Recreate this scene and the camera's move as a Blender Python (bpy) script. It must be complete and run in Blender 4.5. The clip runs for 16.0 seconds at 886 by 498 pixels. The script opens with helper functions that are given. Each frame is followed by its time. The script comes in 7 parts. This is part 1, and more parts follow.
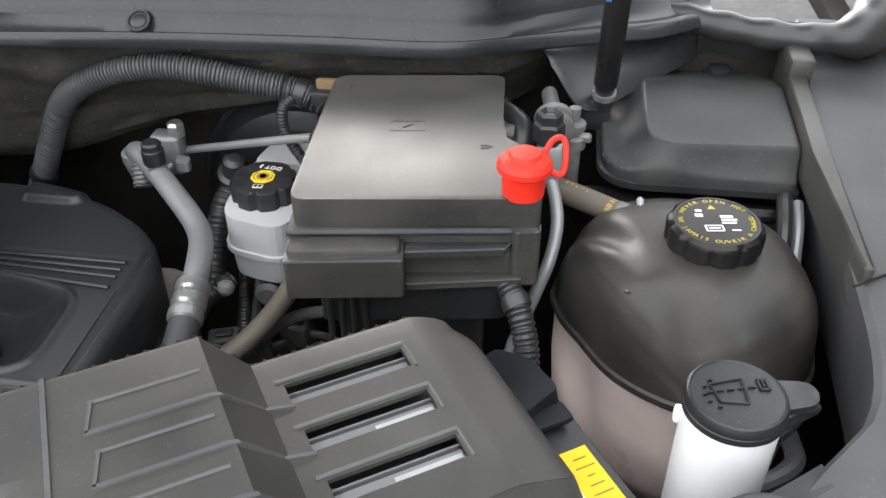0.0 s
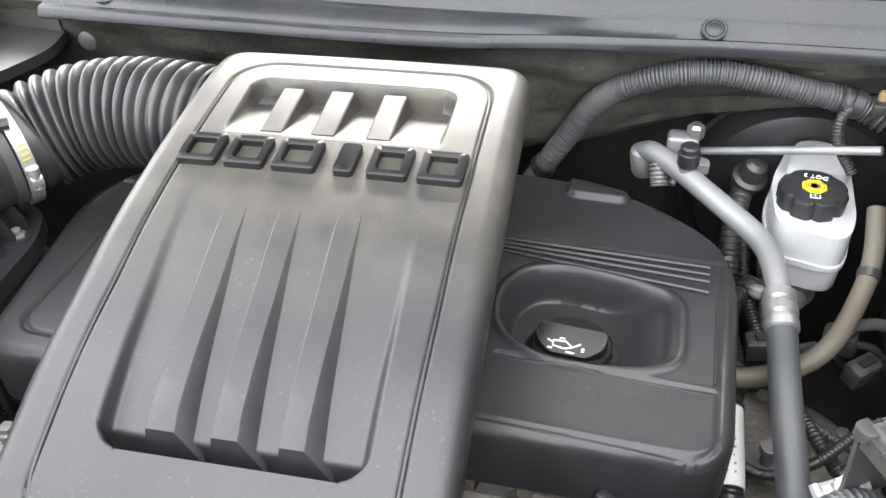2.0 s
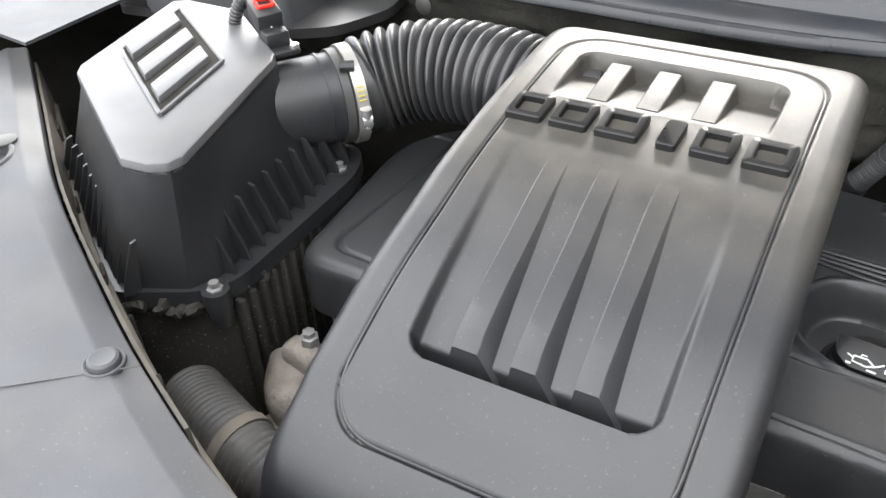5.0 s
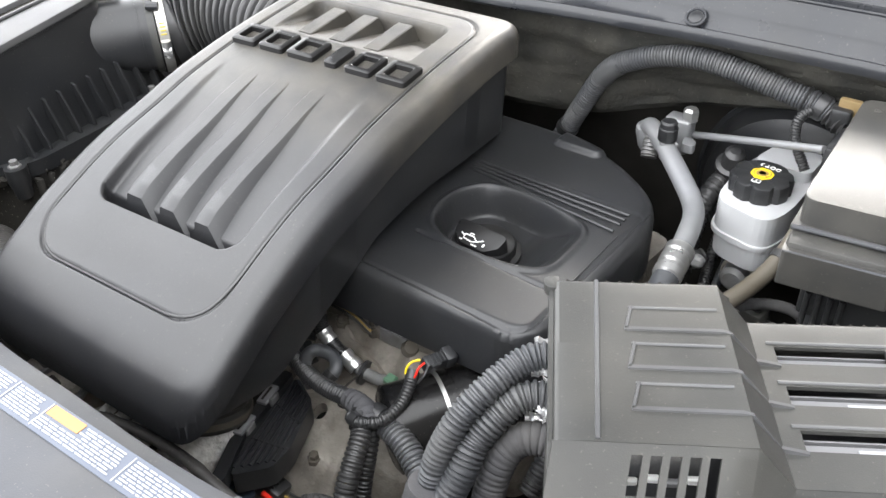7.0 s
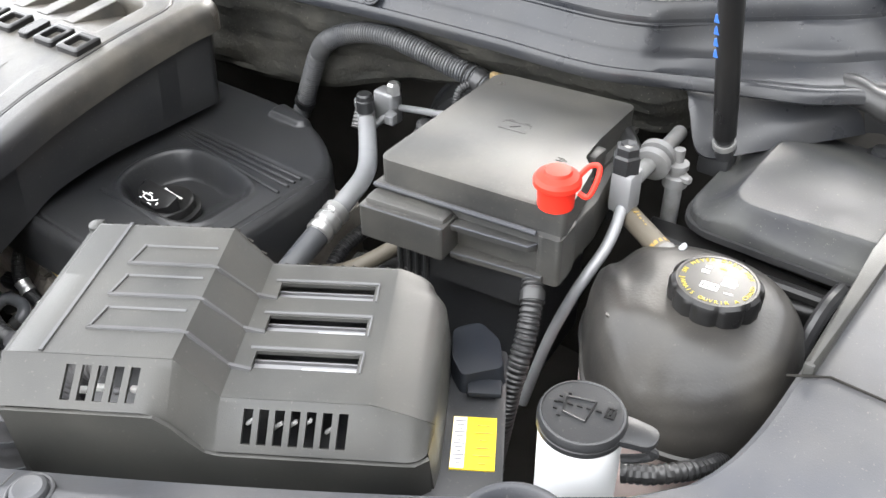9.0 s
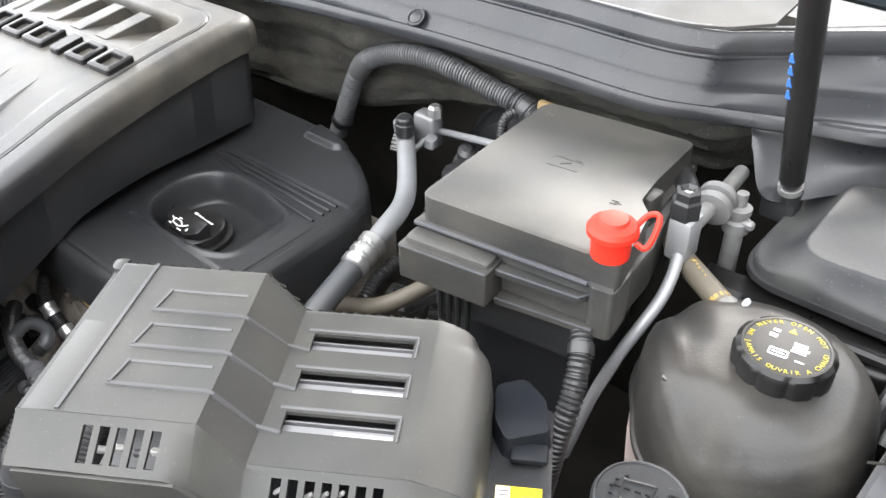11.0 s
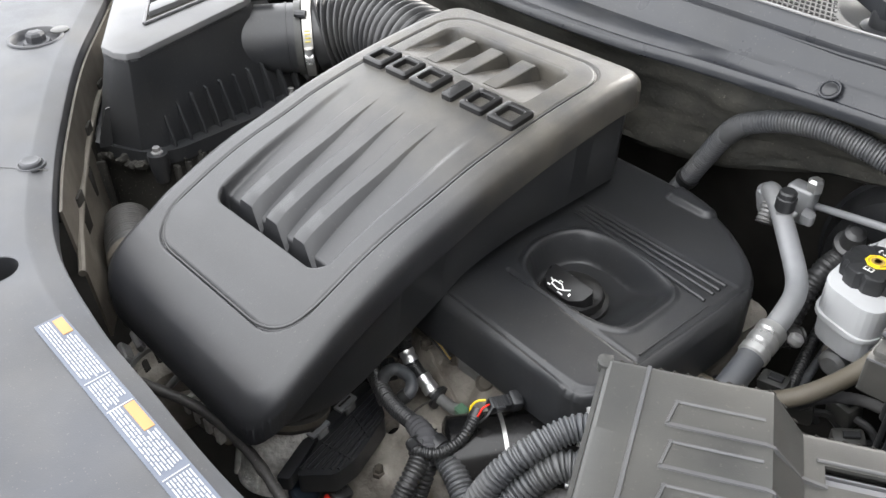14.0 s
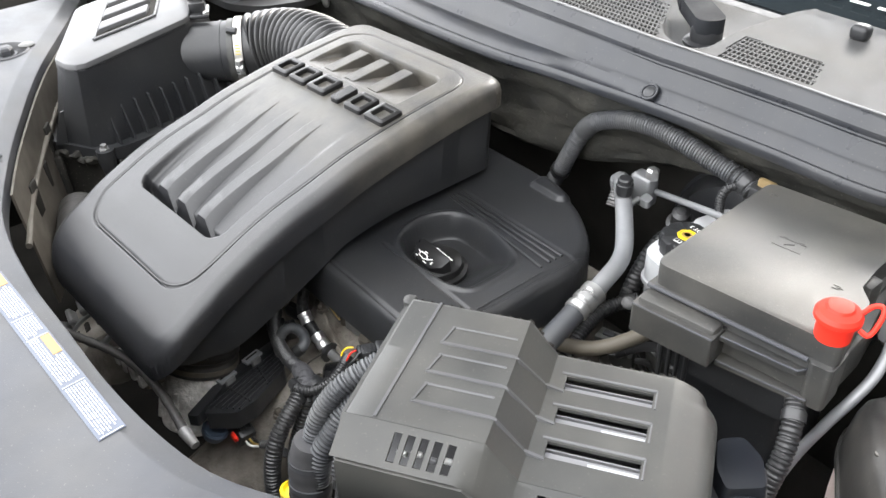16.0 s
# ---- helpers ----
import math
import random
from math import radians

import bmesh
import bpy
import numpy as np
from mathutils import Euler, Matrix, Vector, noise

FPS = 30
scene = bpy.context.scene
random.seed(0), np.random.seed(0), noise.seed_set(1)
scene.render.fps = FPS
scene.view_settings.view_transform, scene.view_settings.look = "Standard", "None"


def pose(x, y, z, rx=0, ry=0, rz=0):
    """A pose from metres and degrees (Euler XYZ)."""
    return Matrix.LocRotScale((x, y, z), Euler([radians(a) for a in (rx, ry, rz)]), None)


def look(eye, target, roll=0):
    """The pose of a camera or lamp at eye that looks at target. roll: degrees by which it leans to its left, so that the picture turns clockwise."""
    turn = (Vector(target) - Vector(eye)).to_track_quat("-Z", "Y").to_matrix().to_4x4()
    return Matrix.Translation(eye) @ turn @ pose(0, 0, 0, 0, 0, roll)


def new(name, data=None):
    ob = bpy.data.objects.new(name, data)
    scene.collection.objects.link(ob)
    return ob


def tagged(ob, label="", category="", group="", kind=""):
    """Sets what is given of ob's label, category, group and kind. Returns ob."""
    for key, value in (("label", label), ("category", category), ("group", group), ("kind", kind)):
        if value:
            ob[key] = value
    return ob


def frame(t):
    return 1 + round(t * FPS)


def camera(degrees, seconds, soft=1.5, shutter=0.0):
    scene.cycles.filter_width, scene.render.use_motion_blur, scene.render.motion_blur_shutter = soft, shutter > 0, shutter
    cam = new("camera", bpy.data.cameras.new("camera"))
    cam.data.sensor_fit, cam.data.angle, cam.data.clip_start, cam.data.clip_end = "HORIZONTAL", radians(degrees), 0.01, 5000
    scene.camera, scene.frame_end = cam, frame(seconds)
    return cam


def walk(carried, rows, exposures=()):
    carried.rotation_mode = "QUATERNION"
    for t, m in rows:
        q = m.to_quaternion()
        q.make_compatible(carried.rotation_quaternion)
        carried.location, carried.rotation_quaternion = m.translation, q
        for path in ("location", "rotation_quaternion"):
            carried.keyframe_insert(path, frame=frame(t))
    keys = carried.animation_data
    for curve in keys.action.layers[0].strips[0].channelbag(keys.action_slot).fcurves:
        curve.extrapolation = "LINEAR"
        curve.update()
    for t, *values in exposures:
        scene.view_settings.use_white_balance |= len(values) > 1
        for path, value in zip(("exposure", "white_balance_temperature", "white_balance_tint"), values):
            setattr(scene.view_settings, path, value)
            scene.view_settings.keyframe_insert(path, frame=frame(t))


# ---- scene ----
cam = camera(54.3, 16.0)
PATH = [
    (0, (0.652, -0.434, 1.309), (0.436, 1.163, 0.124), -0.1),
    (0.5, (0.538, -0.463, 1.316), (0.307, 1.119, 0.114), -0.3),
    (1, (0.416, -0.484, 1.319), (0.163, 1.086, 0.107), -0.4),
    (1.5, (0.324, -0.505, 1.334), (-0.022, 1.043, 0.115), -1.5),
    (2, (0.256, -0.51, 1.363), (-0.203, 0.979, 0.109), -2.5),
    (2.5, (0.177, -0.512, 1.38), (-0.387, 0.929, 0.113), -3.3),
    (3, (0.128, -0.514, 1.386), (-0.551, 0.877, 0.12), -3.8),
    (3.2, (0.12, -0.517, 1.389), (-0.601, 0.854, 0.124), -4.1),
    (5.3, (0.266, -0.574, 1.337), (-0.684, 0.728, 0.153), -3.3),
    (5.5, (0.307, -0.571, 1.335), (-0.651, 0.733, 0.16), -3.1),
    (6, (0.404, -0.571, 1.339), (-0.555, 0.723, 0.153), -2.3),
    (6.5, (0.502, -0.558, 1.337), (-0.489, 0.713, 0.153), -2.2),
    (7, (0.615, -0.565, 1.359), (-0.406, 0.683, 0.175), -2.2),
    (7.5, (0.737, -0.571, 1.375), (-0.302, 0.661, 0.191), -2.4),
    (8, (0.834, -0.562, 1.394), (-0.189, 0.674, 0.2), -1.9),
    (8.5, (0.903, -0.478, 1.376), (-0.101, 0.78, 0.189), -1.2),
    (8.7, (0.924, -0.445, 1.37), (-0.071, 0.811, 0.172), -1.0),
    (10.8, (0.928, -0.384, 1.368), (-0.115, 0.824, 0.164), -1.0),
    (11, (0.88, -0.384, 1.372), (-0.168, 0.821, 0.168), -0.9),
    (11.5, (0.734, -0.387, 1.396), (-0.316, 0.813, 0.189), -0.3),
    (12, (0.62, -0.409, 1.395), (-0.46, 0.795, 0.219), -0.1),
    (12.5, (0.566, -0.439, 1.405), (-0.516, 0.757, 0.223), 0.7),
    (13, (0.556, -0.478, 1.413), (-0.615, 0.626, 0.225), -0.6),
    (13.5, (0.583, -0.511, 1.413), (-0.636, 0.533, 0.22), -1.0),
    (14, (0.645, -0.514, 1.407), (-0.606, 0.484, 0.208), -1.3),
    (14.5, (0.69, -0.496, 1.407), (-0.574, 0.505, 0.225), -1.2),
    (15, (0.734, -0.502, 1.412), (-0.539, 0.498, 0.238), -1.4),
    (15.5, (0.793, -0.506, 1.421), (-0.481, 0.49, 0.244), -1.6),
    (16, (0.865, -0.499, 1.471), (-0.416, 0.49, 0.296), -1.9),
]
EXPOSURES = [(0, 2.3, 6500, 10), (0.5, 3.05, 6500, 10), (1, 3.38, 6500, 10), (2, 3.25, 6500, 10), (3, 3.05, 6500, 10), (5.5, 2.92, 6500, 10), (7.5, 3.2, 6500, 10), (8.5, 3.33, 6500, 10), (11, 3.33, 6500, 10), (12.5, 3.33, 6500, 10), (14, 2.8, 6500, 10), (16, 3.1, 6500, 10)]
walk(cam, [(t, look(eye, target, roll)) for t, eye, target, roll in PATH], EXPOSURES)

# ---- light ----
world = bpy.data.worlds.new("sky")
scene.world = world
world.use_nodes = True
SUN_UP, SUN_ROUND = 24.5, 342.0
sky = world.node_tree.nodes.new("ShaderNodeTexSky")
sky.sky_type, sky.sun_disc = "NISHITA", False
sky.sun_elevation, sky.sun_rotation = radians(SUN_UP), radians(SUN_ROUND)
sky.air_density, sky.dust_density = 1.0, 1.5
backing = world.node_tree.nodes["Background"]
backing.inputs["Strength"].default_value = 0.2
cloud = world.node_tree.nodes.new("ShaderNodeHueSaturation")
cloud.inputs["Saturation"].default_value = 0.1
world.node_tree.links.new(sky.outputs["Color"], cloud.inputs["Color"])
haze = world.node_tree.nodes.new("ShaderNodeMix")
haze.data_type = "RGBA"
haze.inputs[0].default_value = 0.72
# an overcast veil, brighter overhead than at the horizon
veil_at = world.node_tree.nodes.new("ShaderNodeTexCoord")
veil_axes = world.node_tree.nodes.new("ShaderNodeSeparateXYZ")
veil = world.node_tree.nodes.new("ShaderNodeValToRGB")
veil.color_ramp.elements[0].color, veil.color_ramp.elements[1].color = (0.6, 0.61, 0.635, 1), (0.94, 0.95, 0.97, 1)
veil_gain = world.node_tree.nodes.new("ShaderNodeVectorMath")
veil_gain.operation = "SCALE"
veil_gain.inputs["Scale"].default_value = 5.6
world.node_tree.links.new(veil_at.outputs["Generated"], veil_axes.inputs["Vector"])
world.node_tree.links.new(veil_axes.outputs["Z"], veil.inputs["Fac"])
world.node_tree.links.new(veil.outputs["Color"], veil_gain.inputs[0])
world.node_tree.links.new(veil_gain.outputs["Vector"], haze.inputs[7])
world.node_tree.links.new(cloud.outputs["Color"], haze.inputs[6])
world.node_tree.links.new(haze.outputs[2], backing.inputs["Color"])
sun = new("sun", bpy.data.lights.new("sun", "SUN"))
sun.data.energy, sun.data.angle, sun.data.color = 0.64, radians(20), (1.0, 0.95, 0.88)
sun.matrix_world = look((-1.05, 3.35, 2.6), (0.05, 0.0, 1.0))


# ---- materials ----
def material(name):
    m = bpy.data.materials.new(name)
    m.use_nodes = True
    return m, m.node_tree.nodes, m.node_tree.links, m.node_tree.nodes["Principled BSDF"]


def noise_node(nodes, links, scale, detail=4.0, stretch=None):
    at = nodes.new("ShaderNodeTexCoord")
    n = nodes.new("ShaderNodeTexNoise")
    n.inputs["Scale"].default_value, n.inputs["Detail"].default_value = scale, detail
    if stretch:
        warp = nodes.new("ShaderNodeMapping")
        warp.inputs["Scale"].default_value = stretch
        links.new(at.outputs["Object"], warp.inputs["Vector"])
        links.new(warp.outputs["Vector"], n.inputs["Vector"])
    else:
        links.new(at.outputs["Object"], n.inputs["Vector"])
    return n.outputs["Fac"]


def ramp(nodes, links, source, low, high, a=(0, 0, 0, 1), b=(1, 1, 1, 1)):
    r = nodes.new("ShaderNodeValToRGB")
    r.color_ramp.elements[0].position, r.color_ramp.elements[1].position = low, high
    r.color_ramp.elements[0].color, r.color_ramp.elements[1].color = a, b
    links.new(source, r.inputs["Fac"])
    return r.outputs["Color"]


def blend(nodes, links, factor, a, b):
    m = nodes.new("ShaderNodeMix")
    m.data_type = "RGBA"
    for value, slot in ((factor, 0), (a, 6), (b, 7)):
        if isinstance(value, bpy.types.NodeSocket):
            links.new(value, m.inputs[slot])
        else:
            m.inputs[slot].default_value = value if slot == 0 else (*value, 1)
    return m.outputs[2]


def surface(name, colour, rough=0.5, grain=0.0, grain_scale=900.0, dust=0.0, dust_colour=(0.175, 0.164, 0.14), dust_scale=14.0,
            metal=0.0, vary=0.25, specks=0.0, specular=0.5, stretch=None, relief=0.0004, settled=None):
    """Colour with a slow mottle, a settled dust film, fine specks and a moulded or cast grain."""
    m, nodes, links, p = material(name)
    slow = noise_node(nodes, links, 9.0, 6.0, stretch)
    tone = blend(nodes, links, ramp(nodes, links, slow, 0.3, 0.7), tuple(c * (1 - vary) for c in colour), tuple(min(1, c * (1 + vary)) for c in colour))
    if dust:
        film = ramp(nodes, links, noise_node(nodes, links, dust_scale, 9.0), 0.35, 0.75, (0, 0, 0, 1), (dust, dust, dust, 1))
        tone = blend(nodes, links, film, tone, dust_colour)
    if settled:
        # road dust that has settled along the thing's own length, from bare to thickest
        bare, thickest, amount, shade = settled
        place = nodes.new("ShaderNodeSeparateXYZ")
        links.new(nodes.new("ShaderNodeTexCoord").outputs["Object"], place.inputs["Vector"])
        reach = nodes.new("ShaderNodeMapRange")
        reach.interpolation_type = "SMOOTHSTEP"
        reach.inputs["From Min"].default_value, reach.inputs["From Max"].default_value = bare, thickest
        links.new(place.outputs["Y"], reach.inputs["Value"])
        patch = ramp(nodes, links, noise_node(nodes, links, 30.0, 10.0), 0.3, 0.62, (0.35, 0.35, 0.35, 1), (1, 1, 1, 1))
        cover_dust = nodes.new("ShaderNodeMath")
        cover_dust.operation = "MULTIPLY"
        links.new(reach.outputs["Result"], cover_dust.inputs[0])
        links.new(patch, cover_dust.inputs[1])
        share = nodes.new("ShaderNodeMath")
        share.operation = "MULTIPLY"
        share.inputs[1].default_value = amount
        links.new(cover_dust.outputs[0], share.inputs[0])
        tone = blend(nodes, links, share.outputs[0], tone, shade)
    if specks:
        dots = ramp(nodes, links, noise_node(nodes, links, 420.0, 2.0), 0.68, 0.72, (0, 0, 0, 1), (specks, specks, specks, 1))
        tone = blend(nodes, links, dots, tone, (0.36, 0.33, 0.28))
    links.new(tone, p.inputs["Base Color"])
    worn = ramp(nodes, links, noise_node(nodes, links, 28.0, 8.0), 0.25, 0.8, (rough * 0.85,) * 3 + (1,), (min(1, rough * 1.18),) * 3 + (1,))
    links.new(worn, p.inputs["Roughness"])
    p.inputs["Metallic"].default_value = metal
    p.inputs["Specular IOR Level"].default_value = specular
    if grain:
        bump = nodes.new("ShaderNodeBump")
        bump.inputs["Strength"].default_value, bump.inputs["Distance"].default_value = grain, relief
        links.new(noise_node(nodes, links, grain_scale, 2.0), bump.inputs["Height"])
        links.new(bump.outputs["Normal"], p.inputs["Normal"])
    return m


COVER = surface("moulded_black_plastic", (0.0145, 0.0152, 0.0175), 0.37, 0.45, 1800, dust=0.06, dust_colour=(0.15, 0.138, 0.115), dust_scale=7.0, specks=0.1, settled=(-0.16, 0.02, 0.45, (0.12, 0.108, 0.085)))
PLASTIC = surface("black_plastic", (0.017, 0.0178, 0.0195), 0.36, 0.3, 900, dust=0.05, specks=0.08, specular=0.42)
BOX = surface("dusty_black_plastic", (0.03, 0.03, 0.029), 0.43, 0.4, 1200, dust=0.34, specks=0.12)
GREY_PLASTIC = surface("grey_plastic", (0.033, 0.0335, 0.032), 0.43, 0.35, 1100, dust=0.16, specks=0.07, specular=0.38)
SHROUD = surface("satin_grey_plastic", (0.042, 0.044, 0.05), 0.5, 0.25, 1000, dust=0.2, specks=0.1, specular=0.3)
TRIM = surface("cowl_plastic", (0.018, 0.0195, 0.023), 0.3, 0.12, 900, dust=0.08, specks=0.1, specular=0.4)
RUBBER = surface("black_rubber", (0.018, 0.0185, 0.02), 0.36, 0.2, 600, dust=0.1)
DIRTY = surface("dirty_black", (0.02, 0.0195, 0.018), 0.7, 0.7, 300, dust=0.5, specks=0.6, dust_colour=(0.062, 0.057, 0.049), specular=0.12)
ALUMINIUM = surface("aluminium", (0.27, 0.275, 0.285), 0.48, 0.15, 500, metal=0.45, dust=0.3, dust_colour=(0.32, 0.31, 0.29))
FOIL = surface("crumpled_foil", (0.6, 0.6, 0.6), 0.34, metal=0.75, vary=0.2)
STEEL = surface("steel", (0.55, 0.55, 0.54), 0.3, metal=0.8, dust=0.2)
CAST = surface("cast_metal", (0.27, 0.247, 0.215), 0.6, 1.0, 170, relief=0.0018, metal=0.1, dust=0.95, dust_colour=(0.065, 0.052, 0.038), dust_scale=22.0, vary=0.45, specks=0.35)
ROUGH_CAST = surface("pitted_cast_alloy", (0.62, 0.6, 0.57), 0.5, 1.0, 240, relief=0.002, metal=0.15, dust=0.55, dust_colour=(0.12, 0.108, 0.09), dust_scale=110.0, vary=0.35, specks=0.3)
TAPE = surface("grey_cloth_tape", (0.06, 0.06, 0.064), 0.75, 0.6, 700, dust=0.3, specular=0.15)
GRIMY = surface("grimy_metal", (0.1, 0.09, 0.076), 0.7, 0.8, 220, dust=0.5, dust_colour=(0.085, 0.072, 0.055), dust_scale=50.0, vary=0.4, specks=0.2, specular=0.2)
WHITE = surface("white_polymer", (0.74, 0.75, 0.76), 0.35, vary=0.05)
MILKY = surface("aged_reservoir_polymer", (0.4, 0.405, 0.41), 0.42, vary=0.08)
YELLOW = surface("yellow", (0.72, 0.52, 0.012), 0.45, vary=0.08)
RED = surface("red_plastic", (0.75, 0.03, 0.016), 0.5, vary=0.08, specular=0.25)
PAINT_WHITE = surface("white_print", (0.7, 0.7, 0.68), 0.5, vary=0.05)
LOWER_TANK = surface("milky_tank", (0.88, 0.72, 0.67), 0.3, vary=0.15, dust=0.06)
TANK = surface("smoked_tank", (0.016, 0.0155, 0.015), 0.44, 0.35, 400, specks=0.05, specular=0.36, dust=0.2, dust_colour=(0.165, 0.15, 0.125))
ASPHALT = surface("asphalt", (0.055, 0.055, 0.055), 0.9, 0.8, 200, specks=0.4)
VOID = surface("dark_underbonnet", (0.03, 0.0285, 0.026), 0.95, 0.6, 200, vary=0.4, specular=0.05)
BROWN_RUBBER = surface("aged_hose_rubber", (0.085, 0.072, 0.052), 0.6, 0.3, 400, dust=0.3)
GREY_RUBBER = surface("grey_conduit", (0.042, 0.045, 0.051), 0.5, 0.2, 600, dust=0.25)
SILVER_PAINT = surface("silver_body_paint", (0.42, 0.42, 0.41), 0.3, metal=0.3, vary=0.04)
PALE_PANEL = surface("dirty_pale_metal", (0.1, 0.09, 0.075), 0.6, 0.4, 300, dust=0.6, dust_colour=(0.045, 0.038, 0.03), dust_scale=40, specular=0.25)
BLUE_LABEL = surface("blue_label", (0.062, 0.074, 0.102), 0.4, vary=0.1)
ORANGE = surface("orange_label", (0.34, 0.168, 0.045), 0.45, vary=0.06)
BLUE = surface("blue_sleeve", (0.02, 0.09, 0.3), 0.4)
GREEN = surface("green_connector", (0.08, 0.16, 0.1), 0.5)
DUSTY_RUBBER = surface("dusty_rubber", (0.024, 0.023, 0.022), 0.6, 0.6, 160, dust=0.55, dust_colour=(0.045, 0.041, 0.035), dust_scale=30.0, specks=0.3, relief=0.001)
DULL = surface("dull_aluminium", (0.2, 0.2, 0.2), 0.5, 0.4, 300, metal=0.3, dust=0.6, dust_colour=(0.1, 0.092, 0.08), dust_scale=60.0, vary=0.4)
GLOSS = surface("gloss_black_paint", (0.006, 0.006, 0.0065), 0.2, dust=0.05, specks=0.1, specular=0.3)
PANEL = surface("screen_panel_plastic", (0.05, 0.051, 0.053), 0.6, 0.3, 700, dust=0.3, specks=0.1, specular=0.3)
RIM = surface("pale_grey_plastic", (0.22, 0.22, 0.22), 0.55, vary=0.1, dust=0.2)
BAND_LIT = surface("lit_bevel_plastic", (0.062, 0.063, 0.066), 0.42, 0.2, 1000, dust=0.15, specular=0.4)
MATT = surface("matt_black", (0.012, 0.013, 0.015), 0.7, 0.2, 900, specular=0.2)
TOWER_SKIN = surface("dusty_tower_plastic", (0.022, 0.023, 0.026), 0.5, 0.25, 900, dust=0.35, dust_colour=(0.13, 0.13, 0.11), specks=0.15, specular=0.24)
PRINT = surface("pale_print", (0.36, 0.37, 0.38), 0.5, vary=0.08)
TERMINAL = surface("blue_black_plastic", (0.008, 0.0095, 0.0125), 0.5, dust=0.04, specular=0.18)
STRIP = surface("grey_label_strip", (0.17, 0.17, 0.175), 0.4, vary=0.1)
TAN = surface("tan_foam", (0.17, 0.11, 0.035), 0.8, vary=0.2, dust=0.3)
BLOCKER = surface("light_blocker", (0.12, 0.118, 0.112), 0.9, 0.5, 60, dust=0.3, specular=0.1)
BAND = surface("grey_clamp_band", (0.34, 0.33, 0.31), 0.34, metal=0.6, dust=0.2, vary=0.3)
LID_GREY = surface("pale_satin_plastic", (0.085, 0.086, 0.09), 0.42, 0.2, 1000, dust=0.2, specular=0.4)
LETTER = surface("gloss_black_relief", (0.008, 0.008, 0.0085), 0.3, 0.1, 900, dust=0.05, specular=0.3)
LABEL_WHITE = surface("paper_label", (0.66, 0.66, 0.64), 0.5, vary=0.06)
YELLOW_PRINT = surface("yellow_print", (0.42, 0.34, 0.04), 0.5, vary=0.06)
OCHRE = surface("faded_yellow_print", (0.3, 0.2, 0.05), 0.5, vary=0.1)
LENS_GREY = surface("blue_grey_cap", (0.045, 0.062, 0.09), 0.45)
CLOTH = surface("felt_liner", (0.036, 0.036, 0.033), 0.95, 1.0, 200, relief=0.0012, dust=0.6, dust_colour=(0.085, 0.08, 0.068), dust_scale=24.0, specks=0.25, vary=0.55, specular=0.08)

GLASS, _nodes, _links, _p = material("windscreen_glass")
_p.inputs["Base Color"].default_value = (0.012, 0.016, 0.018, 1)
_p.inputs["Roughness"].default_value, _p.inputs["IOR"].default_value = 0.03, 1.5


# ---- building helpers ----
def finish(bm, sharp=32):
    bmesh.ops.recalc_face_normals(bm, faces=bm.faces)
    for f in bm.faces:
        f.smooth = True
    for e in bm.edges:
        if len(e.link_faces) == 2 and e.calc_face_angle(0) > radians(sharp):
            e.smooth = False


def solid(name, bm, mat, sharp=32):
    finish(bm, sharp)
    mesh = bpy.data.meshes.new(name)
    bm.to_mesh(mesh)
    bm.free()
    mesh.materials.append(mat)
    return new(name, mesh)


def thing(name, base, label, category, group="", kind=""):
    ob = new(name)
    ob.empty_display_size = 0.02
    ob.location = base
    return tagged(ob, label, category, group, kind)


def part(name, bm, mat, parent, label="", sharp=32):
    ob = solid(name, bm, mat, sharp)
    ob.parent = parent
    if parent.type == "EMPTY":
        ob.matrix_parent_inverse = Matrix.Translation(parent.location).inverted()
    return tagged(ob, label)


def structure(name, bm, mat, label, category, sharp=32):
    return tagged(solid(name, bm, mat, sharp), label, category, kind="structure")


def prism(poly, z0, z1, bevel=0.003, segments=2, m=None, bottom=False, taper=0.0):
    """An upright block on a plan outline, its upper (and lower) rim and corners rounded."""
    bm = bmesh.new()
    mid = sum((Vector(p) for p in poly), Vector((0, 0))) / len(poly)
    low = [bm.verts.new((*p, z0)) for p in poly]
    high = [bm.verts.new((*(Vector(p) + (mid - Vector(p)) * taper), z1)) for p in poly]
    n = len(poly)
    bm.faces.new(low[::-1]), bm.faces.new(high)
    sides = [bm.faces.new((low[i], low[(i + 1) % n], high[(i + 1) % n], high[i])) for i in range(n)]
    if bevel:
        edges = [e for e in bm.edges if bottom or not all(v in low for v in e.verts)]
        bmesh.ops.bevel(bm, geom=edges, offset=bevel, segments=segments, affect="EDGES", profile=0.5, clamp_overlap=True)
    if m:
        bm.transform(m)
    return bm


def block(x, y, z, sx, sy, sz, bevel=0.002, segments=2, m=None):
    a, b = sx / 2, sy / 2
    bm = prism([(x - a, y - b), (x + a, y - b), (x + a, y + b), (x - a, y + b)], z - sz / 2, z + sz / 2, min(bevel, sx / 2.2, sy / 2.2, sz / 2.2), segments, bottom=True)
    if m:
        bm.transform(m)
    return bm


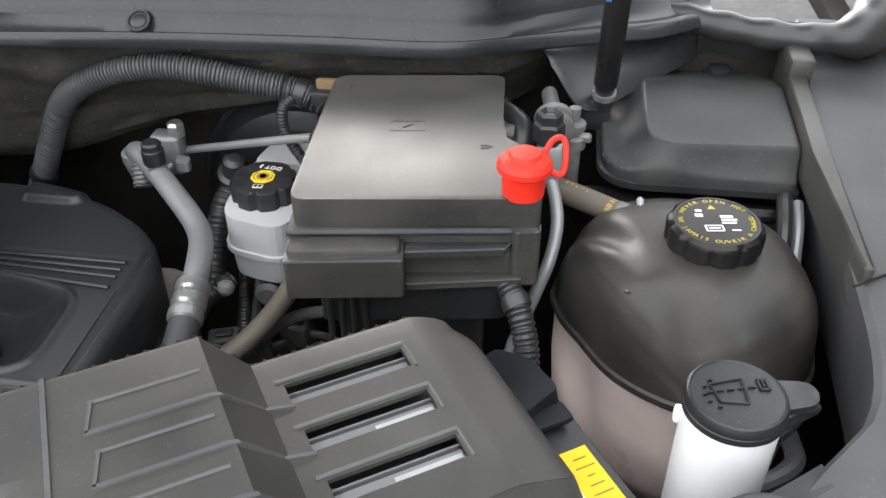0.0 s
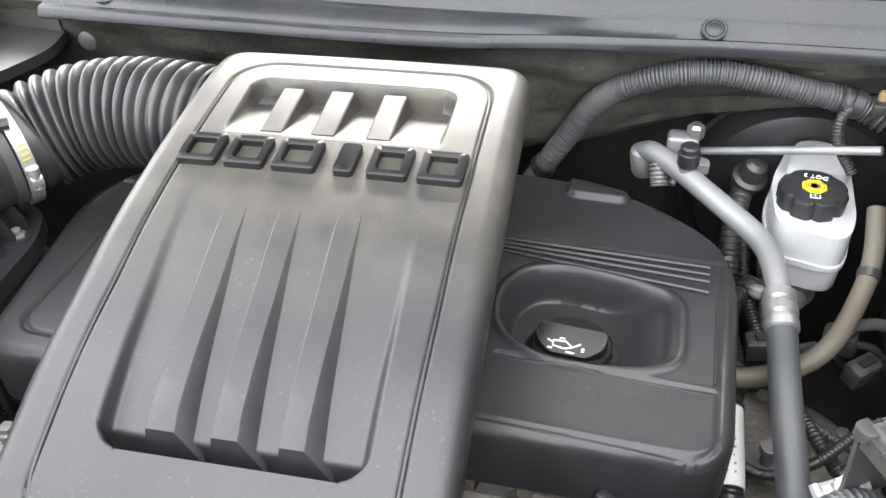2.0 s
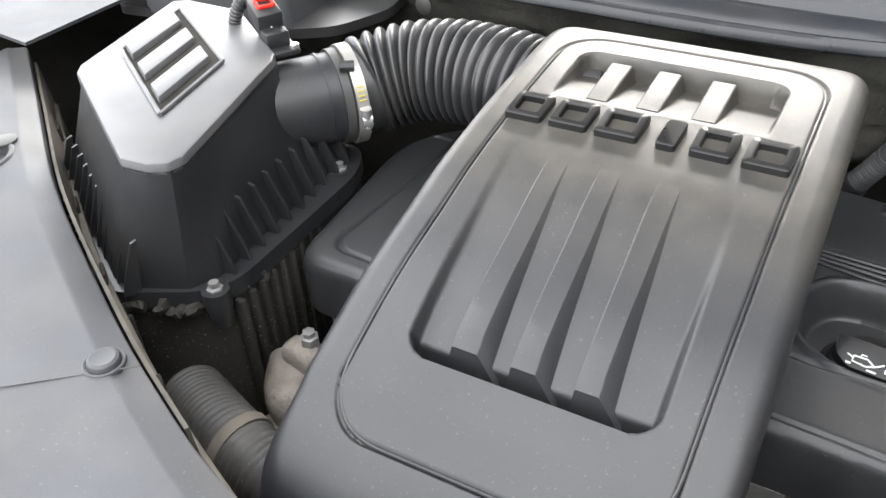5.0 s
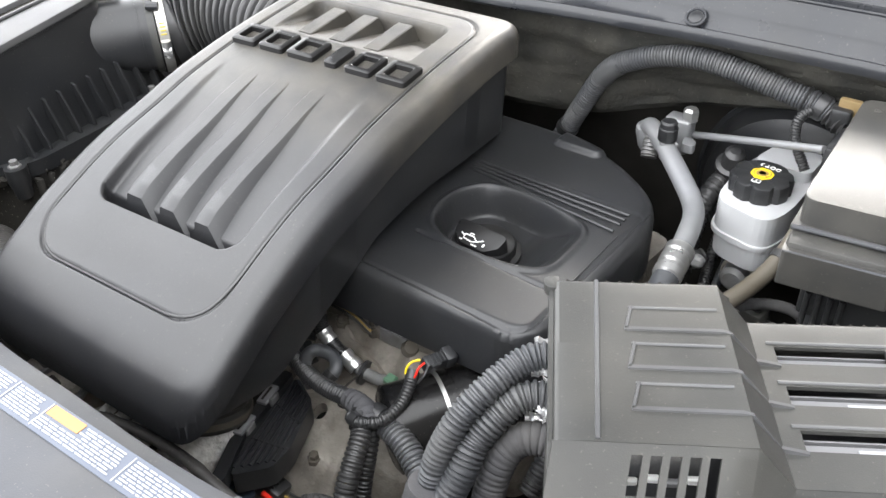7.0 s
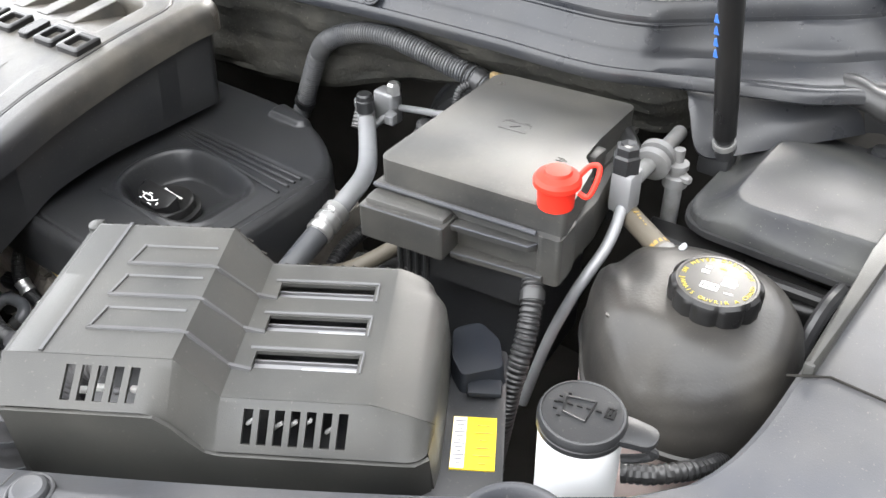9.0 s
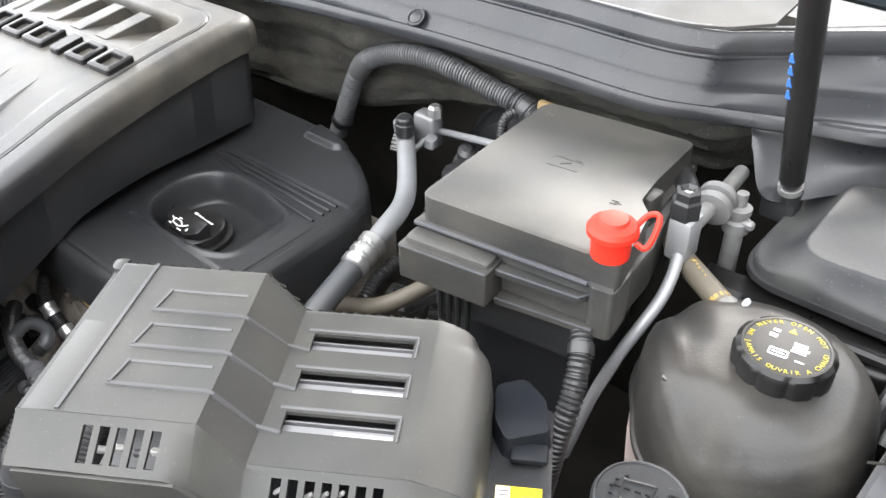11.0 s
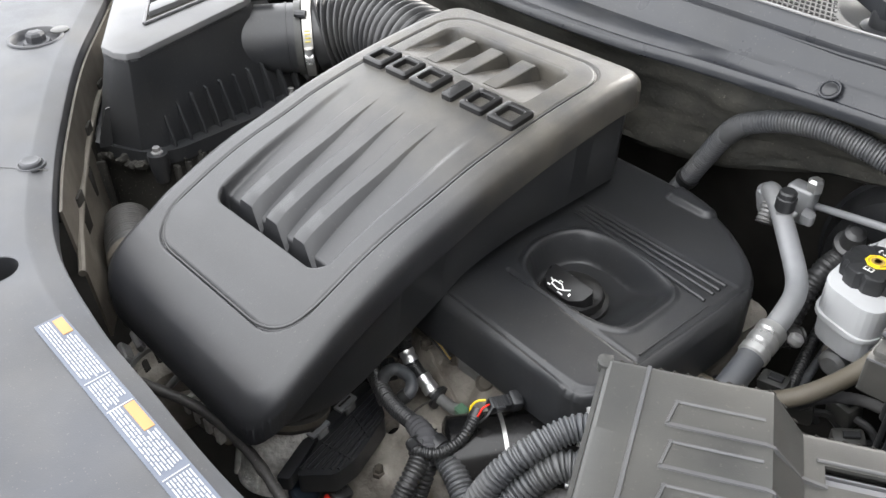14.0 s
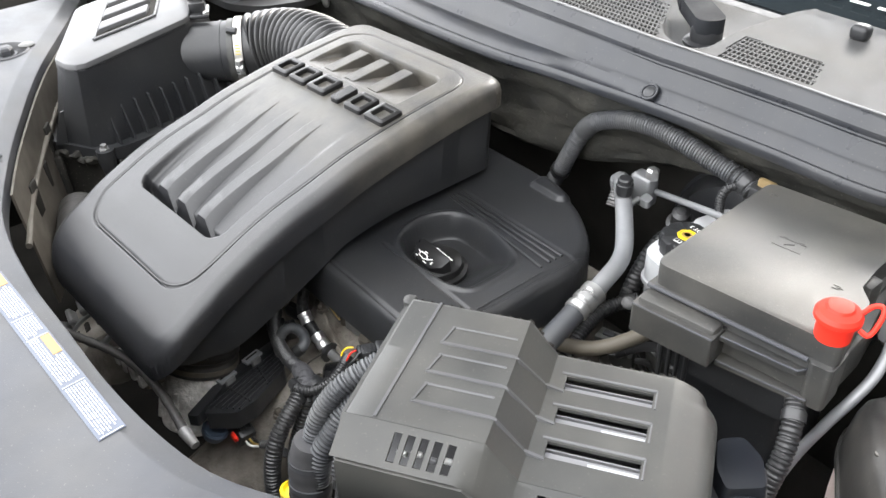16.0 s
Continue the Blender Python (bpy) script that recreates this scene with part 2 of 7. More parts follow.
def rounded(poly, radius, steps=5):
    """The outline with its corners rounded; radius may be one number or one a corner."""
    out, n = [], len(poly)
    for i, p in enumerate(poly):
        r = radius[i] if isinstance(radius, (list, tuple)) else radius
        p, a, b = Vector(p), Vector(poly[i - 1]), Vector(poly[(i + 1) % n])
        if r <= 0:
            out.append(tuple(p))
            continue
        da, db = (a - p), (b - p)
        la, lb = min(r, da.length * 0.48), min(r, db.length * 0.48)
        s, e = p + da.normalized() * la, p + db.normalized() * lb
        out += [tuple((1 - t) ** 2 * s + 2 * t * (1 - t) * p + t * t * e) for t in (k / steps for k in range(steps + 1))]
    return out


def spline(points, step=0.004):
    """A smooth way through points, in even steps."""
    p = [Vector(q) for q in points]
    p = [2 * p[0] - p[1]] + p + [2 * p[-1] - p[-2]]
    way = []
    for i in range(1, len(p) - 2):
        a, b, c, d = p[i - 1 : i + 3]
        k = max(2, int((c - b).length / (step * 0.25)))
        for j in range(k):
            t = j / k
            way.append(0.5 * (2 * b + (c - a) * t + (2 * a - 5 * b + 4 * c - d) * t * t + (3 * b - a - 3 * c + d) * t ** 3))
    way.append(p[-2])
    out, run = [way[0]], 0.0
    for a, b in zip(way, way[1:]):
        run += (b - a).length
        if run >= step:
            out.append(b)
            run = 0.0
    if (out[-1] - way[-1]).length > step * 0.3:
        out.append(way[-1])
    return out


def tube(points, radius, sides=14, step=0.004, smooth=True, rings=0.0, depth=0.0, caps=True, flat=1.0):
    """A pipe along a way. radius: a number, or a function of the share 0..1 and the length run. rings: pitch of corrugations, with their depth."""
    way = spline(points, min(step, rings / 4) if rings else step) if smooth else [Vector(p) for p in points]
    bm, loops, run = bmesh.new(), [], 0.0
    total = sum((b - a).length for a, b in zip(way, way[1:]))
    ahead = (way[1] - way[0]).normalized()
    side = ahead.orthogonal().normalized()
    for i, p in enumerate(way):
        if i:
            run += (p - way[i - 1]).length
        now = ((way[min(i + 1, len(way) - 1)] - way[max(i - 1, 0)])).normalized()
        side = (side - now * side.dot(now)).normalized()
        up = now.cross(side)
        r = radius(run / total, run) if callable(radius) else radius
        if rings:
            wave = (run / rings) % 1.0
            r -= depth * (1 if wave > 0.62 else 0)
        loops.append([bm.verts.new(p + r * (math.cos(a) * side + flat * math.sin(a) * up)) for a in (2 * math.pi * k / sides for k in range(sides))])
    for a, b in zip(loops, loops[1:]):
        for k in range(sides):
            bm.faces.new((a[k], a[(k + 1) % sides], b[(k + 1) % sides], b[k]))
    if caps:
        bm.faces.new(loops[0][::-1]), bm.faces.new(loops[-1])
    return bm


def lathe(profile, sides=32, m=None, wobble=None):
    """A turned body round z through (radius, height) pairs. wobble: radius factor by angle."""
    bm, loops = bmesh.new(), []
    for r, z in profile:
        if r < 1e-6:
            loops.append([bm.verts.new((0, 0, z))])
        else:
            loops.append([bm.verts.new((r * math.cos(a) * (wobble(a, r, z) if wobble else 1), r * math.sin(a) * (wobble(a, r, z) if wobble else 1), z)) for a in (2 * math.pi * k / sides for k in range(sides))])
    for a, b in zip(loops, loops[1:]):
        for k in range(sides):
            j = (k + 1) % sides
            if len(a) == 1:
                bm.faces.new((a[0], b[k], b[j])) if len(b) > 1 else None
            elif len(b) == 1:
                bm.faces.new((a[k], a[j], b[0]))
            else:
                bm.faces.new((a[k], a[j], b[j], b[k]))
    if len(loops[0]) > 1:
        bm.faces.new(loops[0][::-1])
    if len(loops[-1]) > 1:
        bm.faces.new(loops[-1])
    if m:
        bm.transform(m)
    return bm


def lathe_open(profile, sides=32, m=None):
    """A turned cup, open at its first ring."""
    bm = lathe(profile, sides, m)
    bm.faces.ensure_lookup_table()
    lid = max((f for f in bm.faces if len(f.verts) == sides), key=lambda f: f.calc_center_median().z)
    bmesh.ops.delete(bm, geom=[lid], context="FACES_ONLY")
    return bm


def cut_out(ob, bm):
    """Cuts the closed body bm out of an object's mesh."""
    bmesh.ops.recalc_face_normals(bm, faces=bm.faces)
    mesh = bpy.data.meshes.new("cutter")
    bm.to_mesh(mesh)
    bm.free()
    cutter = new("cutter", mesh)
    cut = ob.modifiers.new("cut", "BOOLEAN")
    cut.operation, cut.object, cut.solver = "DIFFERENCE", cutter, "EXACT"
    bpy.context.view_layer.update()
    done = bpy.data.meshes.new_from_object(ob.evaluated_get(bpy.context.evaluated_depsgraph_get()))
    ob.modifiers.clear()
    ob.data = done
    bpy.data.objects.remove(cutter)
    bpy.data.meshes.remove(mesh)


def along(points, x):
    """A value between the given (x, value) pairs, eased smoothly."""
    if x <= points[0][0]:
        return points[0][1]
    for (a, va), (b, vb) in zip(points, points[1:]):
        if x <= b:
            t = (x - a) / (b - a)
            return va + (vb - va) * t
    return points[-1][1]


def smooth_along(points, x):
    """A Catmull-Rom value through (x, value) pairs."""
    n = len(points)
    if x <= points[0][0]:
        return points[0][1]
    if x >= points[-1][0]:
        return points[-1][1]
    for i in range(n - 1):
        x0, x1 = points[i][0], points[i + 1][0]
        if x <= x1:
            t, h = (x - x0) / (x1 - x0), x1 - x0
            slope = lambda k: (points[min(k + 1, n - 1)][1] - points[max(k - 1, 0)][1]) / (points[min(k + 1, n - 1)][0] - points[max(k - 1, 0)][0])
            a, b, p, q = slope(i) * h, slope(i + 1) * h, points[i][1], points[i + 1][1]
            return (2 * t ** 3 - 3 * t * t + 1) * p + (t ** 3 - 2 * t * t + t) * a + (-2 * t ** 3 + 3 * t * t) * q + (t ** 3 - t * t) * b


def sheet(nu, nv, at, closed=False):
    """A grid of quads through at(u, v), u and v from 0 to 1."""
    bm = bmesh.new()
    rows = [[bm.verts.new(at(i / nu, j / nv)) for j in range(nv + 1)] for i in range(nu + 1)]
    for i in range(nu):
        for j in range(nv):
            bm.faces.new((rows[i][j], rows[i + 1][j], rows[i + 1][j + 1], rows[i][j + 1]))
    return bm


def thick(bm, depth):
    """Gives a sheet thickness, away from its normals."""
    bmesh.ops.recalc_face_normals(bm, faces=bm.faces)
    bmesh.ops.solidify(bm, geom=bm.faces[:] + bm.edges[:] + bm.verts[:], thickness=depth)
    return bm


def ease(t):
    t = max(0.0, min(1.0, t))
    return t * t * (3 - 2 * t)


def outline_at(poly, x, y):
    """Distance inwards from a plan outline (minus outside) and the nearest place on it."""
    best, near, inside = 1e9, None, False
    n = len(poly)
    for i in range(n):
        ax, ay = poly[i - 1]
        bx, by = poly[i]
        dx, dy = bx - ax, by - ay
        k = max(0.0, min(1.0, ((x - ax) * dx + (y - ay) * dy) / (dx * dx + dy * dy + 1e-12)))
        px, py = ax + k * dx, ay + k * dy
        d = (x - px) ** 2 + (y - py) ** 2
        if d < best:
            best, near = d, (px, py)
        if (ay > y) != (by > y) and x < (bx - ax) * (y - ay) / (by - ay) + ax:
            inside = not inside
    return (math.sqrt(best) if inside else -math.sqrt(best)), near


def moulded(poly, top, low, res, fillet, draft=0.0):
    """A moulded shell on a plan outline: top(x, y) with a rounded shoulder and a skirt down to low(x, y)."""
    x0, x1 = min(p[0] for p in poly), max(p[0] for p in poly)
    y0, y1 = min(p[1] for p in poly), max(p[1] for p in poly)
    nx, ny = max(2, round((x1 - x0) / res)), max(2, round((y1 - y0) / res))
    bm, rows = bmesh.new(), []
    for i in range(nx + 1):
        row = []
        for j in range(ny + 1):
            x, y = x0 + (x1 - x0) * i / nx, y0 + (y1 - y0) * j / ny
            d, near = outline_at(poly, x, y)
            out = d < -res * 1.5
            if d < res * 0.55:
                x, y = near
                d = 0.0
            z = top(x, y)
            if d < fillet:
                z -= fillet * (1 - math.sqrt(max(0.0, 1 - (1 - d / fillet) ** 2)))
            row.append(None if out else bm.verts.new((x, y, max(z, low(x, y)))))
        rows.append(row)
    for i in range(nx):
        for j in range(ny):
            quad = [v for v in (rows[i][j], rows[i + 1][j], rows[i + 1][j + 1], rows[i][j + 1]) if v]
            if len(quad) == 4:
                bm.faces.new(quad)
    bmesh.ops.remove_doubles(bm, verts=bm.verts, dist=res * 0.12)
    rim = [e for e in bm.edges if len(e.link_faces) == 1]
    ring = bmesh.ops.extrude_edge_only(bm, edges=rim)
    for v in (g for g in ring["geom"] if isinstance(g, bmesh.types.BMVert)):
        v.co.z = low(v.co.x, v.co.y)
        v.co.x -= math.copysign(draft * min(1.0, abs(v.co.x - (x0 + x1) / 2) / (0.4 * (x1 - x0))), v.co.x - (x0 + x1) / 2)
    return bm


# ---- setting ----
bm = bmesh.new()
bmesh.ops.create_grid(bm, x_segments=2, y_segments=2, size=400)
structure("ground", bm, ASPHALT, "grey asphalt ground under the parked car", "ground")

COWL = [(-0.75, 0.2), (-0.4, 0.208), (-0.2, 0.21), (-0.04, 0.213), (0.07, 0.222), (0.14, 0.235), (0.2, 0.243), (0.3, 0.255), (0.45, 0.264), (0.56, 0.27), (0.62, 0.292), (0.7, 0.325), (0.75, 0.345), (0.8, 0.38), (1.0, 0.42)]


def cowl_at(x):
    return smooth_along(COWL, x)


def cowl_point(x, w, z):
    """w 0: front edge, 1: the rear groove, past 1: metres behind it."""
    front, rear = cowl_at(x), 0.283 + 0.03 * max(0.0, x - 0.4)
    rear = max(rear, front + 0.03 + 0.45 * max(0.0, x - 0.6))
    return (x, front + (rear - front) * min(w, 1.0) + max(0.0, w - 1.0), z)


COWL_ROWS = [(0.12, 0.995), (0.0, 0.996), (-0.04, 0.999), (-0.03, 1.004), (0.0, 1.008), (0.05, 1.01), (0.11, 1.0098), (0.16, 1.0085), (0.22, 1.0088), (0.35, 1.0125), (0.46, 1.0165), (0.53, 1.019), (0.56, 1.0235), (0.59, 1.0265), (0.64, 1.029), (0.72, 1.0335), (0.88, 1.043), (0.94, 1.0475), (0.955, 1.0478), (0.962, 1.0452), (0.974, 1.0452), (0.979, 1.0495), (0.985, 1.0518), (0.991, 1.052), (0.994, 1.0492), (0.999, 1.0492), (1.0005, 1.053), (1.006, 1.0585), (1.0095, 1.0635), (1.013, 1.0655), (1.018, 1.0645)]


def cowl_skin(u, v):
    """The moulded trim: front bead, a shallow valley that opens along it, the broad face and two grooves."""
    x, k = -0.4 + 1.2 * u, round(v * (len(COWL_ROWS) - 1))
    w, z = COWL_ROWS[k]
    fill = 0.0075 * math.sin(math.pi * max(0.0, min(1.0, (w - 0.06) / 0.5))) * (1 - ease((x - 0.1) / 0.09)) if 6 < k < 13 else 0.0
    return cowl_point(x, w, z + fill - 0.012 * max(0.0, abs(x - 0.15) - 0.3))


bm = thick(sheet(150, len(COWL_ROWS) - 1, cowl_skin), 0.003)
cowl = structure("trim_cowl", bm, TRIM, "dark grey plastic cowl trim below the windscreen", "cowl trim")
# pale bead painted in for the bright line on the screen panel's edge
part("edge_highlight", tube([cowl_point(-0.4 + 1.3 * k / 20, 1.0145, 1.0668) for k in range(21)], 0.001, 8, 0.02), RIM, cowl, "thin pale bead that draws the highlight along the cowl edge")
clip = pose(0.285, 0.263, 1.0172, 38)
part("clip_ring", lathe([(0.005, 0.0), (0.0105, 0.0), (0.0113, 0.0012), (0.0105, 0.0022), (0.009, 0.0022), (0.008, 0.0008), (0.005, 0.0006)], 28, clip), TRIM, cowl)
part("clip_pin", lathe([(0.007, 0.0), (0.007, 0.0016), (0.0058, 0.0022), (0.0, 0.0024)], 24, clip), PLASTIC, cowl)

FELT_LOW = [(-0.75, 0.83), (0.02, 0.846), (0.16, 0.851), (0.22, 0.87), (0.3, 0.893), (0.41, 0.911), (0.6, 0.915), (1.0, 0.915)]


def felt_at(u, v):
    """The liner sags back under the cowl, pressed into soft folds, and ends in a rolled edge."""
    x = -0.75 + 1.44 * u
    low = smooth_along(FELT_LOW, x)
    fold = 0.006 * math.sin(x * 13 + 1.3) * math.sin(v * 5) + 0.004 * math.sin(x * 4 - v * 8) + 0.008 * noise.noise(Vector((x * 14, v * 6, 0))) + 0.003 * noise.noise(Vector((x * 60, v * 22, 4)))
    return (x, min(cowl_at(x), 0.272) + 0.03 + 0.034 * v + 0.09 * ease((x - 0.6) / 0.09) + fold + 0.012 * ease((v - 0.92) / 0.08), 1.0 + (low - 1.0) * v)


bm = sheet(150, 26, felt_at)
structure("wall_firewall", thick(bm, 0.006), CLOTH, "dusty dark felt firewall liner behind the engine", "firewall")

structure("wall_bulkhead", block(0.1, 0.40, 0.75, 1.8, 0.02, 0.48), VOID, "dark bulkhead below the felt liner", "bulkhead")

# cowl screen panel with its two grilles and the wiper well
BRINK = 0.381


def crest(x):
    """The rear groove of the trim, where the screen panel begins."""
    return cowl_point(x, 1.0, 0)[1] + 0.013


def screen_z(y):
    return 1.064 + 0.11 * max(0.0, y - 0.29)


def strip(poly, lift=0.0, depth=0.004):
    """A flat piece of the screen panel, thick downwards, on the panel's slope."""
    bm = prism(poly, 0.0, depth, 0.0008, 1)
    for v in bm.verts:
        v.co.z += screen_z(v.co.y) + lift - depth
    return bm


VALLEY = rounded([(0.085, 0.5), (0.12, 0.414), (0.192, 0.385), (0.236, 0.334), (0.262, 0.309), (0.297, 0.3), (0.317, 0.314), (0.319, 0.378), (0.342, 0.456), (0.38, 0.5)], [0, 0.02, 0.02, 0.02, 0.02, 0.012, 0.012, 0.02, 0.02, 0], 5)


def panel_at(x, y):
    d = outline_at(VALLEY, x, y)[0] if 0.05 < x < 0.4 else -1.0
    return (x, y, screen_z(y) - 0.026 * ease(d / 0.014) + 0.0012 * ease(1 - abs(d + 0.002) / 0.003))


bm, grid = bmesh.new(), {}
NX, NY = 240, 44


def panel_vert(i, j):
    if (i, j) not in grid:
        x = -0.45 + 1.08 * i / NX
        y = crest(x) + (0.47 - crest(x)) * j / NY
        grid[i, j] = bm.verts.new(panel_at(x, y))
    return grid[i, j]


for i in range(NX):
    x = -0.45 + 1.08 * (i + 0.5) / NX
    for j in range(NY):
        y = crest(x) + (0.47 - crest(x)) * (j + 0.5) / NY
        lane = y - crest(x) > 0.006
        first = lane and -0.3 < x < 0.254 - 0.62 * (y - 0.303) and y < 0.378
        second = lane and y < 0.365 and 0.337 - 0.1 * (y - 0.31) < x < 0.455 - 0.35 * (y - 0.304)
        if not (first or second):
            bm.faces.new((panel_vert(i, j), panel_vert(i + 1, j), panel_vert(i + 1, j + 1), panel_vert(i, j + 1)))
panel = tagged(solid("trim_screen_panel", thick(bm, 0.003), PANEL), "grey plastic screen panel with air intake grilles", "screen panel", kind="structure")
part("tray", strip([(-0.45, 0.29), (0.45, 0.305), (0.62, 0.36), (0.62, 0.47), (-0.45, 0.47)], -0.05), VOID, panel)


def grille(x0, x1, y0, y1, lean):
    """Fine crossing bars over an intake."""
    out = bmesh.new()
    bars = []
    ny, nx = round((y1 - y0) / 0.0085), round((x1 - x0) / 0.0062)
    for j in range(ny + 1):
        y = y0 + (y1 - y0) * j / ny
        bars.append(([(x0, y), (x1 + lean * (y - y0), y)], 0.0011))
    for i in range(nx + 1):
        x = x0 + (x1 - x0) * i / nx
        bars.append(([(x, y0), (x + lean * (y1 - y0) * i / nx, y1)], 0.0008))
    for (a, b), w in bars:
        d = (Vector(b) - Vector(a)).normalized()
        n = Vector((-d.y, d.x)) * w
        pts = [Vector(a) - n, Vector(b) - n, Vector(b) + n, Vector(a) + n]
        low = [out.verts.new((p.x, p.y, screen_z(p.y) - 0.0026)) for p in pts]
        top = [out.verts.new((p.x, p.y, screen_z(p.y) - 0.0008)) for p in pts]
        out.faces.new(top)
        for k in range(4):
            out.faces.new((low[k], low[(k + 1) % 4], top[(k + 1) % 4], top[k]))
    return out


part("grille", grille(-0.3, 0.258, 0.296, BRINK, -0.55), PANEL, panel, "fine plastic mesh of an air intake")
part("grille", grille(0.33, 0.457, crest(0.4) + 0.004, 0.366, -0.35), PANEL, panel, "fine plastic mesh of an air intake")
part("nozzle", block(0.432, 0.435, 1.088, 0.022, 0.018, 0.018, 0.006, 3), PLASTIC, panel, "small black washer nozzle")
bm = sheet(30, 2, lambda u, v: (-0.7 + 1.75 * u, 0.455 + 1.15 * v, 1.075 + 0.62 * v - 0.25 * (u - 0.5) ** 2 * 0.3))
window = structure("window_windscreen", thick(bm, 0.005), GLASS, "dark sloping windscreen glass", "windscreen")
for k in range(9):
    part("frit_mark", block(0.33 + 0.034 * k, 0.487, 1.099, 0.024, 0.006, 0.0015, 0.002, 2, pose(0, 0, 0)), PAINT_WHITE, window, "white printed dash on the glass edge")

# slam panel over the radiator
INNER = [(-0.75, -0.05), (-0.6, -0.142), (-0.456, -0.229), (-0.3, -0.305), (-0.188, -0.353), (-0.07, -0.392), (0.06, -0.404), (0.16, -0.402), (0.26, -0.399), (0.35, -0.388), (0.415, -0.37), (0.495, -0.322), (0.59, -0.263), (0.709, -0.184), (0.8, -0.116), (0.81, -0.108)]


def slam_inner(x):
    return smooth_along(INNER, x)


SLAM_ROWS = [(0.0, -0.03, 0), (0.0, -0.012, 0), (0.001, -0.008, 0), (0.003, -0.0065, 0), (0.02, -0.001, 0), (0.0225, 0.0006, 0), (0.025, 0.0008, 0), (0.06, 0.0, 0), (0.0, -0.002, 0.5), (0.0, -0.02, 0.85), (0.0, -0.06, 1.0)]


def slam_at(u, v):
    x = -0.74 + 1.55 * u
    off, dz, w = SLAM_ROWS[round(v * (len(SLAM_ROWS) - 1))]
    y = slam_inner(x)
    y = (y - off) if w == 0 else (y - 0.06) * (1 - w) + (-0.68 + 0.2 * (x - 0.1) ** 2) * w
    return (x, y, 0.954 + dz)


slam = structure("trim_slam_panel", thick(sheet(110, len(SLAM_ROWS) - 1, slam_at), 0.003), SHROUD, "satin grey plastic slam panel along the front", "slam panel")
bm = sheet(50, 8, lambda u, v: (lambda x: (x, slam_inner(x) + 0.003 + 0.012 * v + 0.004 * math.sin(x * 60) * v, 0.935 - 0.17 * v))(-0.72 + 0.58 * u))
part("side_skirt", thick(bm, 0.003), PALE_PANEL, slam, "dirt-stained pale metal side of the radiator frame")
PINS, HOLES, WELLS = ((0.534, -0.324), (-0.213, -0.365)), ((0.428, -0.429), (-0.055, -0.447)), ((0.776, -0.176), (-0.542, -0.25))
for x, y in PINS:
    part("pin_ring", lathe([(0.0118, 0.9538), (0.0122, 0.9556), (0.0132, 0.956), (0.0142, 0.9554), (0.0145, 0.953)], 32, pose(x, y, 0)), SHROUD, slam, "moulded ring round a push pin")
    part("push_pin", lathe([(0.0112, 0.9535), (0.0112, 0.9562), (0.0105, 0.9585), (0.0085, 0.9598), (0.005, 0.9592), (0.0, 0.9588)], 32, pose(x, y, 0)), SHROUD, slam, "round plastic push pin")
for x, y in HOLES:
    cut_out(slam, lathe([(0.0178, 0.9), (0.0178, 0.99)], 40, pose(x, y, 0)))
    part("hole_wall", lathe_open([(0.0186, 0.9546), (0.0178, 0.9536), (0.0176, 0.925), (0.0095, 0.922), (0.0, 0.922)], 40, pose(x, y, 0)), PLASTIC, slam, "deep dark fixing hole")
    part("hole_bolt", lathe([(0.0105, 0.9225), (0.0105, 0.929), (0.0085, 0.931), (0.0055, 0.931), (0.005, 0.929), (0, 0.929)], 6, pose(x + 0.001, y - 0.002, 0, 0, 0, 12)), DULL, slam, "dusty bolt deep in the hole", 20)
for a, b in (((-0.19, -0.3555), (-0.27, -0.43)), ((0.5135, -0.3215), (0.545, -0.45))):
    part("seam", tube([(*a, 0.9547), (*b, 0.9543)], 0.0005, 6, 0.02, False), GREY_PLASTIC, slam)
for (x, y), mat in zip(WELLS, (LENS_GREY, SHROUD)):
    cut_out(slam, lathe([(0.0315, 0.9), (0.0315, 0.99)], 56, pose(x, y, 0)))
    part("bolt_well", lathe_open([(0.0365, 0.9546), (0.0358, 0.956), (0.0336, 0.9565), (0.0315, 0.9555), (0.03, 0.949), (0.028, 0.9455), (0.0, 0.9455)], 56, pose(x, y, 0)), SHROUD, slam, "sunk well round a headlamp bolt", sharp=60)
    part("bolt_collar", lathe([(0.0185, 0.944), (0.018, 0.9485), (0.0165, 0.95), (0.0, 0.95)], 32, pose(x, y, 0)), SHROUD, slam)
    part("hex_bolt", lathe([(0.0125, 0.9475), (0.0125, 0.958), (0.0105, 0.9615), (0.006, 0.963), (0, 0.963)], 6, pose(x, y, 0, 0, 0, 20)), mat, slam, "large hex bolt of the headlamp", 20)
part("plug", lathe([(0.012, 0.9550), (0.012, 0.9570), (0.010, 0.9580), (0, 0.9575)], 24, pose(-0.542, -0.217, 0)), GREY_PLASTIC, slam)
for k, (x, dz, h) in enumerate(((-0.62, 0.045, 0.03), (-0.56, 0.05, 0.024), (-0.485, 0.055, 0.034), (-0.43, 0.1, 0.03), (-0.37, 0.06, 0.05), (-0.3, 0.075, 0.04), (-0.22, 0.06, 0.05))):
    y = slam_inner(x) + 0.0075 + 0.012 * dz / 0.17
    part("skirt_slot", block(0, 0, 0, 0.014 if k % 2 else 0.022, 0.004, h, 0.002, 2, pose(x, y, 0.935 - dz, 0, 0, -32)), VOID, slam, "dark slot in the frame side")
part("skirt_bead", tube([(x, slam_inner(x) + 0.011, 0.885) for x in (-0.7, -0.6, -0.5, -0.4, -0.3, -0.2, -0.1)], 0.004, 8, 0.01), PALE_PANEL, slam)

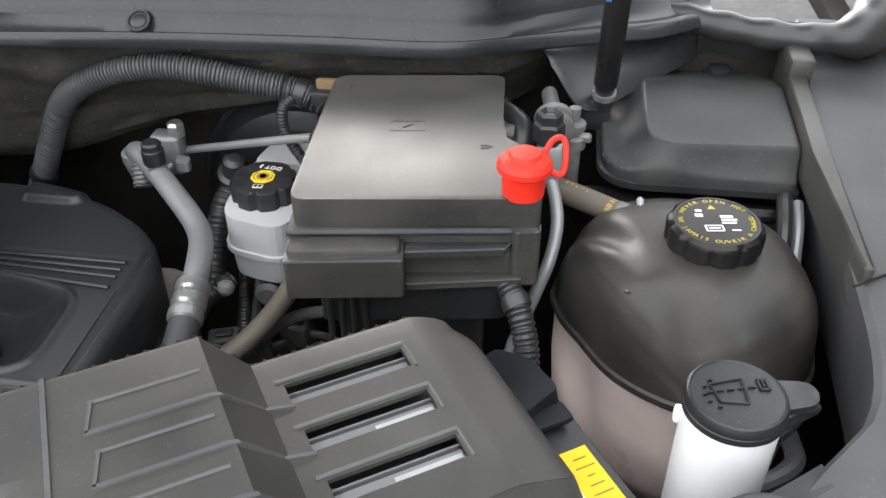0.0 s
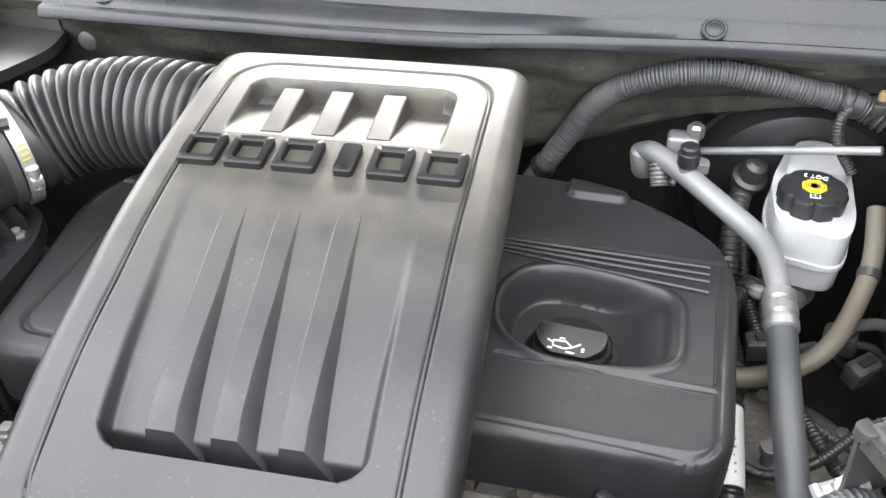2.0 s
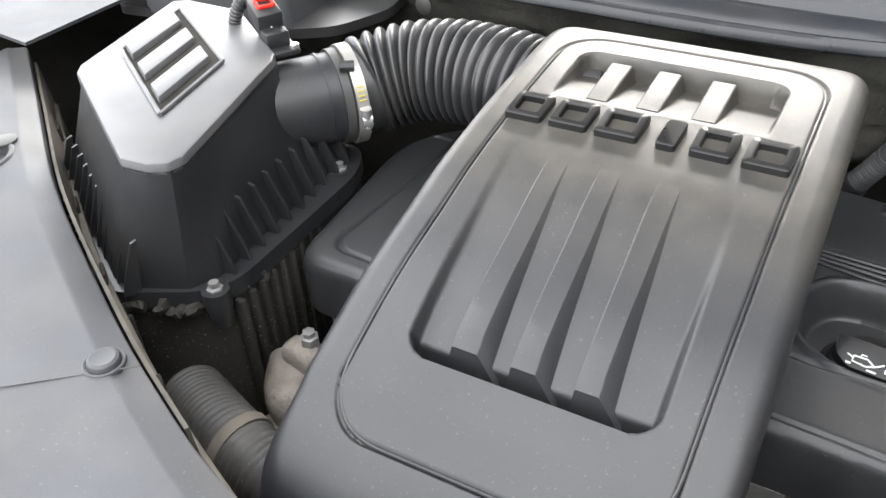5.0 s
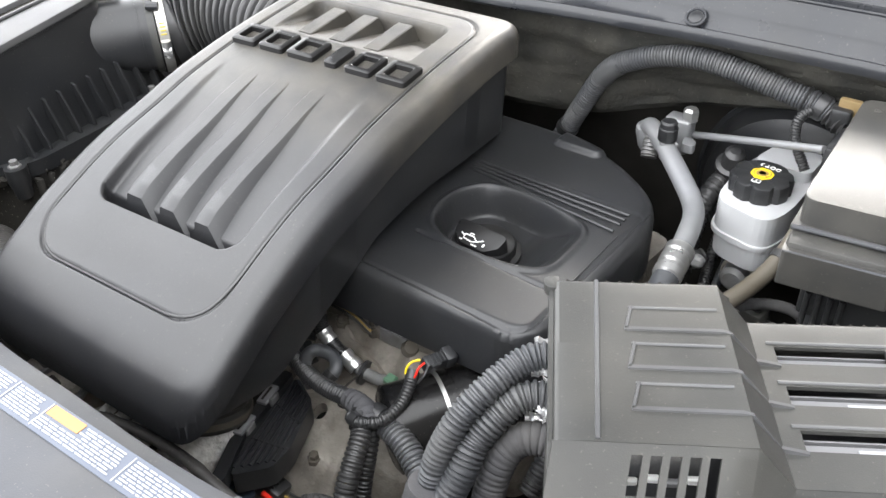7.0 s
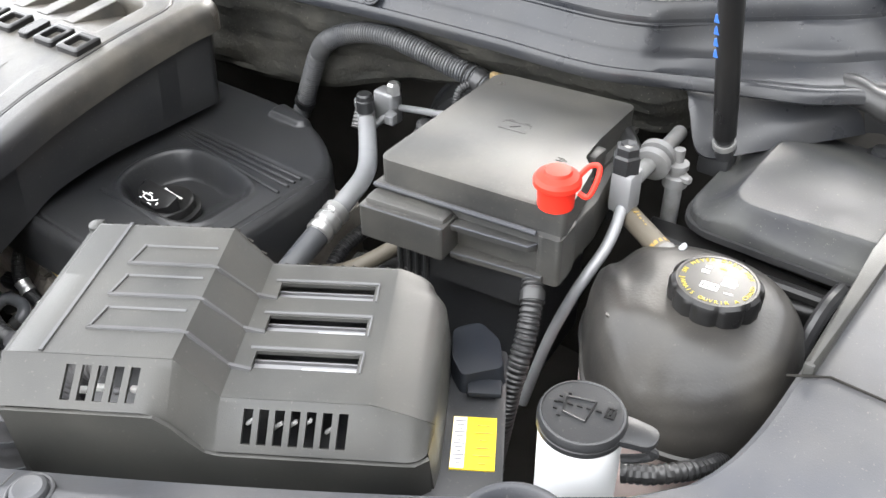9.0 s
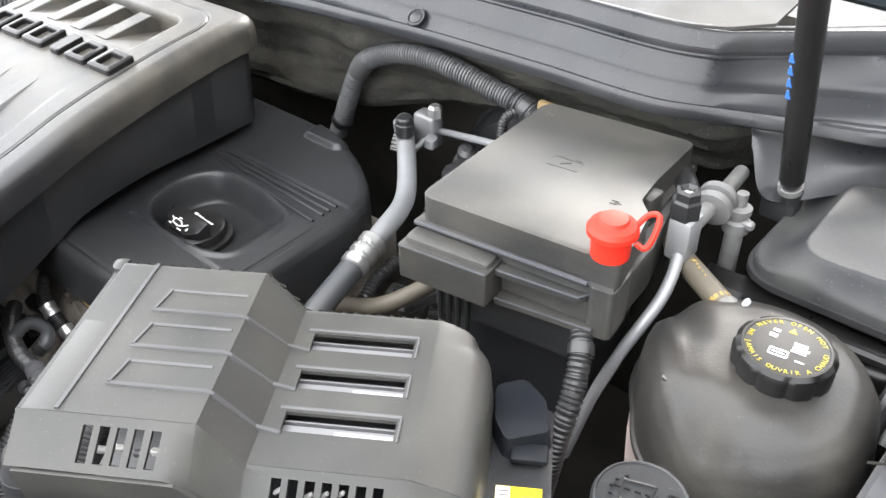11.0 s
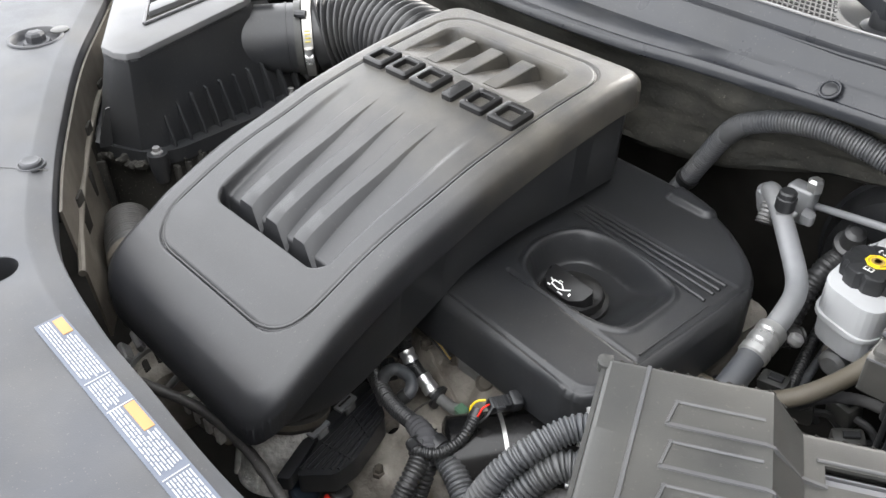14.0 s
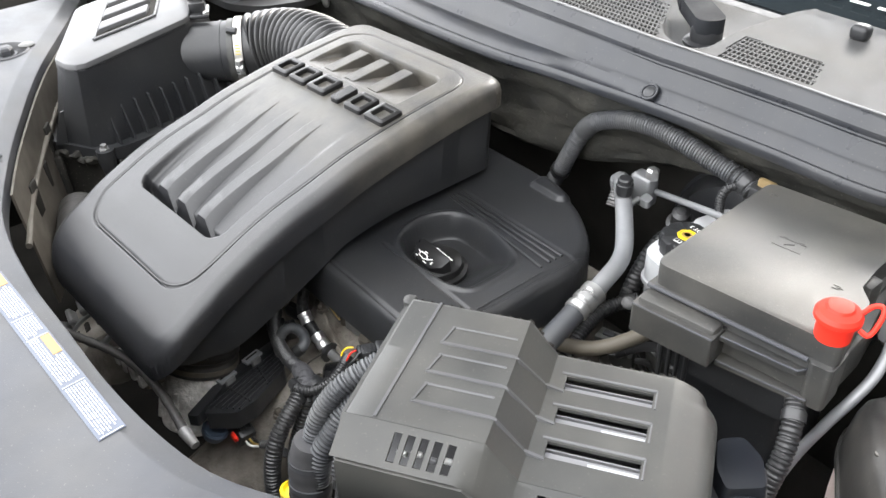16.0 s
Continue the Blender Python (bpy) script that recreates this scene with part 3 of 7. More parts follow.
# safety label along the slam panel
LAB = Matrix(((0.998, 0.07, 0, 0.041), (0.056, -0.9, 0, -0.4255), (0, 0, 1, 0.9551), (0, 0, 0, 1)))
label_ob = tagged(solid("safety_label", block(0.142, 0.012, 0.0, 0.284, 0.026, 0.0008, 0.0002, 1, LAB), BLUE_LABEL), "blue safety label with white print on the slam panel", "label")
rnd = random.Random(5)
for x0, x1 in ((0.003, 0.087), (0.092, 0.124), (0.127, 0.205), (0.21, 0.28)):
    for k in range(8):
        y = 0.0028 + k * 0.0026
        x = x0
        while x < x1 - 0.006:
            w = rnd.uniform(0.003, 0.011)
            w = min(w, x1 - x)
            if not (k < 4 and (x0 == 0.003 and x < 0.028 or x0 == 0.127 and x < 0.16)):
                part("print_bar", block(x + w / 2, y, 0.0006, w * 0.92, 0.0011, 0.0006, 0, 1, LAB), PRINT, label_ob)
            x += w + 0.001
    part("divider", block(x1 + 0.0025, 0.012, 0.0006, 0.0009, 0.022, 0.0006, 0, 1, LAB), PRINT, label_ob)
for x, w in ((0.004, 0.022), (0.128, 0.032)):
    part("warning_field", block(x + w / 2, 0.0055, 0.0006, w, 0.009, 0.0007, 0.0002, 1, LAB), ORANGE, label_ob, "orange warning field")

END_HIGH = [(0.64, 0.315, 0.992), (0.69, 0.345, 0.988), (0.74, 0.375, 0.985), (0.8, 0.412, 0.985)]
END_LOW = [(0.652, 0.298, 0.98), (0.685, 0.265, 0.955), (0.73, 0.31, 0.955), (0.8, 0.398, 0.957)]


def spline_at(points, u):
    return Vector(tuple(smooth_along([(k / (len(points) - 1), p[i]) for k, p in enumerate(points)], u) for i in range(3)))


# wing side of the bay
WING = [(-0.46, 0.79), (-0.2, 0.782), (-0.14, 0.79), (-0.113, 0.81), (-0.081, 0.838), (-0.036, 0.852), (0.04, 0.857), (0.1, 0.86), (0.22, 0.867), (0.4, 0.892), (0.6, 0.91)]
WING_ROWS = [(0.012, -0.1), (0.0, -0.016), (0.0, -0.004), (0.004, 0.0), (0.02, 0.0015), (0.086, 0.001), (0.088, -0.001), (0.09, 0.001), (0.105, 0.0), (0.11, -0.006), (0.11, -0.03)]
bm = sheet(60, len(WING_ROWS) - 1, lambda u, v: (lambda y, r: (smooth_along(WING, y) + r[0], y, 0.966 + r[1] - 0.016 * max(0, min(0.9, (0.05 - y) / 0.2))))(-0.46 + 0.94 * u, WING_ROWS[round(v * (len(WING_ROWS) - 1))]))
wing = structure("trim_wing", thick(bm, 0.003), SHROUD, "satin grey plastic wing edge panel", "wing panel")
part("seam", tube([(0.852, 0.022, 0.9665), (0.875, 0.036, 0.9675), (1.0, 0.036, 0.967)], 0.0009, 6, 0.02, False), VOID, wing)
part("rib", prism([(0.858, 0.03), (0.866, 0.03), (0.871, 0.2), (0.885, 0.38), (0.866, 0.38), (0.857, 0.18)], 0.94, 0.975, 0.003, 2), GREY_PLASTIC, wing)
part("rib_end", block(0.874, 0.34, 0.98, 0.023, 0.05, 0.022, 0.005, 2), GREY_PLASTIC, wing)
structure("trim_wing_outer", thick(sheet(20, 3, lambda u, v: (1.003 + 0.1 * v, -0.3 + 1.1 * u, 0.97 - 0.12 * v * v)), 0.004), SILVER_PAINT, "silver painted outer wing", "wing")
structure("trim_wing_gap", block(0.985, 0.25, 0.92, 0.03, 0.9, 0.02), VOID, "dark gap beside the wing panel", "gap")
seal = structure("trim_seal", tube([(0.69, 0.414, 1.001), (0.74, 0.401, 0.999), (0.79, 0.382, 0.996), (0.855, 0.362, 0.994), (0.905, 0.36, 0.994), (0.935, 0.372, 0.997), (0.953, 0.394, 1.004), (0.96, 0.409, 1.002)], lambda s, r: 0.0135 + 0.0125 * ease((s - 0.68) / 0.25) + 0.0012 * math.sin(r * 160), 18, 0.005), RUBBER, "soft black rubber bonnet seal", "seal")
part("flap", thick(sheet(12, 4, lambda u, v: (0.787 + 0.088 * u + 0.005 * v * (1 - 2.4 * u), 0.378 + 0.014 * v + 0.002 * math.sin(u * 7), 0.992 - 0.032 * v)), 0.003), RUBBER, seal)
structure("trim_cowl_end", thick(sheet(30, 6, lambda u, v: tuple(spline_at(END_HIGH, u).lerp(spline_at(END_LOW, u), v) + Vector((0, 0, 0.004 * math.sin(v * math.pi))))), 0.003), TRIM, "dark plastic end of the cowl trim", "cowl trim")

# open bonnet over the bay, held by its strut
structure("roof_bonnet", thick(sheet(24, 12, lambda u, v: (-0.78 + 1.72 * u, 0.6 - 0.42 * v - 0.03 * math.sin(math.pi * v), 1.35 + 0.84 * v - 0.05 * (2 * u - 1) ** 2)), 0.03), SHROUD, "grey underside of the open bonnet above the bay", "bonnet")

# added wall out of view, keeps low sky off the right-facing sides
structure("wall_light_block", block(2.5, 0.5, 1.5, 0.25, 7, 3.0, 0.02, 1), BLOCKER, "added dark wall out of view that blocks sky light from the side", "wall")

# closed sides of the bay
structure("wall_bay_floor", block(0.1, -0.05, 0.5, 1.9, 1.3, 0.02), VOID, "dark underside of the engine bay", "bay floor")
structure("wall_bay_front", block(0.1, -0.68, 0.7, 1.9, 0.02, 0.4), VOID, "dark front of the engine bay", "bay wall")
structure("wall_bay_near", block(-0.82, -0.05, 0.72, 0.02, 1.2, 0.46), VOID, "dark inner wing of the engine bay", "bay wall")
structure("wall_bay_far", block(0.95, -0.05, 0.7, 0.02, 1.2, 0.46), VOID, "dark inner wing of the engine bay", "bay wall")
structure("trim_wing_near", thick(sheet(30, 3, lambda u, v: (-0.66 - 0.25 * v - 0.1 * u * 0.3, -0.1 + 0.6 * u, 0.985 + 0.01 * v)), 0.004), SHROUD, "satin grey plastic wing panel", "wing panel")

# suspension tower covers
def tower(base, top, z0, z1, name_label):
    t = thing("tower_cover", (*base[0], z0 - 0.03), name_label, "tower cover", "tower covers")
    part("skirt", prism(rounded(base, 0.02), z0 - 0.012, z0, 0.003, 2), RUBBER, t)
    part("back_plate", thick(sheet(8, 3, lambda u, v: (-0.5 + 0.09 * u, 0.25 - 0.004 * u, z0 + 0.04 * v)), 0.003), GREY_PLASTIC, t)
    part("lid", prism(rounded(top, [0.02, 0.02, 0.014, 0.01, 0.01, 0.01]), z0 - 0.004, z1, 0.004, 3, taper=0.03), SHROUD, t)
    return t


TOWER = rounded([(0.7, 0.42), (0.7, 0.19), (0.857, 0.191), (0.868, 0.42)], [0, 0.04, 0.006, 0], 8)
PLATEAU = rounded([(0.736, 0.5), (0.737, 0.199), (0.861, 0.209), (0.866, 0.5)], [0, 0.03, 0.003, 0], 8)


def tower_top(x, y):
    d = -outline_at(PLATEAU, x, y)[0]
    reach = 0.034 - 0.02 * ease((x - 0.73) / 0.04)
    z = 0.962 - 0.022 * (1 - (1 - max(0.0, min(1.0, d / reach))) ** 2) - 0.02 * ease((y - 0.31) / 0.09)
    return z


tc = thing("tower_cover", (0.78, 0.3, 0.925), "black plastic suspension tower cover with a dusty raised lid", "tower cover", "tower covers")
part("lid", moulded(TOWER, tower_top, lambda x, y: 0.929, 0.0015, 0.003), TOWER_SKIN, tc, sharp=70)
part("flange", prism([(p[0] + 0.003 * (p[0] - 0.78) / 0.08, p[1] - 0.003) for p in TOWER], 0.924, 0.93, 0.002, 2), RUBBER, tc)
part("push_pin", lathe([(0.016, 0.0), (0.016, 0.002), (0.012, 0.003), (0.0115, 0.007), (0.009, 0.0085), (0, 0.009)], 28, pose(0.816, 0.384, 0.943)), PLASTIC, tc, "round push pin")
tower([(-0.72, 0.06), (-0.6, 0.085), (-0.47, 0.095), (-0.42, 0.13), (-0.395, 0.2), (-0.41, 0.26), (-0.72, 0.26)], [(-0.68, 0.07), (-0.55, 0.079), (-0.468, 0.106), (-0.474, 0.165), (-0.5, 0.245), (-0.7, 0.245)], 0.962, 1.0, "grey plastic suspension tower cover under the cowl")

part("foam_tab", block(0.45, 0.274, 0.958, 0.022, 0.008, 0.018, 0.003, 2), TAN, cowl, "tan foam tab")

left_pin = pose(-0.329, 0.232, 1.0125, 4)
part("clip_ring", lathe([(0.006, 0.0), (0.0125, 0.0), (0.0135, 0.0012), (0.0125, 0.0022), (0.0105, 0.0022), (0.0095, 0.0008), (0.006, 0.0006)], 28, left_pin), TRIM, cowl)
part("clip_pin", lathe([(0.0085, 0.0), (0.0085, 0.0016), (0.007, 0.0022), (0.0, 0.0024)], 24, left_pin), PLASTIC, cowl)
part("liner_button", lathe([(0.011, 0.0), (0.011, 0.002), (0.008, 0.004), (0, 0.0045)], 24, pose(-0.356, 0.216, 0.968, 90)), GREY_PLASTIC, cowl, "round liner button")

# ---- engine cover ----
COVER_TOP = [(-0.352, 0.86), (-0.33, 0.884), (-0.3, 0.904), (-0.276, 0.917), (-0.257, 0.928), (-0.23, 0.94), (-0.2, 0.9525), (-0.165, 0.964), (-0.12, 0.975), (-0.07, 0.988), (0.0, 1.0), (0.07, 1.008), (0.13, 1.012), (0.175, 1.01)]
COVER_LOW = [(-0.352, 0.84), (-0.29, 0.832), (-0.247, 0.824), (-0.187, 0.842), (-0.12, 0.868), (-0.085, 0.882), (-0.01, 0.889), (0.065, 0.886), (0.175, 0.882)]
COVER_PLAN = rounded([(-0.151, -0.346), (0.148, -0.346), (0.14, 0.175), (-0.15, 0.175)], [0.042, 0.042, 0.032, 0.032], 8)


def box_distance(x, y, x0, x1, y0, y1, r):
    """Distance outwards from a rounded rectangle."""
    qx, qy = abs(x - (x0 + x1) / 2) - (x1 - x0) / 2 + r, abs(y - (y0 + y1) / 2) - (y1 - y0) / 2 + r
    return math.hypot(max(qx, 0), max(qy, 0)) + min(max(qx, qy), 0) - r


def recess(x, y):
    """Depth of the fluted field and of the upper grille field under the crown."""
    deep = 0.0
    k = (y + 0.03) / (-0.232 + 0.03)
    if 0 < k < 1.2:
        left, right = -0.101 + 0.013 * k, 0.087 + 0.005 * k
        d = -box_distance(x, y, left, right, -0.2325, 0.1, 0.022)
        deep = 0.0155 * min(1, k) ** 1.3 * ease(d / 0.008) + 0.015 * ease((-0.2145 - y) / 0.004) * ease(d / 0.0045)
    k = (y - 0.035) / (0.113 - 0.035)
    if 0 < k < 1.2:
        d = -box_distance(x, y, -0.098, 0.084, -0.1, 0.114, 0.016)
        deep = max(deep, 0.022 * min(1, k) ** 1.1 * ease(d / 0.0035))
    return deep


def crown(x, y):
    return smooth_along(COVER_TOP, y) - 0.05 * (x + 0.004) ** 2


def cover_top(x, y):
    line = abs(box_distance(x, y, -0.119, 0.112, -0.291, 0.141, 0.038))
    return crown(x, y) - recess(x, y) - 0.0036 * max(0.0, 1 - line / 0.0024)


engine_cover = thing("engine_cover", (0.002, -0.08, 0.824), "large black moulded plastic engine cover with raised ribs", "engine cover")
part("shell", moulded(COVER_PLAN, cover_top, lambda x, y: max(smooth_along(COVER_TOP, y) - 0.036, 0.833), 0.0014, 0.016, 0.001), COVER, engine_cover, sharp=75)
LOWER_PLAN = rounded([(-0.139, -0.326), (0.138, -0.326), (0.13, 0.163), (-0.139, 0.163)], [0.036, 0.036, 0.02, 0.02], 8)
part("lower_box", moulded(LOWER_PLAN, lambda x, y: smooth_along(COVER_TOP, y) - 0.03, lambda x, y: smooth_along(COVER_LOW, y), 0.004, 0.004, 0.008), PLASTIC, engine_cover, "dark lower half of the cover", sharp=60)


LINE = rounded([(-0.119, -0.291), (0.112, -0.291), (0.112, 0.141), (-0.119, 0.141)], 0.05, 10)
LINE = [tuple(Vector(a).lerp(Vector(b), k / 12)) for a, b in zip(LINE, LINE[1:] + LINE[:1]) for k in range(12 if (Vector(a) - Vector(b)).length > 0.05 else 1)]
# black bead laid in the groove, its colour stands for the groove's shade
part("parting_shade", tube([(x, y, crown(x, y) - 0.0013) for x, y in LINE + LINE[:1]], 0.0013, 8, 0.02, False, caps=False), RUBBER, engine_cover, "black bead that draws the shade in the groove round the top field")


def rib(back, front, y_back, y_front, chamfer, flank=0.06):
    """A rib between two widths, its top on the cover's crown, its foot below the recess floor."""
    bm, rows, n = bmesh.new(), [], 26
    for i in range(n + 1):
        s = i / n
        y = y_back + (y_front - y_back) * s
        a, b = back[0] + (front[0] - back[0]) * s, back[1] + (front[1] - back[1]) * s
        lift = -0.0004 - (chamfer if i == n else 0.0)
        drop = recess((a + b) / 2, y) + 0.003
        left, right = 0.0012 + 0.06 * drop, 0.0012 + flank * drop
        z = crown((a + b) / 2, y)
        nose = (0.005 if y_front < y_back else -0.005) if i == n else 0.0
        rows.append([bm.verts.new((x, y - nose * min(1.0, -dz / drop), z + dz)) for x, dz in ((a - left, -drop), (a, lift - 0.0008), (a + 0.0012, lift), (b - 0.0012, lift), (b, lift - 0.0008), (b + right, -drop))])
    for p, q in zip(rows, rows[1:]):
        for k in range(5):
            bm.faces.new((p[k], p[k + 1], q[k + 1], q[k]))
    bm.faces.new(rows[0]), bm.faces.new(rows[-1][::-1])
    return bm


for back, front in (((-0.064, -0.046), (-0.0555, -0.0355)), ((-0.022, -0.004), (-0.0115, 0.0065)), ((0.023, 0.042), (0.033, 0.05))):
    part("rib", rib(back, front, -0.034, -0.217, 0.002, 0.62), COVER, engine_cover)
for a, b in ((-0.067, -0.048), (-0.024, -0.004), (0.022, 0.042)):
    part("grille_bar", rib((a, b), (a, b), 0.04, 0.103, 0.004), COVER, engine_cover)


def badge(x0, x1, hollow):
    """One raised plain badge shape of the row across the cover."""
    poly = rounded([(x0, -0.0165), (x1, -0.0165), (x1 + 0.001, 0.0165), (x0 + 0.001, 0.0165)], 0.004, 4)
    bm = bmesh.new()
    cx = (x0 + x1) / 2
    outer = poly
    if hollow:
        inner = [(cx + (p[0] - cx) * 0.6, p[1] * 0.6) for p in poly]
        rings = [(outer, -0.002), (outer, 0.0052), ([(cx + (p[0] - cx) * 0.93, p[1] * 0.93) for p in poly], 0.006), ([(cx + (p[0] - cx) * 0.66, p[1] * 0.66) for p in poly], 0.006), (inner, 0.005), (inner, -0.002)]
    else:
        rings = [(outer, -0.002), (outer, 0.0052), ([(cx + (p[0] - cx) * 0.93, p[1] * 0.93) for p in poly], 0.006)]
    loops = [[bm.verts.new((p[0], p[1] + 0.009, crown(p[0], p[1] + 0.009) + dz)) for p in loop] for loop, dz in rings]
    n = len(poly)
    for p, q in zip(loops, loops[1:]):
        for k in range(n):
            bm.faces.new((p[k], p[(k + 1) % n], q[(k + 1) % n], q[k]))
    if not hollow:
        bm.faces.new(loops[-1])
    return bm


for x0, x1, hollow in ((-0.12, -0.087, True), (-0.081, -0.048, True), (-0.042, -0.006, True), (0.008, 0.024, False), (0.034, 0.066, True), (0.073, 0.108, True)):
    part("badge_shape", badge(x0, x1, hollow), LETTER, engine_cover, "raised gloss black badge shape")
engine_cover.rotation_euler.z = radians(4.0)
engine_cover.location += Vector((0.014, -0.005, 0.0))

# ---- valve cover ----
VALVE = rounded([(-0.272, -0.137), (0.318, -0.114), (0.336, -0.09), (0.336, 0.1), (0.316, 0.15), (0.24, 0.2), (0.16, 0.216), (-0.2, 0.21), (-0.3, 0.1), (-0.302, 0.05)], [0.03, 0.03, 0.02, 0.04, 0.04, 0.04, 0.03, 0.03, 0.03, 0.02], 6)
WELL = rounded([(0.14, 0.012), (0.142, 0.042), (0.158, 0.067), (0.19, 0.075), (0.24, 0.069), (0.276, 0.06), (0.288, 0.045), (0.29, -0.02), (0.262, -0.033), (0.215, -0.038), (0.184, -0.036), (0.153, -0.02)], [0.02, 0.02, 0.02, 0.02, 0.02, 0.012, 0.012, 0.016, 0.012, 0.02, 0.02, 0.02], 4)


def valve_top(x, y):
    z = 0.868
    if 0.12 < x < 0.31 and -0.06 < y < 0.09:
        d = outline_at(WELL, x, y)[0]
        z += 0.0026 * ease(1 - abs(d + 0.003) / 0.006)
        if d > 0:
            floor = 0.030 * (1 - ease((x - 0.225) / 0.07)) + 0.002
            z -= floor * ease(d / 0.012)
    line = min(abs(box_distance(x, y, -0.25, 0.322, -0.108, 0.5, 0.02)), abs(y + 0.041 + 0.02 * (x - 0.2)) if 0.15 < x < 0.322 else 1, )
    z -= 0.0028 * max(0.0, 1 - line / 0.0028)
    if y > 0.107:
        z += 0.0012 * ease((y - 0.107) / 0.003)
    tab = box_distance(x, y, 0.168, 0.232, 0.178, 0.25, 0.012)
    return z + 0.006 * ease(-tab / 0.006)


valve_cover = thing("valve_cover", (0.05, 0.04, 0.806), "black plastic valve cover with a recessed oil filler", "valve cover")
part("shell", moulded(VALVE, valve_top, lambda x, y: 0.806, 0.0019, 0.013), PLASTIC, valve_cover, sharp=50)
for ya, yb in ((0.102, 0.101), (0.096, 0.0915), (0.0905, 0.082), (0.085, 0.068)):
    part("raised_line", tube([(0.125, ya, 0.8692), (0.218, (ya + yb) / 2, 0.8692), (0.31, yb, 0.8692)], 0.0019, 6, 0.02, False), PLASTIC, valve_cover)
part("panel_edge", tube([(0.3185, -0.036, 0.8682), (0.317, 0.064, 0.8682)], 0.001, 6, 0.02, False), PLASTIC, valve_cover)

valve_cover.location.y += 0.003
oil_cap = thing("oil_filler_cap", (0.205, 0.0, 0.838), "black plastic oil filler cap with white print in its well", "oil cap")
OIL = pose(0.206, -0.002, 0, 0, 0, -3)
# the grip slopes down to the front
SHEAR = Matrix(((1, 0, 0, 0), (0, 1, 0, 0), (0, 0.5, 1, 0.003), (0, 0, 0, 1)))
part("body", lathe([(0.033, 0.832), (0.0335, 0.852), (0.032, 0.8555), (0.029, 0.857), (0.0, 0.858)], 48, OIL, lambda a, r, z: 1 + (0.018 * math.cos(16 * a) if r > 0.032 else 0)), LETTER, oil_cap)
part("grip", prism(rounded([(-0.031, 0.003), (-0.029, -0.011), (-0.016, -0.02), (0.016, -0.02), (0.029, -0.011), (0.031, 0.003)], 0.004, 4), 0.85, 0.868, 0.0028, 3, OIL @ SHEAR, taper=0.06), LETTER, oil_cap, "raised half-moon grip")
part("collar", lathe([(0.0345, 0.834), (0.0385, 0.836), (0.0385, 0.846), (0.0345, 0.8475)], 40, OIL), LETTER, oil_cap)
# worn oil-can mark on the grip
for pts, w in (([(-0.013, -0.0085), (-0.013, -0.0125), (-0.003, -0.0135), (0.003, -0.0115), (0.009, -0.008)], 0.0007), ([(-0.013, -0.0085), (-0.003, -0.008), (0.003, -0.0115)], 0.0007), ([(-0.0135, -0.01), (-0.018, -0.0085)], 0.0007), ([(-0.008, -0.008), (-0.008, -0.006), (-0.004, -0.006)], 0.0006)):
    part("print_mark", tube([OIL @ SHEAR @ Vector((x, y - 0.002, 0.8682)) for x, y in pts], w, 6, 0.02, False), PAINT_WHITE, oil_cap)
for x, y, w, h in ((0.0115, -0.012, 0.0022, 0.003), (-0.015, -0.0145, 0.004, 0.0014), (0.002, -0.0155, 0.007, 0.0012)):
    part("print_mark", block(x, y - 0.002, 0.8681, w, h, 0.0005, 0.0002, 1, OIL @ SHEAR), PAINT_WHITE, oil_cap)
for k, h in enumerate((0.0032, 0.0018, 0.0022, 0.0014, 0.002, 0.0024)):
    part("print_mark", block(-0.014 + 0.0055 * k, 0.0135, 0.8582, 0.0046, h, 0.0006, 0.0002, 1, OIL), PAINT_WHITE, oil_cap)

# ---- battery and its cover ----
TH = radians(33)
BAT = Matrix(((math.cos(TH), math.sin(TH), 0, 0.401), (math.sin(TH), -math.cos(TH), 0, -0.156), (0, 0, 1, 0), (0, 0, 0, 1)))
battery_cover = thing("battery_cover", (0.5, -0.15, 0.9), "dark grey plastic battery cover with slots and vents", "battery cover")
UP, DN, BRK0, BRK1 = 0.994, 0.962, 0.088, 0.113


def deck_z(u):
    return UP + (DN - UP) * max(0.0, min(1.0, (u - BRK0) / (BRK1 - BRK0))) - (0.013 * (u - 0.212) / 0.038 if u > 0.212 else 0)


SLOTS = [(0.021, 0.037), (0.0575, 0.0735), (0.094, 0.110)]
VENT_A = [(0.0205 + 0.0105 * k, 0.0267 + 0.0105 * k) for k in range(5)]
VENT_B = [(0.129 + 0.0103 * k, 0.1352 + 0.0103 * k) for k in range(7)]


def deck(us, vs, holes, at):
    """A panel over sorted grid lines, with the named cells left open, 3 mm thick."""
    bm = bmesh.new()
    grid = {}

    def vert(i, j):
        if (i, j) not in grid:
            grid[i, j] = bm.verts.new(at(us[i], vs[j]))
        return grid[i, j]
    for i in range(len(us) - 1):
        for j in range(len(vs) - 1):
            u, v = (us[i] + us[i + 1]) / 2, (vs[j] + vs[j + 1]) / 2
            if not any(a < u < b and c < v < d for a, b, c, d in holes):
                bm.faces.new((vert(i, j), vert(i, j + 1), vert(i + 1, j + 1), vert(i + 1, j)))
    return thick(bm, 0.003)


def tidy(values):
    out = []
    for v in sorted(values):
        if not out or v - out[-1] > 0.0004:
            out.append(v)
    return out


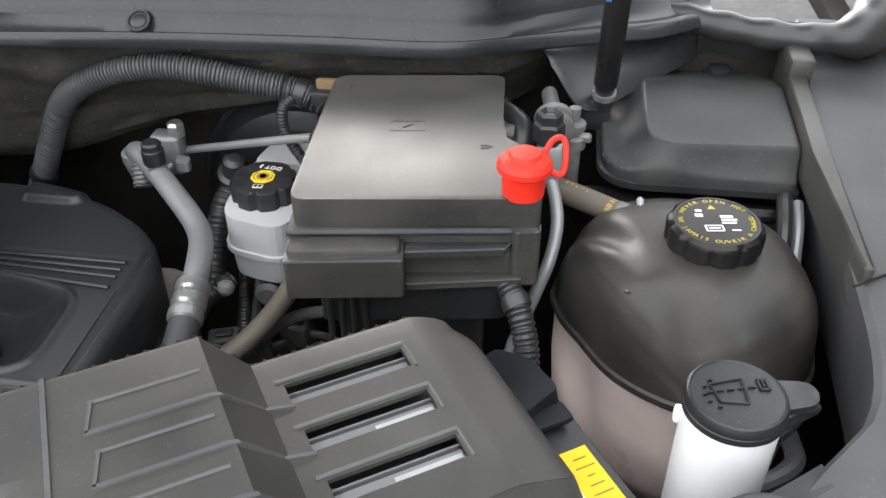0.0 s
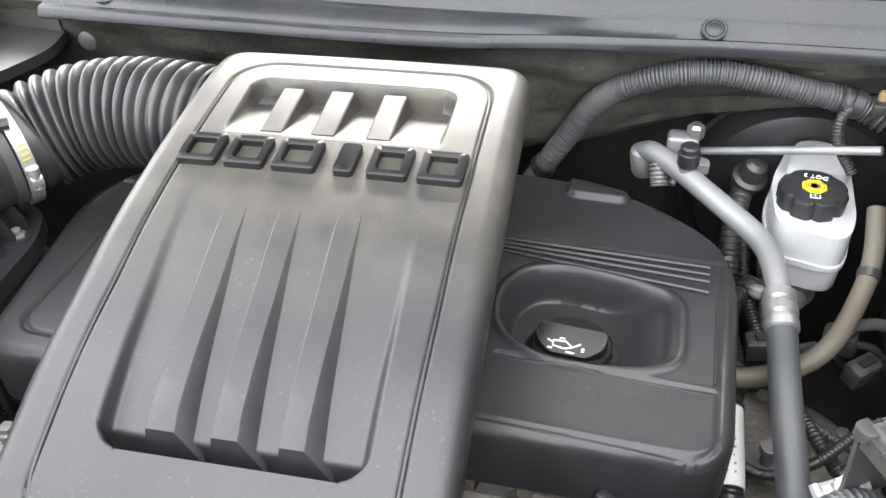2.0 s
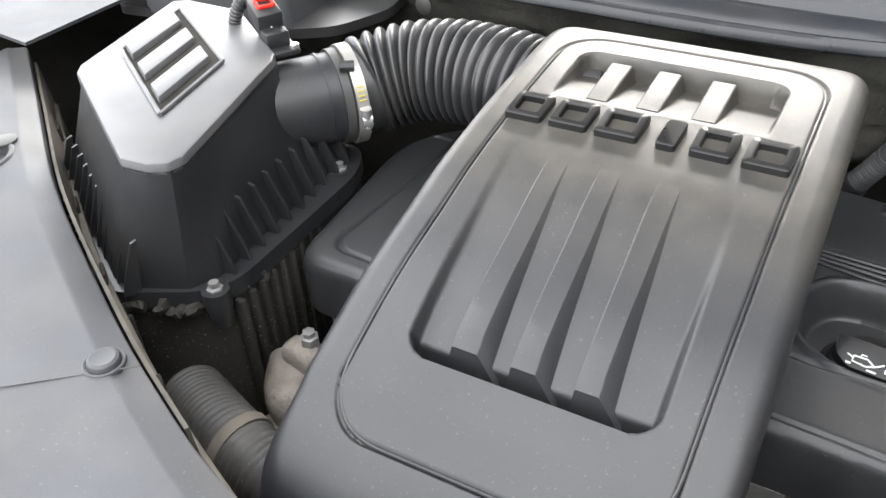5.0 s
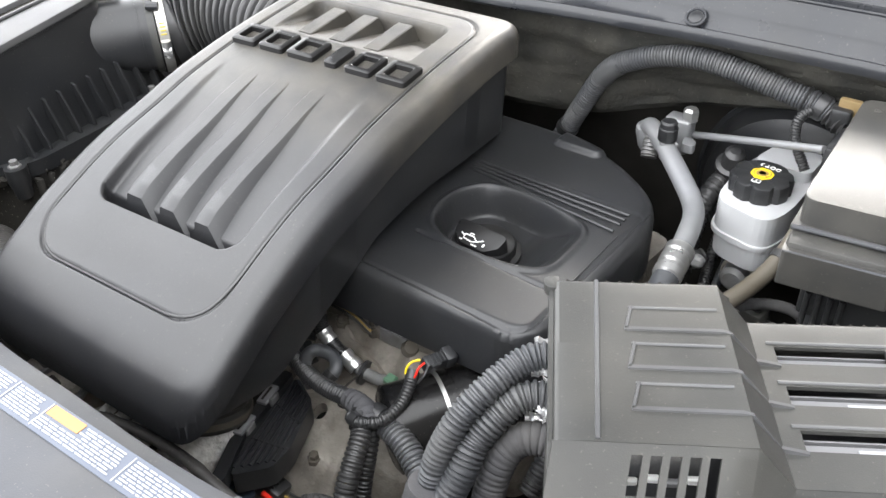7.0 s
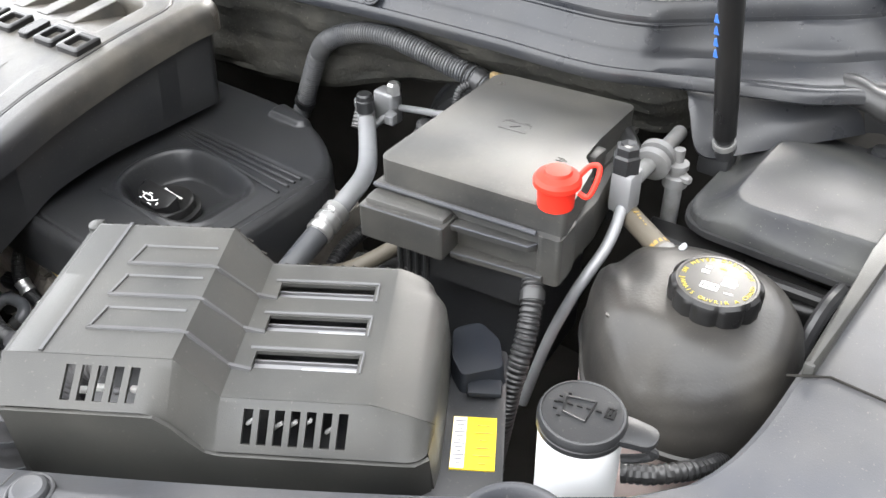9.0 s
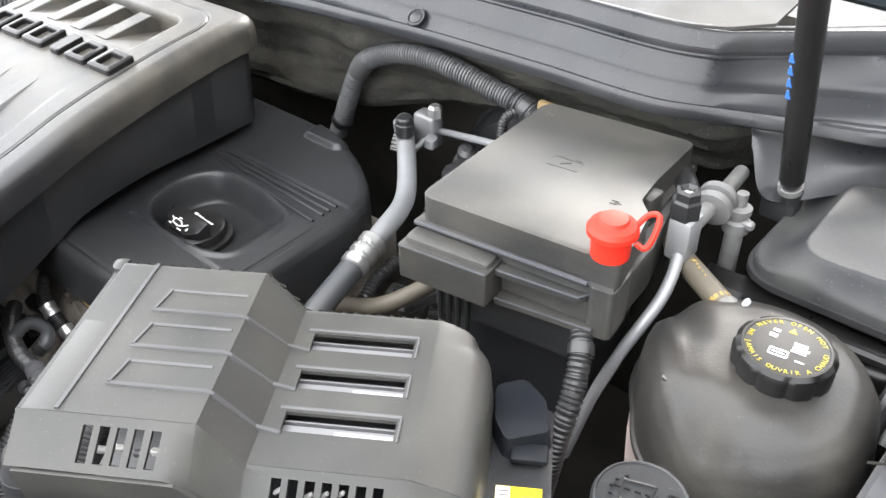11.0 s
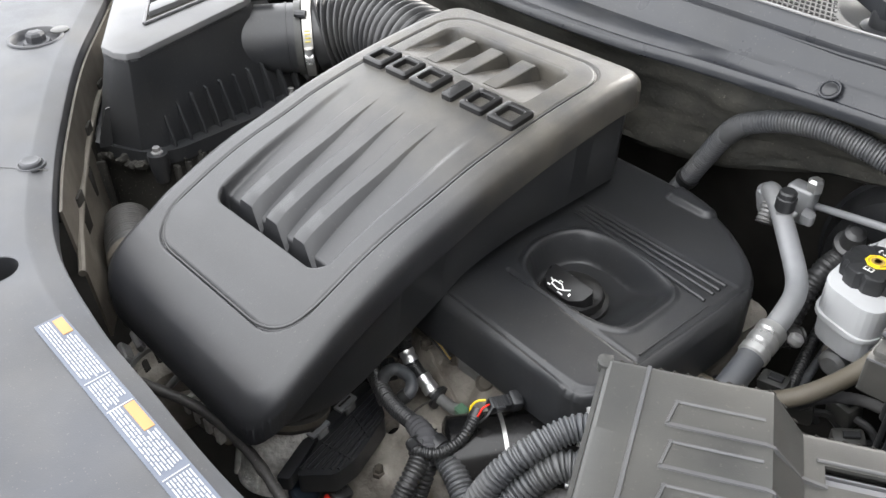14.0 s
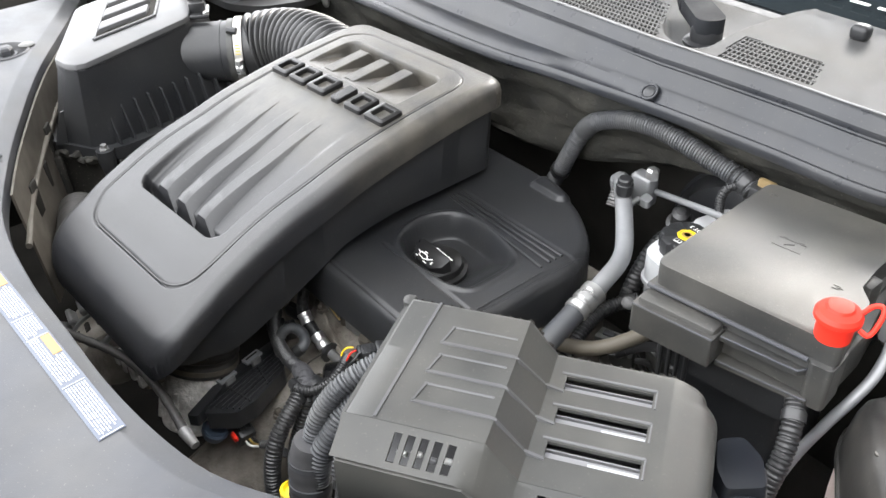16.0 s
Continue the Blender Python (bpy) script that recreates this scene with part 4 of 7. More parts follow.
us = tidy([-0.02, -0.0185, -0.016, BRK0 - 0.003, BRK0, BRK0 + 0.002, BRK1 - 0.002, BRK1, BRK1 + 0.003, 0.1255, 0.1965, 0.212, 0.236, 0.239, 0.242, 0.2445, 0.2465, 0.248, 0.2493, 0.25] + [0.0 + 0.01 * k for k in range(24) if k not in (12, 13)])
vs = tidy([-0.006, -0.004, -0.001, 0.015, 0.134, 0.1375] + [s for slot in SLOTS for s in slot] + [0.01 * k for k in range(13)])
holes = [(0.1255, 0.1965, a, b) for a, b in SLOTS]


def end_drop(u):
    """The broad roundover of the lower end."""
    return 0.013 * (1 - math.sqrt(max(0, 1 - (1 - min(1, (0.25 - u) / 0.016)) ** 2)))


def corner_in(u):
    """How far the front corner of the lower end is drawn back."""
    k = max(0.0, min(1.0, (u - 0.236) / 0.014))
    return 0.011 * (1 - math.sqrt(1 - k * k * 0.98))


def deck_at(u, v):
    edge = min(v + 0.006, u + 0.02)
    u -= 0.003 * max(0.0, 0.02 - u) / 0.04 * max(0.0, min(1.0, v / 0.1375))
    z = deck_z(u) - 0.006 * (1 - math.sqrt(max(0, 1 - (1 - min(1, edge / 0.006)) ** 2))) - end_drop(u)
    r = 0.03
    if u > 0.25 - r and v < -0.006 + r:
        cu, cv = 0.25 - r, -0.006 + r
        d = Vector((u - cu, v - cv))
        if d.length > 1e-6:
            d = d * (r * max(abs(d.x), abs(d.y)) / r / d.length)
            u, v = cu + d.x, cv + d.y
    return BAT @ Vector((u, v - corner_in(u) * ease((v - 0.06) / 0.0775), z))


part("deck", deck(us, vs, holes, deck_at), GREY_PLASTIC, battery_cover)


def front_low(u):
    """Height and reach of the front face's lower rim: deeper before the lower deck."""
    k = ease((u - 0.075) / 0.035)
    return 0.968 - 0.035 * k, 0.16 - 0.002 * k


fus = tidy([-0.02, 0.246, 0.25] + [e for s in VENT_A + VENT_B for e in s] + [BRK0, BRK1] + [0.075 + 0.006 * k for k in range(7)] + [-0.016, -0.01, 0.2, 0.21, 0.22, 0.23, 0.226, 0.234, 0.238, 0.24, 0.2425, 0.2445, 0.2465, 0.248, 0.2492])
fvs = [0.0, 0.1, 0.18, 0.84, 0.92, 1.0]
fholes = [(a, b, 0.18, 0.84) for a, b in VENT_A + VENT_B]


def front_at(u, v):
    z1, v1 = front_low(u)
    u -= 0.003 * max(0.0, 0.02 - u) / 0.04
    z0 = deck_z(u) - 0.0005 - end_drop(u)
    lean = -0.012 * max(0.0, v - 0.1) * (1 if u < 0.1 else 0.6)
    return BAT @ Vector((u + lean * 0.4, 0.1375 + (v1 - 0.1375) * v - corner_in(u), z0 + (z1 - z0) * v))


part("front", deck(fus, fvs, fholes, front_at), GREY_PLASTIC, battery_cover, "slanted vented front of the cover")
bm = sheet(30, 3, lambda u, v: (lambda a: BAT @ Vector((a, front_low(a)[1] + 0.002 - 0.012 * v - corner_in(a), front_low(a)[0] - 0.002 - (front_low(a)[0] - 0.8) * v)))(-0.0225 + 0.2715 * u))
part("skirt", thick(bm, 0.003), GREY_PLASTIC, battery_cover)
bm = sheet(24, 4, lambda s, v: BAT @ Vector((-0.0195 - 0.003 * s, -0.002 + (0.138 + 0.022 * min(1.0, v * 4) * (s > 0.9)) * s, UP - 0.004 - (0.012 + 0.118 * ease((s - 0.8) / 0.12)) * v)))
part("side", thick(bm, 0.003), GREY_PLASTIC, battery_cover)


def end_rim(s):
    """The rim of the lower end: along the deck's end, round the corner and down the front face."""
    return deck_at(0.25, -0.006 + 0.1435 * s / 0.75) if s < 0.75 else front_at(0.25, (s - 0.75) / 0.25)


bm = sheet(48, 3, lambda s, v: end_rim(s) + BAT.to_3x3() @ Vector((0.004 * v, 0, 0)) - Vector((0, 0, 0.001 + (end_rim(s).z - 0.89) * v)))
part("side", thick(bm, 0.003), GREY_PLASTIC, battery_cover)
bm = sheet(40, 3, lambda s, v: (lambda a: BAT @ Vector((a, -0.006 + 0.004 * v, deck_z(a) - 0.006 - 0.06 * v)))(-0.02 + 0.24 * s))
part("back", thick(bm, 0.003), GREY_PLASTIC, battery_cover)
part("tab", prism(rounded([(-0.0265, -0.0085), (-0.016, -0.009), (-0.016, 0.004), (-0.0255, 0.003)], [0.006, 0, 0, 0.006]), UP - 0.009, UP - 0.0015, 0.002, 2, BAT, bottom=True), GREY_PLASTIC, battery_cover, "rounded corner tab")
for k in range(26):
    u = -0.01 + 0.0088 * k
    part("notch", block(0, 0, 0, 0.005, 0.0022, 0.0062, 0.0003, 1, BAT @ pose(u, -0.0066, deck_z(u) - 0.0065, 0, 32, 0)), VOID, battery_cover)


def bead(points, w=0.0017):
    return tube([BAT @ Vector(p) for p in points], w, 6, 0.02, False, flat=0.6)


def band(points, w, h=0.0012):
    """A flat raised band on the deck, with a sloped front flank."""
    bm, rows = bmesh.new(), []
    for i, p in enumerate(points):
        q, r = Vector(points[max(i - 1, 0)]), Vector(points[min(i + 1, len(points) - 1)])
        d = (r - q)
        n = Vector((-d.y, d.x, 0)).normalized() * w
        p = Vector(p)
        rows.append([bm.verts.new(BAT @ v) for v in (p - n - Vector((0, 0, 0.002)), p - n * 0.55 + Vector((0, 0, h)), p + n * 0.55 + Vector((0, 0, h)), p + n - Vector((0, 0, 0.002)))])
    for p, q in zip(rows, rows[1:]):
        for k in range(3):
            bm.faces.new((p[k], p[k + 1], q[k + 1], q[k]))
    bm.faces.new(rows[0]), bm.faces.new(rows[-1][::-1])
    return bm


# bands and beads paler than the deck: light on their bevels, as colour
part("band", band([(0.0087, -0.003, UP), (0.002, 0.136, UP)], 0.0022), BAND_LIT, battery_cover)
for k, (a, b) in enumerate(((0.024, 0.0445), (0.0583, 0.079), (0.0925, 0.1125))):
    s0, s1 = SLOTS[k]
    u0 = 0.0275 - 0.0006 * k
    part("bead", bead([(u0 + 0.056, a, UP + 0.0002), (u0, a, UP + 0.0002)], 0.0012), BAND_LIT, battery_cover)
    part("band", band([(u0 + 0.002, a - 0.001, UP), (u0 - 0.003, b, UP)], 0.0016), BAND_LIT, battery_cover)
    part("band", band([(u0 - 0.004, b, UP), (BRK0 - 0.004, b, UP), (BRK0 + 0.002, b + 0.0003, UP - 0.0015), (BRK1 - 0.002, s1, DN + 0.0015), (0.1265, s1 + 0.002, DN)], 0.0023), BAND_LIT, battery_cover)
    part("bead", bead([(0.121, s0 - 0.003, DN + 0.0003), (0.199, s0 - 0.003, DN + 0.0003)], 0.0014), BAND_LIT, battery_cover)
    part("bead", bead([(0.199, s0 - 0.003, DN + 0.0003), (0.199, s1 + 0.001, DN + 0.0003)], 0.001), BAND_LIT, battery_cover)

battery = thing("battery", (0.52, -0.14, 0.7), "black car battery with yellow and white label", "battery")
part("case", prism(rounded([(-0.015, 0.012), (0.296, 0.012), (0.296, 0.165), (-0.015, 0.165)], 0.006), 0.7, 0.896, 0.004, 2, BAT), PLASTIC, battery)
part("inner_plate", block(0.16, 0.045, 0.925, 0.1, 0.11, 0.006, 0.002, 1, BAT), PLASTIC, battery, "grey terminal carrier under the cover")
for k, (s0, s1) in enumerate(SLOTS):
    m = (s1 - s0)
    part("label_strip", block(0.161, s0 + m * 0.6, 0.9535, 0.074, m * 0.62, 0.003, 0.0006, 1, BAT), STRIP, battery, "grey label strip under a slot")
    part("strip_edge", block(0.161, s1 - 0.004, 0.955, 0.074, 0.0018, 0.003, 0.0004, 1, BAT), DULL, battery)
    if k:
        part("label_bar", block(0.181 - 0.002 * k, s0 + m * 0.62, 0.9555, 0.03 + 0.004 * k, m * 0.2, 0.0012, 0, 1, BAT), PRINT, battery, "white label strip")
    part("dark_bar", block(0.161, s0 + m * 0.12, 0.9532, 0.074, m * 0.08, 0.004, 0, 1, BAT), STRIP, battery)
for k in range(4):
    part("label_scrap", block(0.022 + 0.012 * k, 0.136, 0.96 + 0.003 * (k % 2), 0.009, 0.004, 0.005, 0.001, 1, BAT @ pose(0, 0, 0)), LABEL_WHITE if k != 2 else STRIP, battery)
for k in range(7):
    m = BAT @ pose(0.1115 + 0.0118 * k, 0.1425, 0.945, 0, -42, 0)
    part("label_scrap", block(0, 0, 0.003 * (k % 3) - 0.003, 0.011, 0.003, 0.0022, 0.0005, 1, m), RIM, battery)
part("sticker", block(0.2745, 0.108, 0.8966, 0.031, 0.047, 0.0012, 0, 1, BAT), YELLOW, battery, "yellow warning label")
part("sticker_white", block(0.264, 0.108, 0.8973, 0.0095, 0.0455, 0.0008, 0, 1, BAT), LABEL_WHITE, battery, "white strip of the label")
for k in range(12):
    part("print_bar", block(0.2645, 0.089 + 0.0034 * k, 0.8978, 0.008 - 0.0025 * (k % 3), 0.0011, 0.0004, 0, 1, BAT), STRIP, battery)
    if k % 2:
        part("print_bar", block(0.281, 0.089 + 0.0034 * k, 0.8975, 0.013 - 0.004 * (k % 3), 0.0008, 0.0004, 0, 1, BAT), ORANGE, battery)
part("terminal_clamp", prism(rounded([(0.25, 0.004), (0.274, -0.006), (0.292, 0.016), (0.296, 0.05), (0.262, 0.062), (0.252, 0.04)], 0.006), 0.894, 0.912, 0.004, 2, BAT, taper=0.12), TERMINAL, battery, "blue-black terminal cover")
part("terminal_tongue", block(0.28, 0.06, 0.902, 0.026, 0.016, 0.006, 0.0025, 2, BAT), TERMINAL, battery)

# ---- fuse box ----
FUSE = [(0.4775, 0.0505), (0.6545, 0.0735), (0.6375, 0.1435), (0.6215, 0.1585), (0.6165, 0.1935), (0.6125, 0.2695), (0.4655, 0.2505)]
fuse_box = thing("fuse_box", (0.55, 0.16, 0.78), "black plastic fuse box with a dusty lid", "fuse box")
lid = part("lid", prism(rounded(FUSE, [0.012, 0.008, 0.004, 0.004, 0.004, 0.01, 0.012]), 0.958, 0.982, 0.005, 4), BOX, fuse_box, "dusty flat lid")


def front_line(s, off=0.0):
    """A place on the fuse box's front, s from its left to its right end, off forwards."""
    d = Vector((0.177, 0.023)).normalized()
    p = Vector((0.4755, 0.0505)) + d * (0.179 * s)
    n = Vector((d.y, -d.x))
    return tuple(p + n * off)


part("rim", prism([front_line(-0.01, 0.004), front_line(1.0, 0.004), (0.6265, 0.1635), (0.6165, 0.2735), (0.4615, 0.2555)], 0.953, 0.958, 0.0015, 2), BOX, fuse_box)
part("body", prism([front_line(0.0, 0.002), front_line(0.985, 0.002), (0.6445, 0.1435), (0.6155, 0.2655), (0.4665, 0.2485)], 0.912, 0.953, 0.003, 2), BOX, fuse_box)
part("front_block", prism(rounded([front_line(-0.005, 0.031), front_line(0.46, 0.029), front_line(0.46, 0.0), front_line(-0.005, 0.0)], [0.004, 0.003, 0, 0]), 0.918, 0.949, 0.003, 3), BOX, fuse_box)
part("front_slope", prism([front_line(-0.002, 0.024), front_line(0.45, 0.022), front_line(0.45, 0.0), front_line(-0.002, 0.0)], 0.944, 0.9545, 0.006, 2), BOX, fuse_box)
part("lower_shelf", prism([front_line(0.46, 0.016), front_line(0.93, 0.01), front_line(0.93, 0.0), front_line(0.46, 0.0)], 0.9135, 0.919, 0.002, 2), BOX, fuse_box)
part("side_shelf", prism(rounded([front_line(0.46, 0.014), front_line(0.86, 0.011), front_line(0.885, 0.004), front_line(0.885, 0.0), front_line(0.46, 0.0)], [0, 0.004, 0, 0, 0]), 0.941, 0.9465, 0.002, 2), BOX, fuse_box)
# ridges in SHROUD, not BOX: colour draws the highlights along the edges
part("front_ridge", tube([(*front_line(0.0, 0.0295), 0.9485), (*front_line(0.455, 0.0275), 0.949)], 0.0012, 8, 0.02, False), SHROUD, fuse_box)
part("front_ridge", tube([(*front_line(0.465, 0.0135), 0.946), (*front_line(0.86, 0.0105), 0.9465), (*front_line(0.885, 0.003), 0.947)], 0.0012, 8, 0.02, False), SHROUD, fuse_box)
part("front_ridge", tube([(*front_line(0.0, 0.005), 0.9572), (*front_line(0.88, 0.005), 0.9585)], 0.0022, 8, 0.02, False), SHROUD, fuse_box)
part("front_ridge", tube([(*front_line(0.465, 0.0155), 0.9185), (*front_line(0.93, 0.01), 0.919)], 0.0011, 8, 0.02, False), SHROUD, fuse_box)
part("corner_post", prism(rounded([front_line(0.885, 0.007), front_line(1.005, 0.006), front_line(1.005, -0.03), front_line(0.885, -0.03)], 0.006, 4), 0.911, 0.9575, 0.003, 2), BOX, fuse_box)
part("lower_tub", prism(rounded([front_line(0.1, 0.006), front_line(0.9, 0.004), (0.627, 0.15), (0.605, 0.24), (0.48, 0.235)], [0.006, 0.012, 0.02, 0.01, 0.01]), 0.876, 0.914, 0.005, 3, bottom=True), PLASTIC, fuse_box)
part("lower_stem", prism(rounded([front_line(0.14, -0.02), front_line(0.8, -0.02), (0.6, 0.22), (0.49, 0.22)], 0.01), 0.74, 0.88, 0.004, 2), PLASTIC, fuse_box)
for k in range(4):
    p = front_line(0.14 + 0.05 * k, 0.0065)
    part("tub_rib", tube([(*p, 0.8), (*p, 0.9)], 0.0025, 8, 0.05, False), PLASTIC, fuse_box)
# moulded battery pictogram and a small mark
ang = math.degrees(math.atan2(0.023, 0.177))
SYM = pose(0.543, 0.166, 0.9822, 0, 0, ang)
for x, y, w, h in ((0, 0.0075, 0.028, 0.0009), (0, -0.0075, 0.028, 0.0009), (-0.0135, 0.0055, 0.0007, 0.004), (0.0135, 0.0055, 0.0007, 0.004), (-0.0135, -0.0055, 0.0007, 0.004), (0.0135, -0.0055, 0.0007, 0.004), (-0.008, 0.0098, 0.005, 0.0009), (0.008, 0.0098, 0.005, 0.0009)):
    part("symbol_line", block(x, y, 0, w, h * 0.6 if h < w else h, 0.0003, 0, 1, SYM), BOX, lid)
part("symbol_line", tube([SYM @ Vector(p) for p in ((-0.004, -0.003, 0.0), (0.0008, 0.0012, 0.0), (-0.001, -0.0008, 0.0), (0.004, 0.003, 0.0))], 0.0004, 6, 0.01, False), BOX, lid)
for x, y in ((0.0, 0.0), (0.003, 0.0022), (0.0, 0.0044)):
    part("symbol_line", block(x, y, 0, 0.0065, 0.0008, 0.0008, 0, 1, pose(0.607, 0.139, 0.9822, 0, 0, ang)), BOX, lid)
    part("symbol_line", block(x, y, 0, 0.005, 0.0008, 0.0008, 0, 1, pose(0.482, 0.2285, 0.9822, 0, 0, ang)), BOX, lid)
part("side_latch", block(0.6215, 0.177, 0.964, 0.012, 0.022, 0.03, 0.003, 2, pose(0, 0, 0)), BOX, fuse_box)
part("clip_bracket", block(0.4645, 0.194, 0.93, 0.012, 0.05, 0.07, 0.003, 2), PLASTIC, fuse_box)

red_cap = thing("terminal_cap", (0.638, 0.083, 0.965), "bright red plastic jump terminal cap", "terminal cap")
RC = pose(0.639, 0.082, 0.002) @ Matrix.Diagonal((0.9, 0.9, 1, 1))
part("cup", lathe([(0.0155, 0.9785), (0.0165, 0.979), (0.0172, 0.996), (0.0178, 0.998)], 32, RC), RED, red_cap)
part("lid", lathe([(0.0195, 0.9975), (0.0215, 0.999), (0.0215, 1.003), (0.019, 1.0065), (0.013, 1.009), (0.0115, 1.0115), (0.0, 1.0125)], 36, RC), RED, red_cap)
part("loop", tube([RC @ Vector(p) for p in ((0.014, 0.012, 1.004), (0.02, 0.02, 1.012), (0.028, 0.022, 1.013), (0.031, 0.014, 1.005), (0.029, 0.004, 0.994), (0.02, 0.002, 0.996))], 0.0022, 8, 0.002), RED, red_cap)

# ---- brake fluid reservoir ----
def lobed(count, depth, ref):
    return lambda a, r, z: 1 - (depth * max(0.0, math.cos(count * a)) ** 3 if r > ref else 0)


brake = thing("brake_reservoir", (0.41, 0.2, 0.785), "white brake fluid reservoir with black cap", "fluid reservoir")
RES = [(0.366, 0.178), (0.426, 0.164), (0.437, 0.2), (0.438, 0.3), (0.415, 0.322), (0.38, 0.318), (0.362, 0.25)]
grow = lambda poly, k: [(0.41 + (x - 0.41) * k, 0.22 + (y - 0.22) * k) for x, y in poly]
tank = part("tank", prism(rounded(RES, 0.02), 0.838, 0.872, 0.008, 4), MILKY, brake)
part("flange", prism(rounded(grow(RES, 1.05), 0.02), 0.833, 0.839, 0.002, 2, bottom=True), MILKY, brake)
part("lower_bowl", prism(rounded(grow(RES, 0.95), 0.02), 0.806, 0.834, 0.004, 2, bottom=True, taper=-0.03), MILKY, brake)
part("rear_step", prism(rounded([(0.374, 0.255), (0.434, 0.255), (0.434, 0.3), (0.415, 0.316), (0.386, 0.312)], 0.012), 0.866, 0.884, 0.007, 3), MILKY, brake)
BC = pose(0.3965, 0.2195, -0.004) @ Matrix.Diagonal((0.93, 0.93, 1, 1))
part("neck", lathe([(0.027, 0.86), (0.027, 0.876)], 28, BC), MILKY, brake)
cap = part("cap", lathe([(0.030, 0.8745), (0.0335, 0.876), (0.034, 0.89), (0.0325, 0.8935), (0.029, 0.895), (0.0, 0.895)], 72, BC, lobed(8, 0.12, 0.0295)), PLASTIC, brake, "black lobed screw cap")
part("emblem", lathe([(0.0125, 0.8948), (0.0125, 0.8957), (0.012, 0.896), (0, 0.896)], 8, BC @ pose(0.0, -0.001, 0, 0, 0, 22)), YELLOW, cap, "yellow warning emblem")
part("emblem_ring", lathe([(0.0058, 0.8959), (0.0068, 0.8959), (0.0068, 0.8963), (0.0058, 0.8963)], 28, BC @ pose(0, -0.001, 0)), OCHRE, cap)
part("emblem_ring", lathe([(0.003, 0.8959), (0.0038, 0.8959), (0.0038, 0.8963), (0.003, 0.8963)], 24, BC @ pose(0, -0.001, 0)), OCHRE, cap)
for s in (-1, 1):
    part("emblem_ring", tube([BC @ Vector((0.0092 * math.cos(a) * s, -0.001 + 0.0092 * math.sin(a), 0.8962)) for a in (-0.9, -0.45, 0, 0.45, 0.9)], 0.0006, 6, 0.002), OCHRE, cap)


def words(text, size, m, parent, mat, depth=0.0003):
    """Raised lettering in the built-in font, as a mesh."""
    curve = bpy.data.curves.new("print", "FONT")
    curve.body, curve.size, curve.extrude, curve.align_x, curve.align_y = text, size, depth, "CENTER", "CENTER"
    holder = bpy.data.objects.new("print", curve)
    mesh = bpy.data.meshes.new_from_object(holder)
    bpy.data.objects.remove(holder)
    bm = bmesh.new()
    bm.from_mesh(mesh)
    bpy.data.meshes.remove(mesh)
    bm.transform(m)
    return part("print", bm, mat, parent)


words("DOT 3", 0.0082, BC @ pose(0.0025, 0.0175, 0.8953, 0, 0, 172), cap, PAINT_WHITE)
part("print_mark", block(0, -0.0185, 0.8953, 0.010, 0.0065, 0.0005, 0.0008, 1, BC), PAINT_WHITE, cap)
for x in (-0.0022, 0.0022):
    part("print_mark", block(x, -0.0185, 0.8957, 0.0032, 0.004, 0.0003, 0, 1, BC), PLASTIC, cap)

master = thing("brake_master_cylinder", (0.41, 0.2, 0.76), "cast metal brake cylinder under the reservoir", "brake cylinder")
part("barrel", tube([(0.4, 0.2, 0.775), (0.404, 0.35, 0.785)], 0.021, 20, 0.05, False), CAST, master)
part("nose", lathe([(0.009, -0.03), (0.013, -0.026), (0.013, -0.018), (0.011, -0.016), (0.014, -0.014), (0.014, -0.004), (0.012, -0.002), (0.015, 0.0), (0.015, 0.012), (0.01, 0.016)], 24, pose(0.398, 0.2, 0.775, 90)), DULL, master)
booster = thing("brake_booster", (0.4, 0.36, 0.75), "black round brake booster on the bulkhead", "brake booster")
part("shell", lathe([(0.118, -0.03), (0.12, -0.02), (0.118, 0.0), (0.105, 0.022), (0.07, 0.035), (0.0, 0.038)], 48, pose(0.4, 0.355, 0.795, 90)), PLASTIC, booster)
part("rim", lathe([(0.117, -0.016), (0.1235, -0.014), (0.1235, -0.004), (0.117, -0.002)], 48, pose(0.4, 0.355, 0.795, 90)), TRIM, booster)
valve = thing("vacuum_valve", (0.345, 0.28, 0.83), "black vacuum check valve with ribbed hose", "vacuum valve")
part("body", lathe([(0.014, 0), (0.014, 0.012), (0.018, 0.014), (0.018, 0.02), (0.013, 0.022), (0.011, 0.04), (0.006, 0.044)], 20, pose(0.342, 0.285, 0.838, 20, 10, 0)), RUBBER, valve)
part("hose", tube([(0.342, 0.283, 0.842), (0.336, 0.25, 0.83), (0.335, 0.22, 0.8), (0.34, 0.19, 0.76)], 0.0115, 12, rings=0.006, depth=0.0012), RUBBER, valve)

# ---- air conditioning lines ----
ac = thing("air_conditioning_line", (0.36, 0.1, 0.78), "pale aluminium refrigerant pipe crimped to a rubber hose", "refrigerant line")
pipe = [(0.234, 0.292, 0.858), (0.244, 0.28, 0.871), (0.272, 0.252, 0.872), (0.316, 0.206, 0.867), (0.345, 0.172, 0.865), (0.359, 0.147, 0.864), (0.366, 0.12, 0.861), (0.3695, 0.098, 0.856)]
part("pipe", tube(pipe, 0.0108, 18, 0.004), ALUMINIUM, ac)
part("pipe_end", lathe([(0.012, -0.02), (0.0135, -0.015), (0.0135, 0.006), (0.012, 0.012), (0.006, 0.015), (0, 0.016)], 20, pose(0.236, 0.29, 0.856, 12, -8, 0)), ALUMINIUM, ac)
part("service_port", lathe([(0.0085, 0.868), (0.0085, 0.884)], 18, pose(0.281, 0.242, 0.001)), ALUMINIUM, ac)
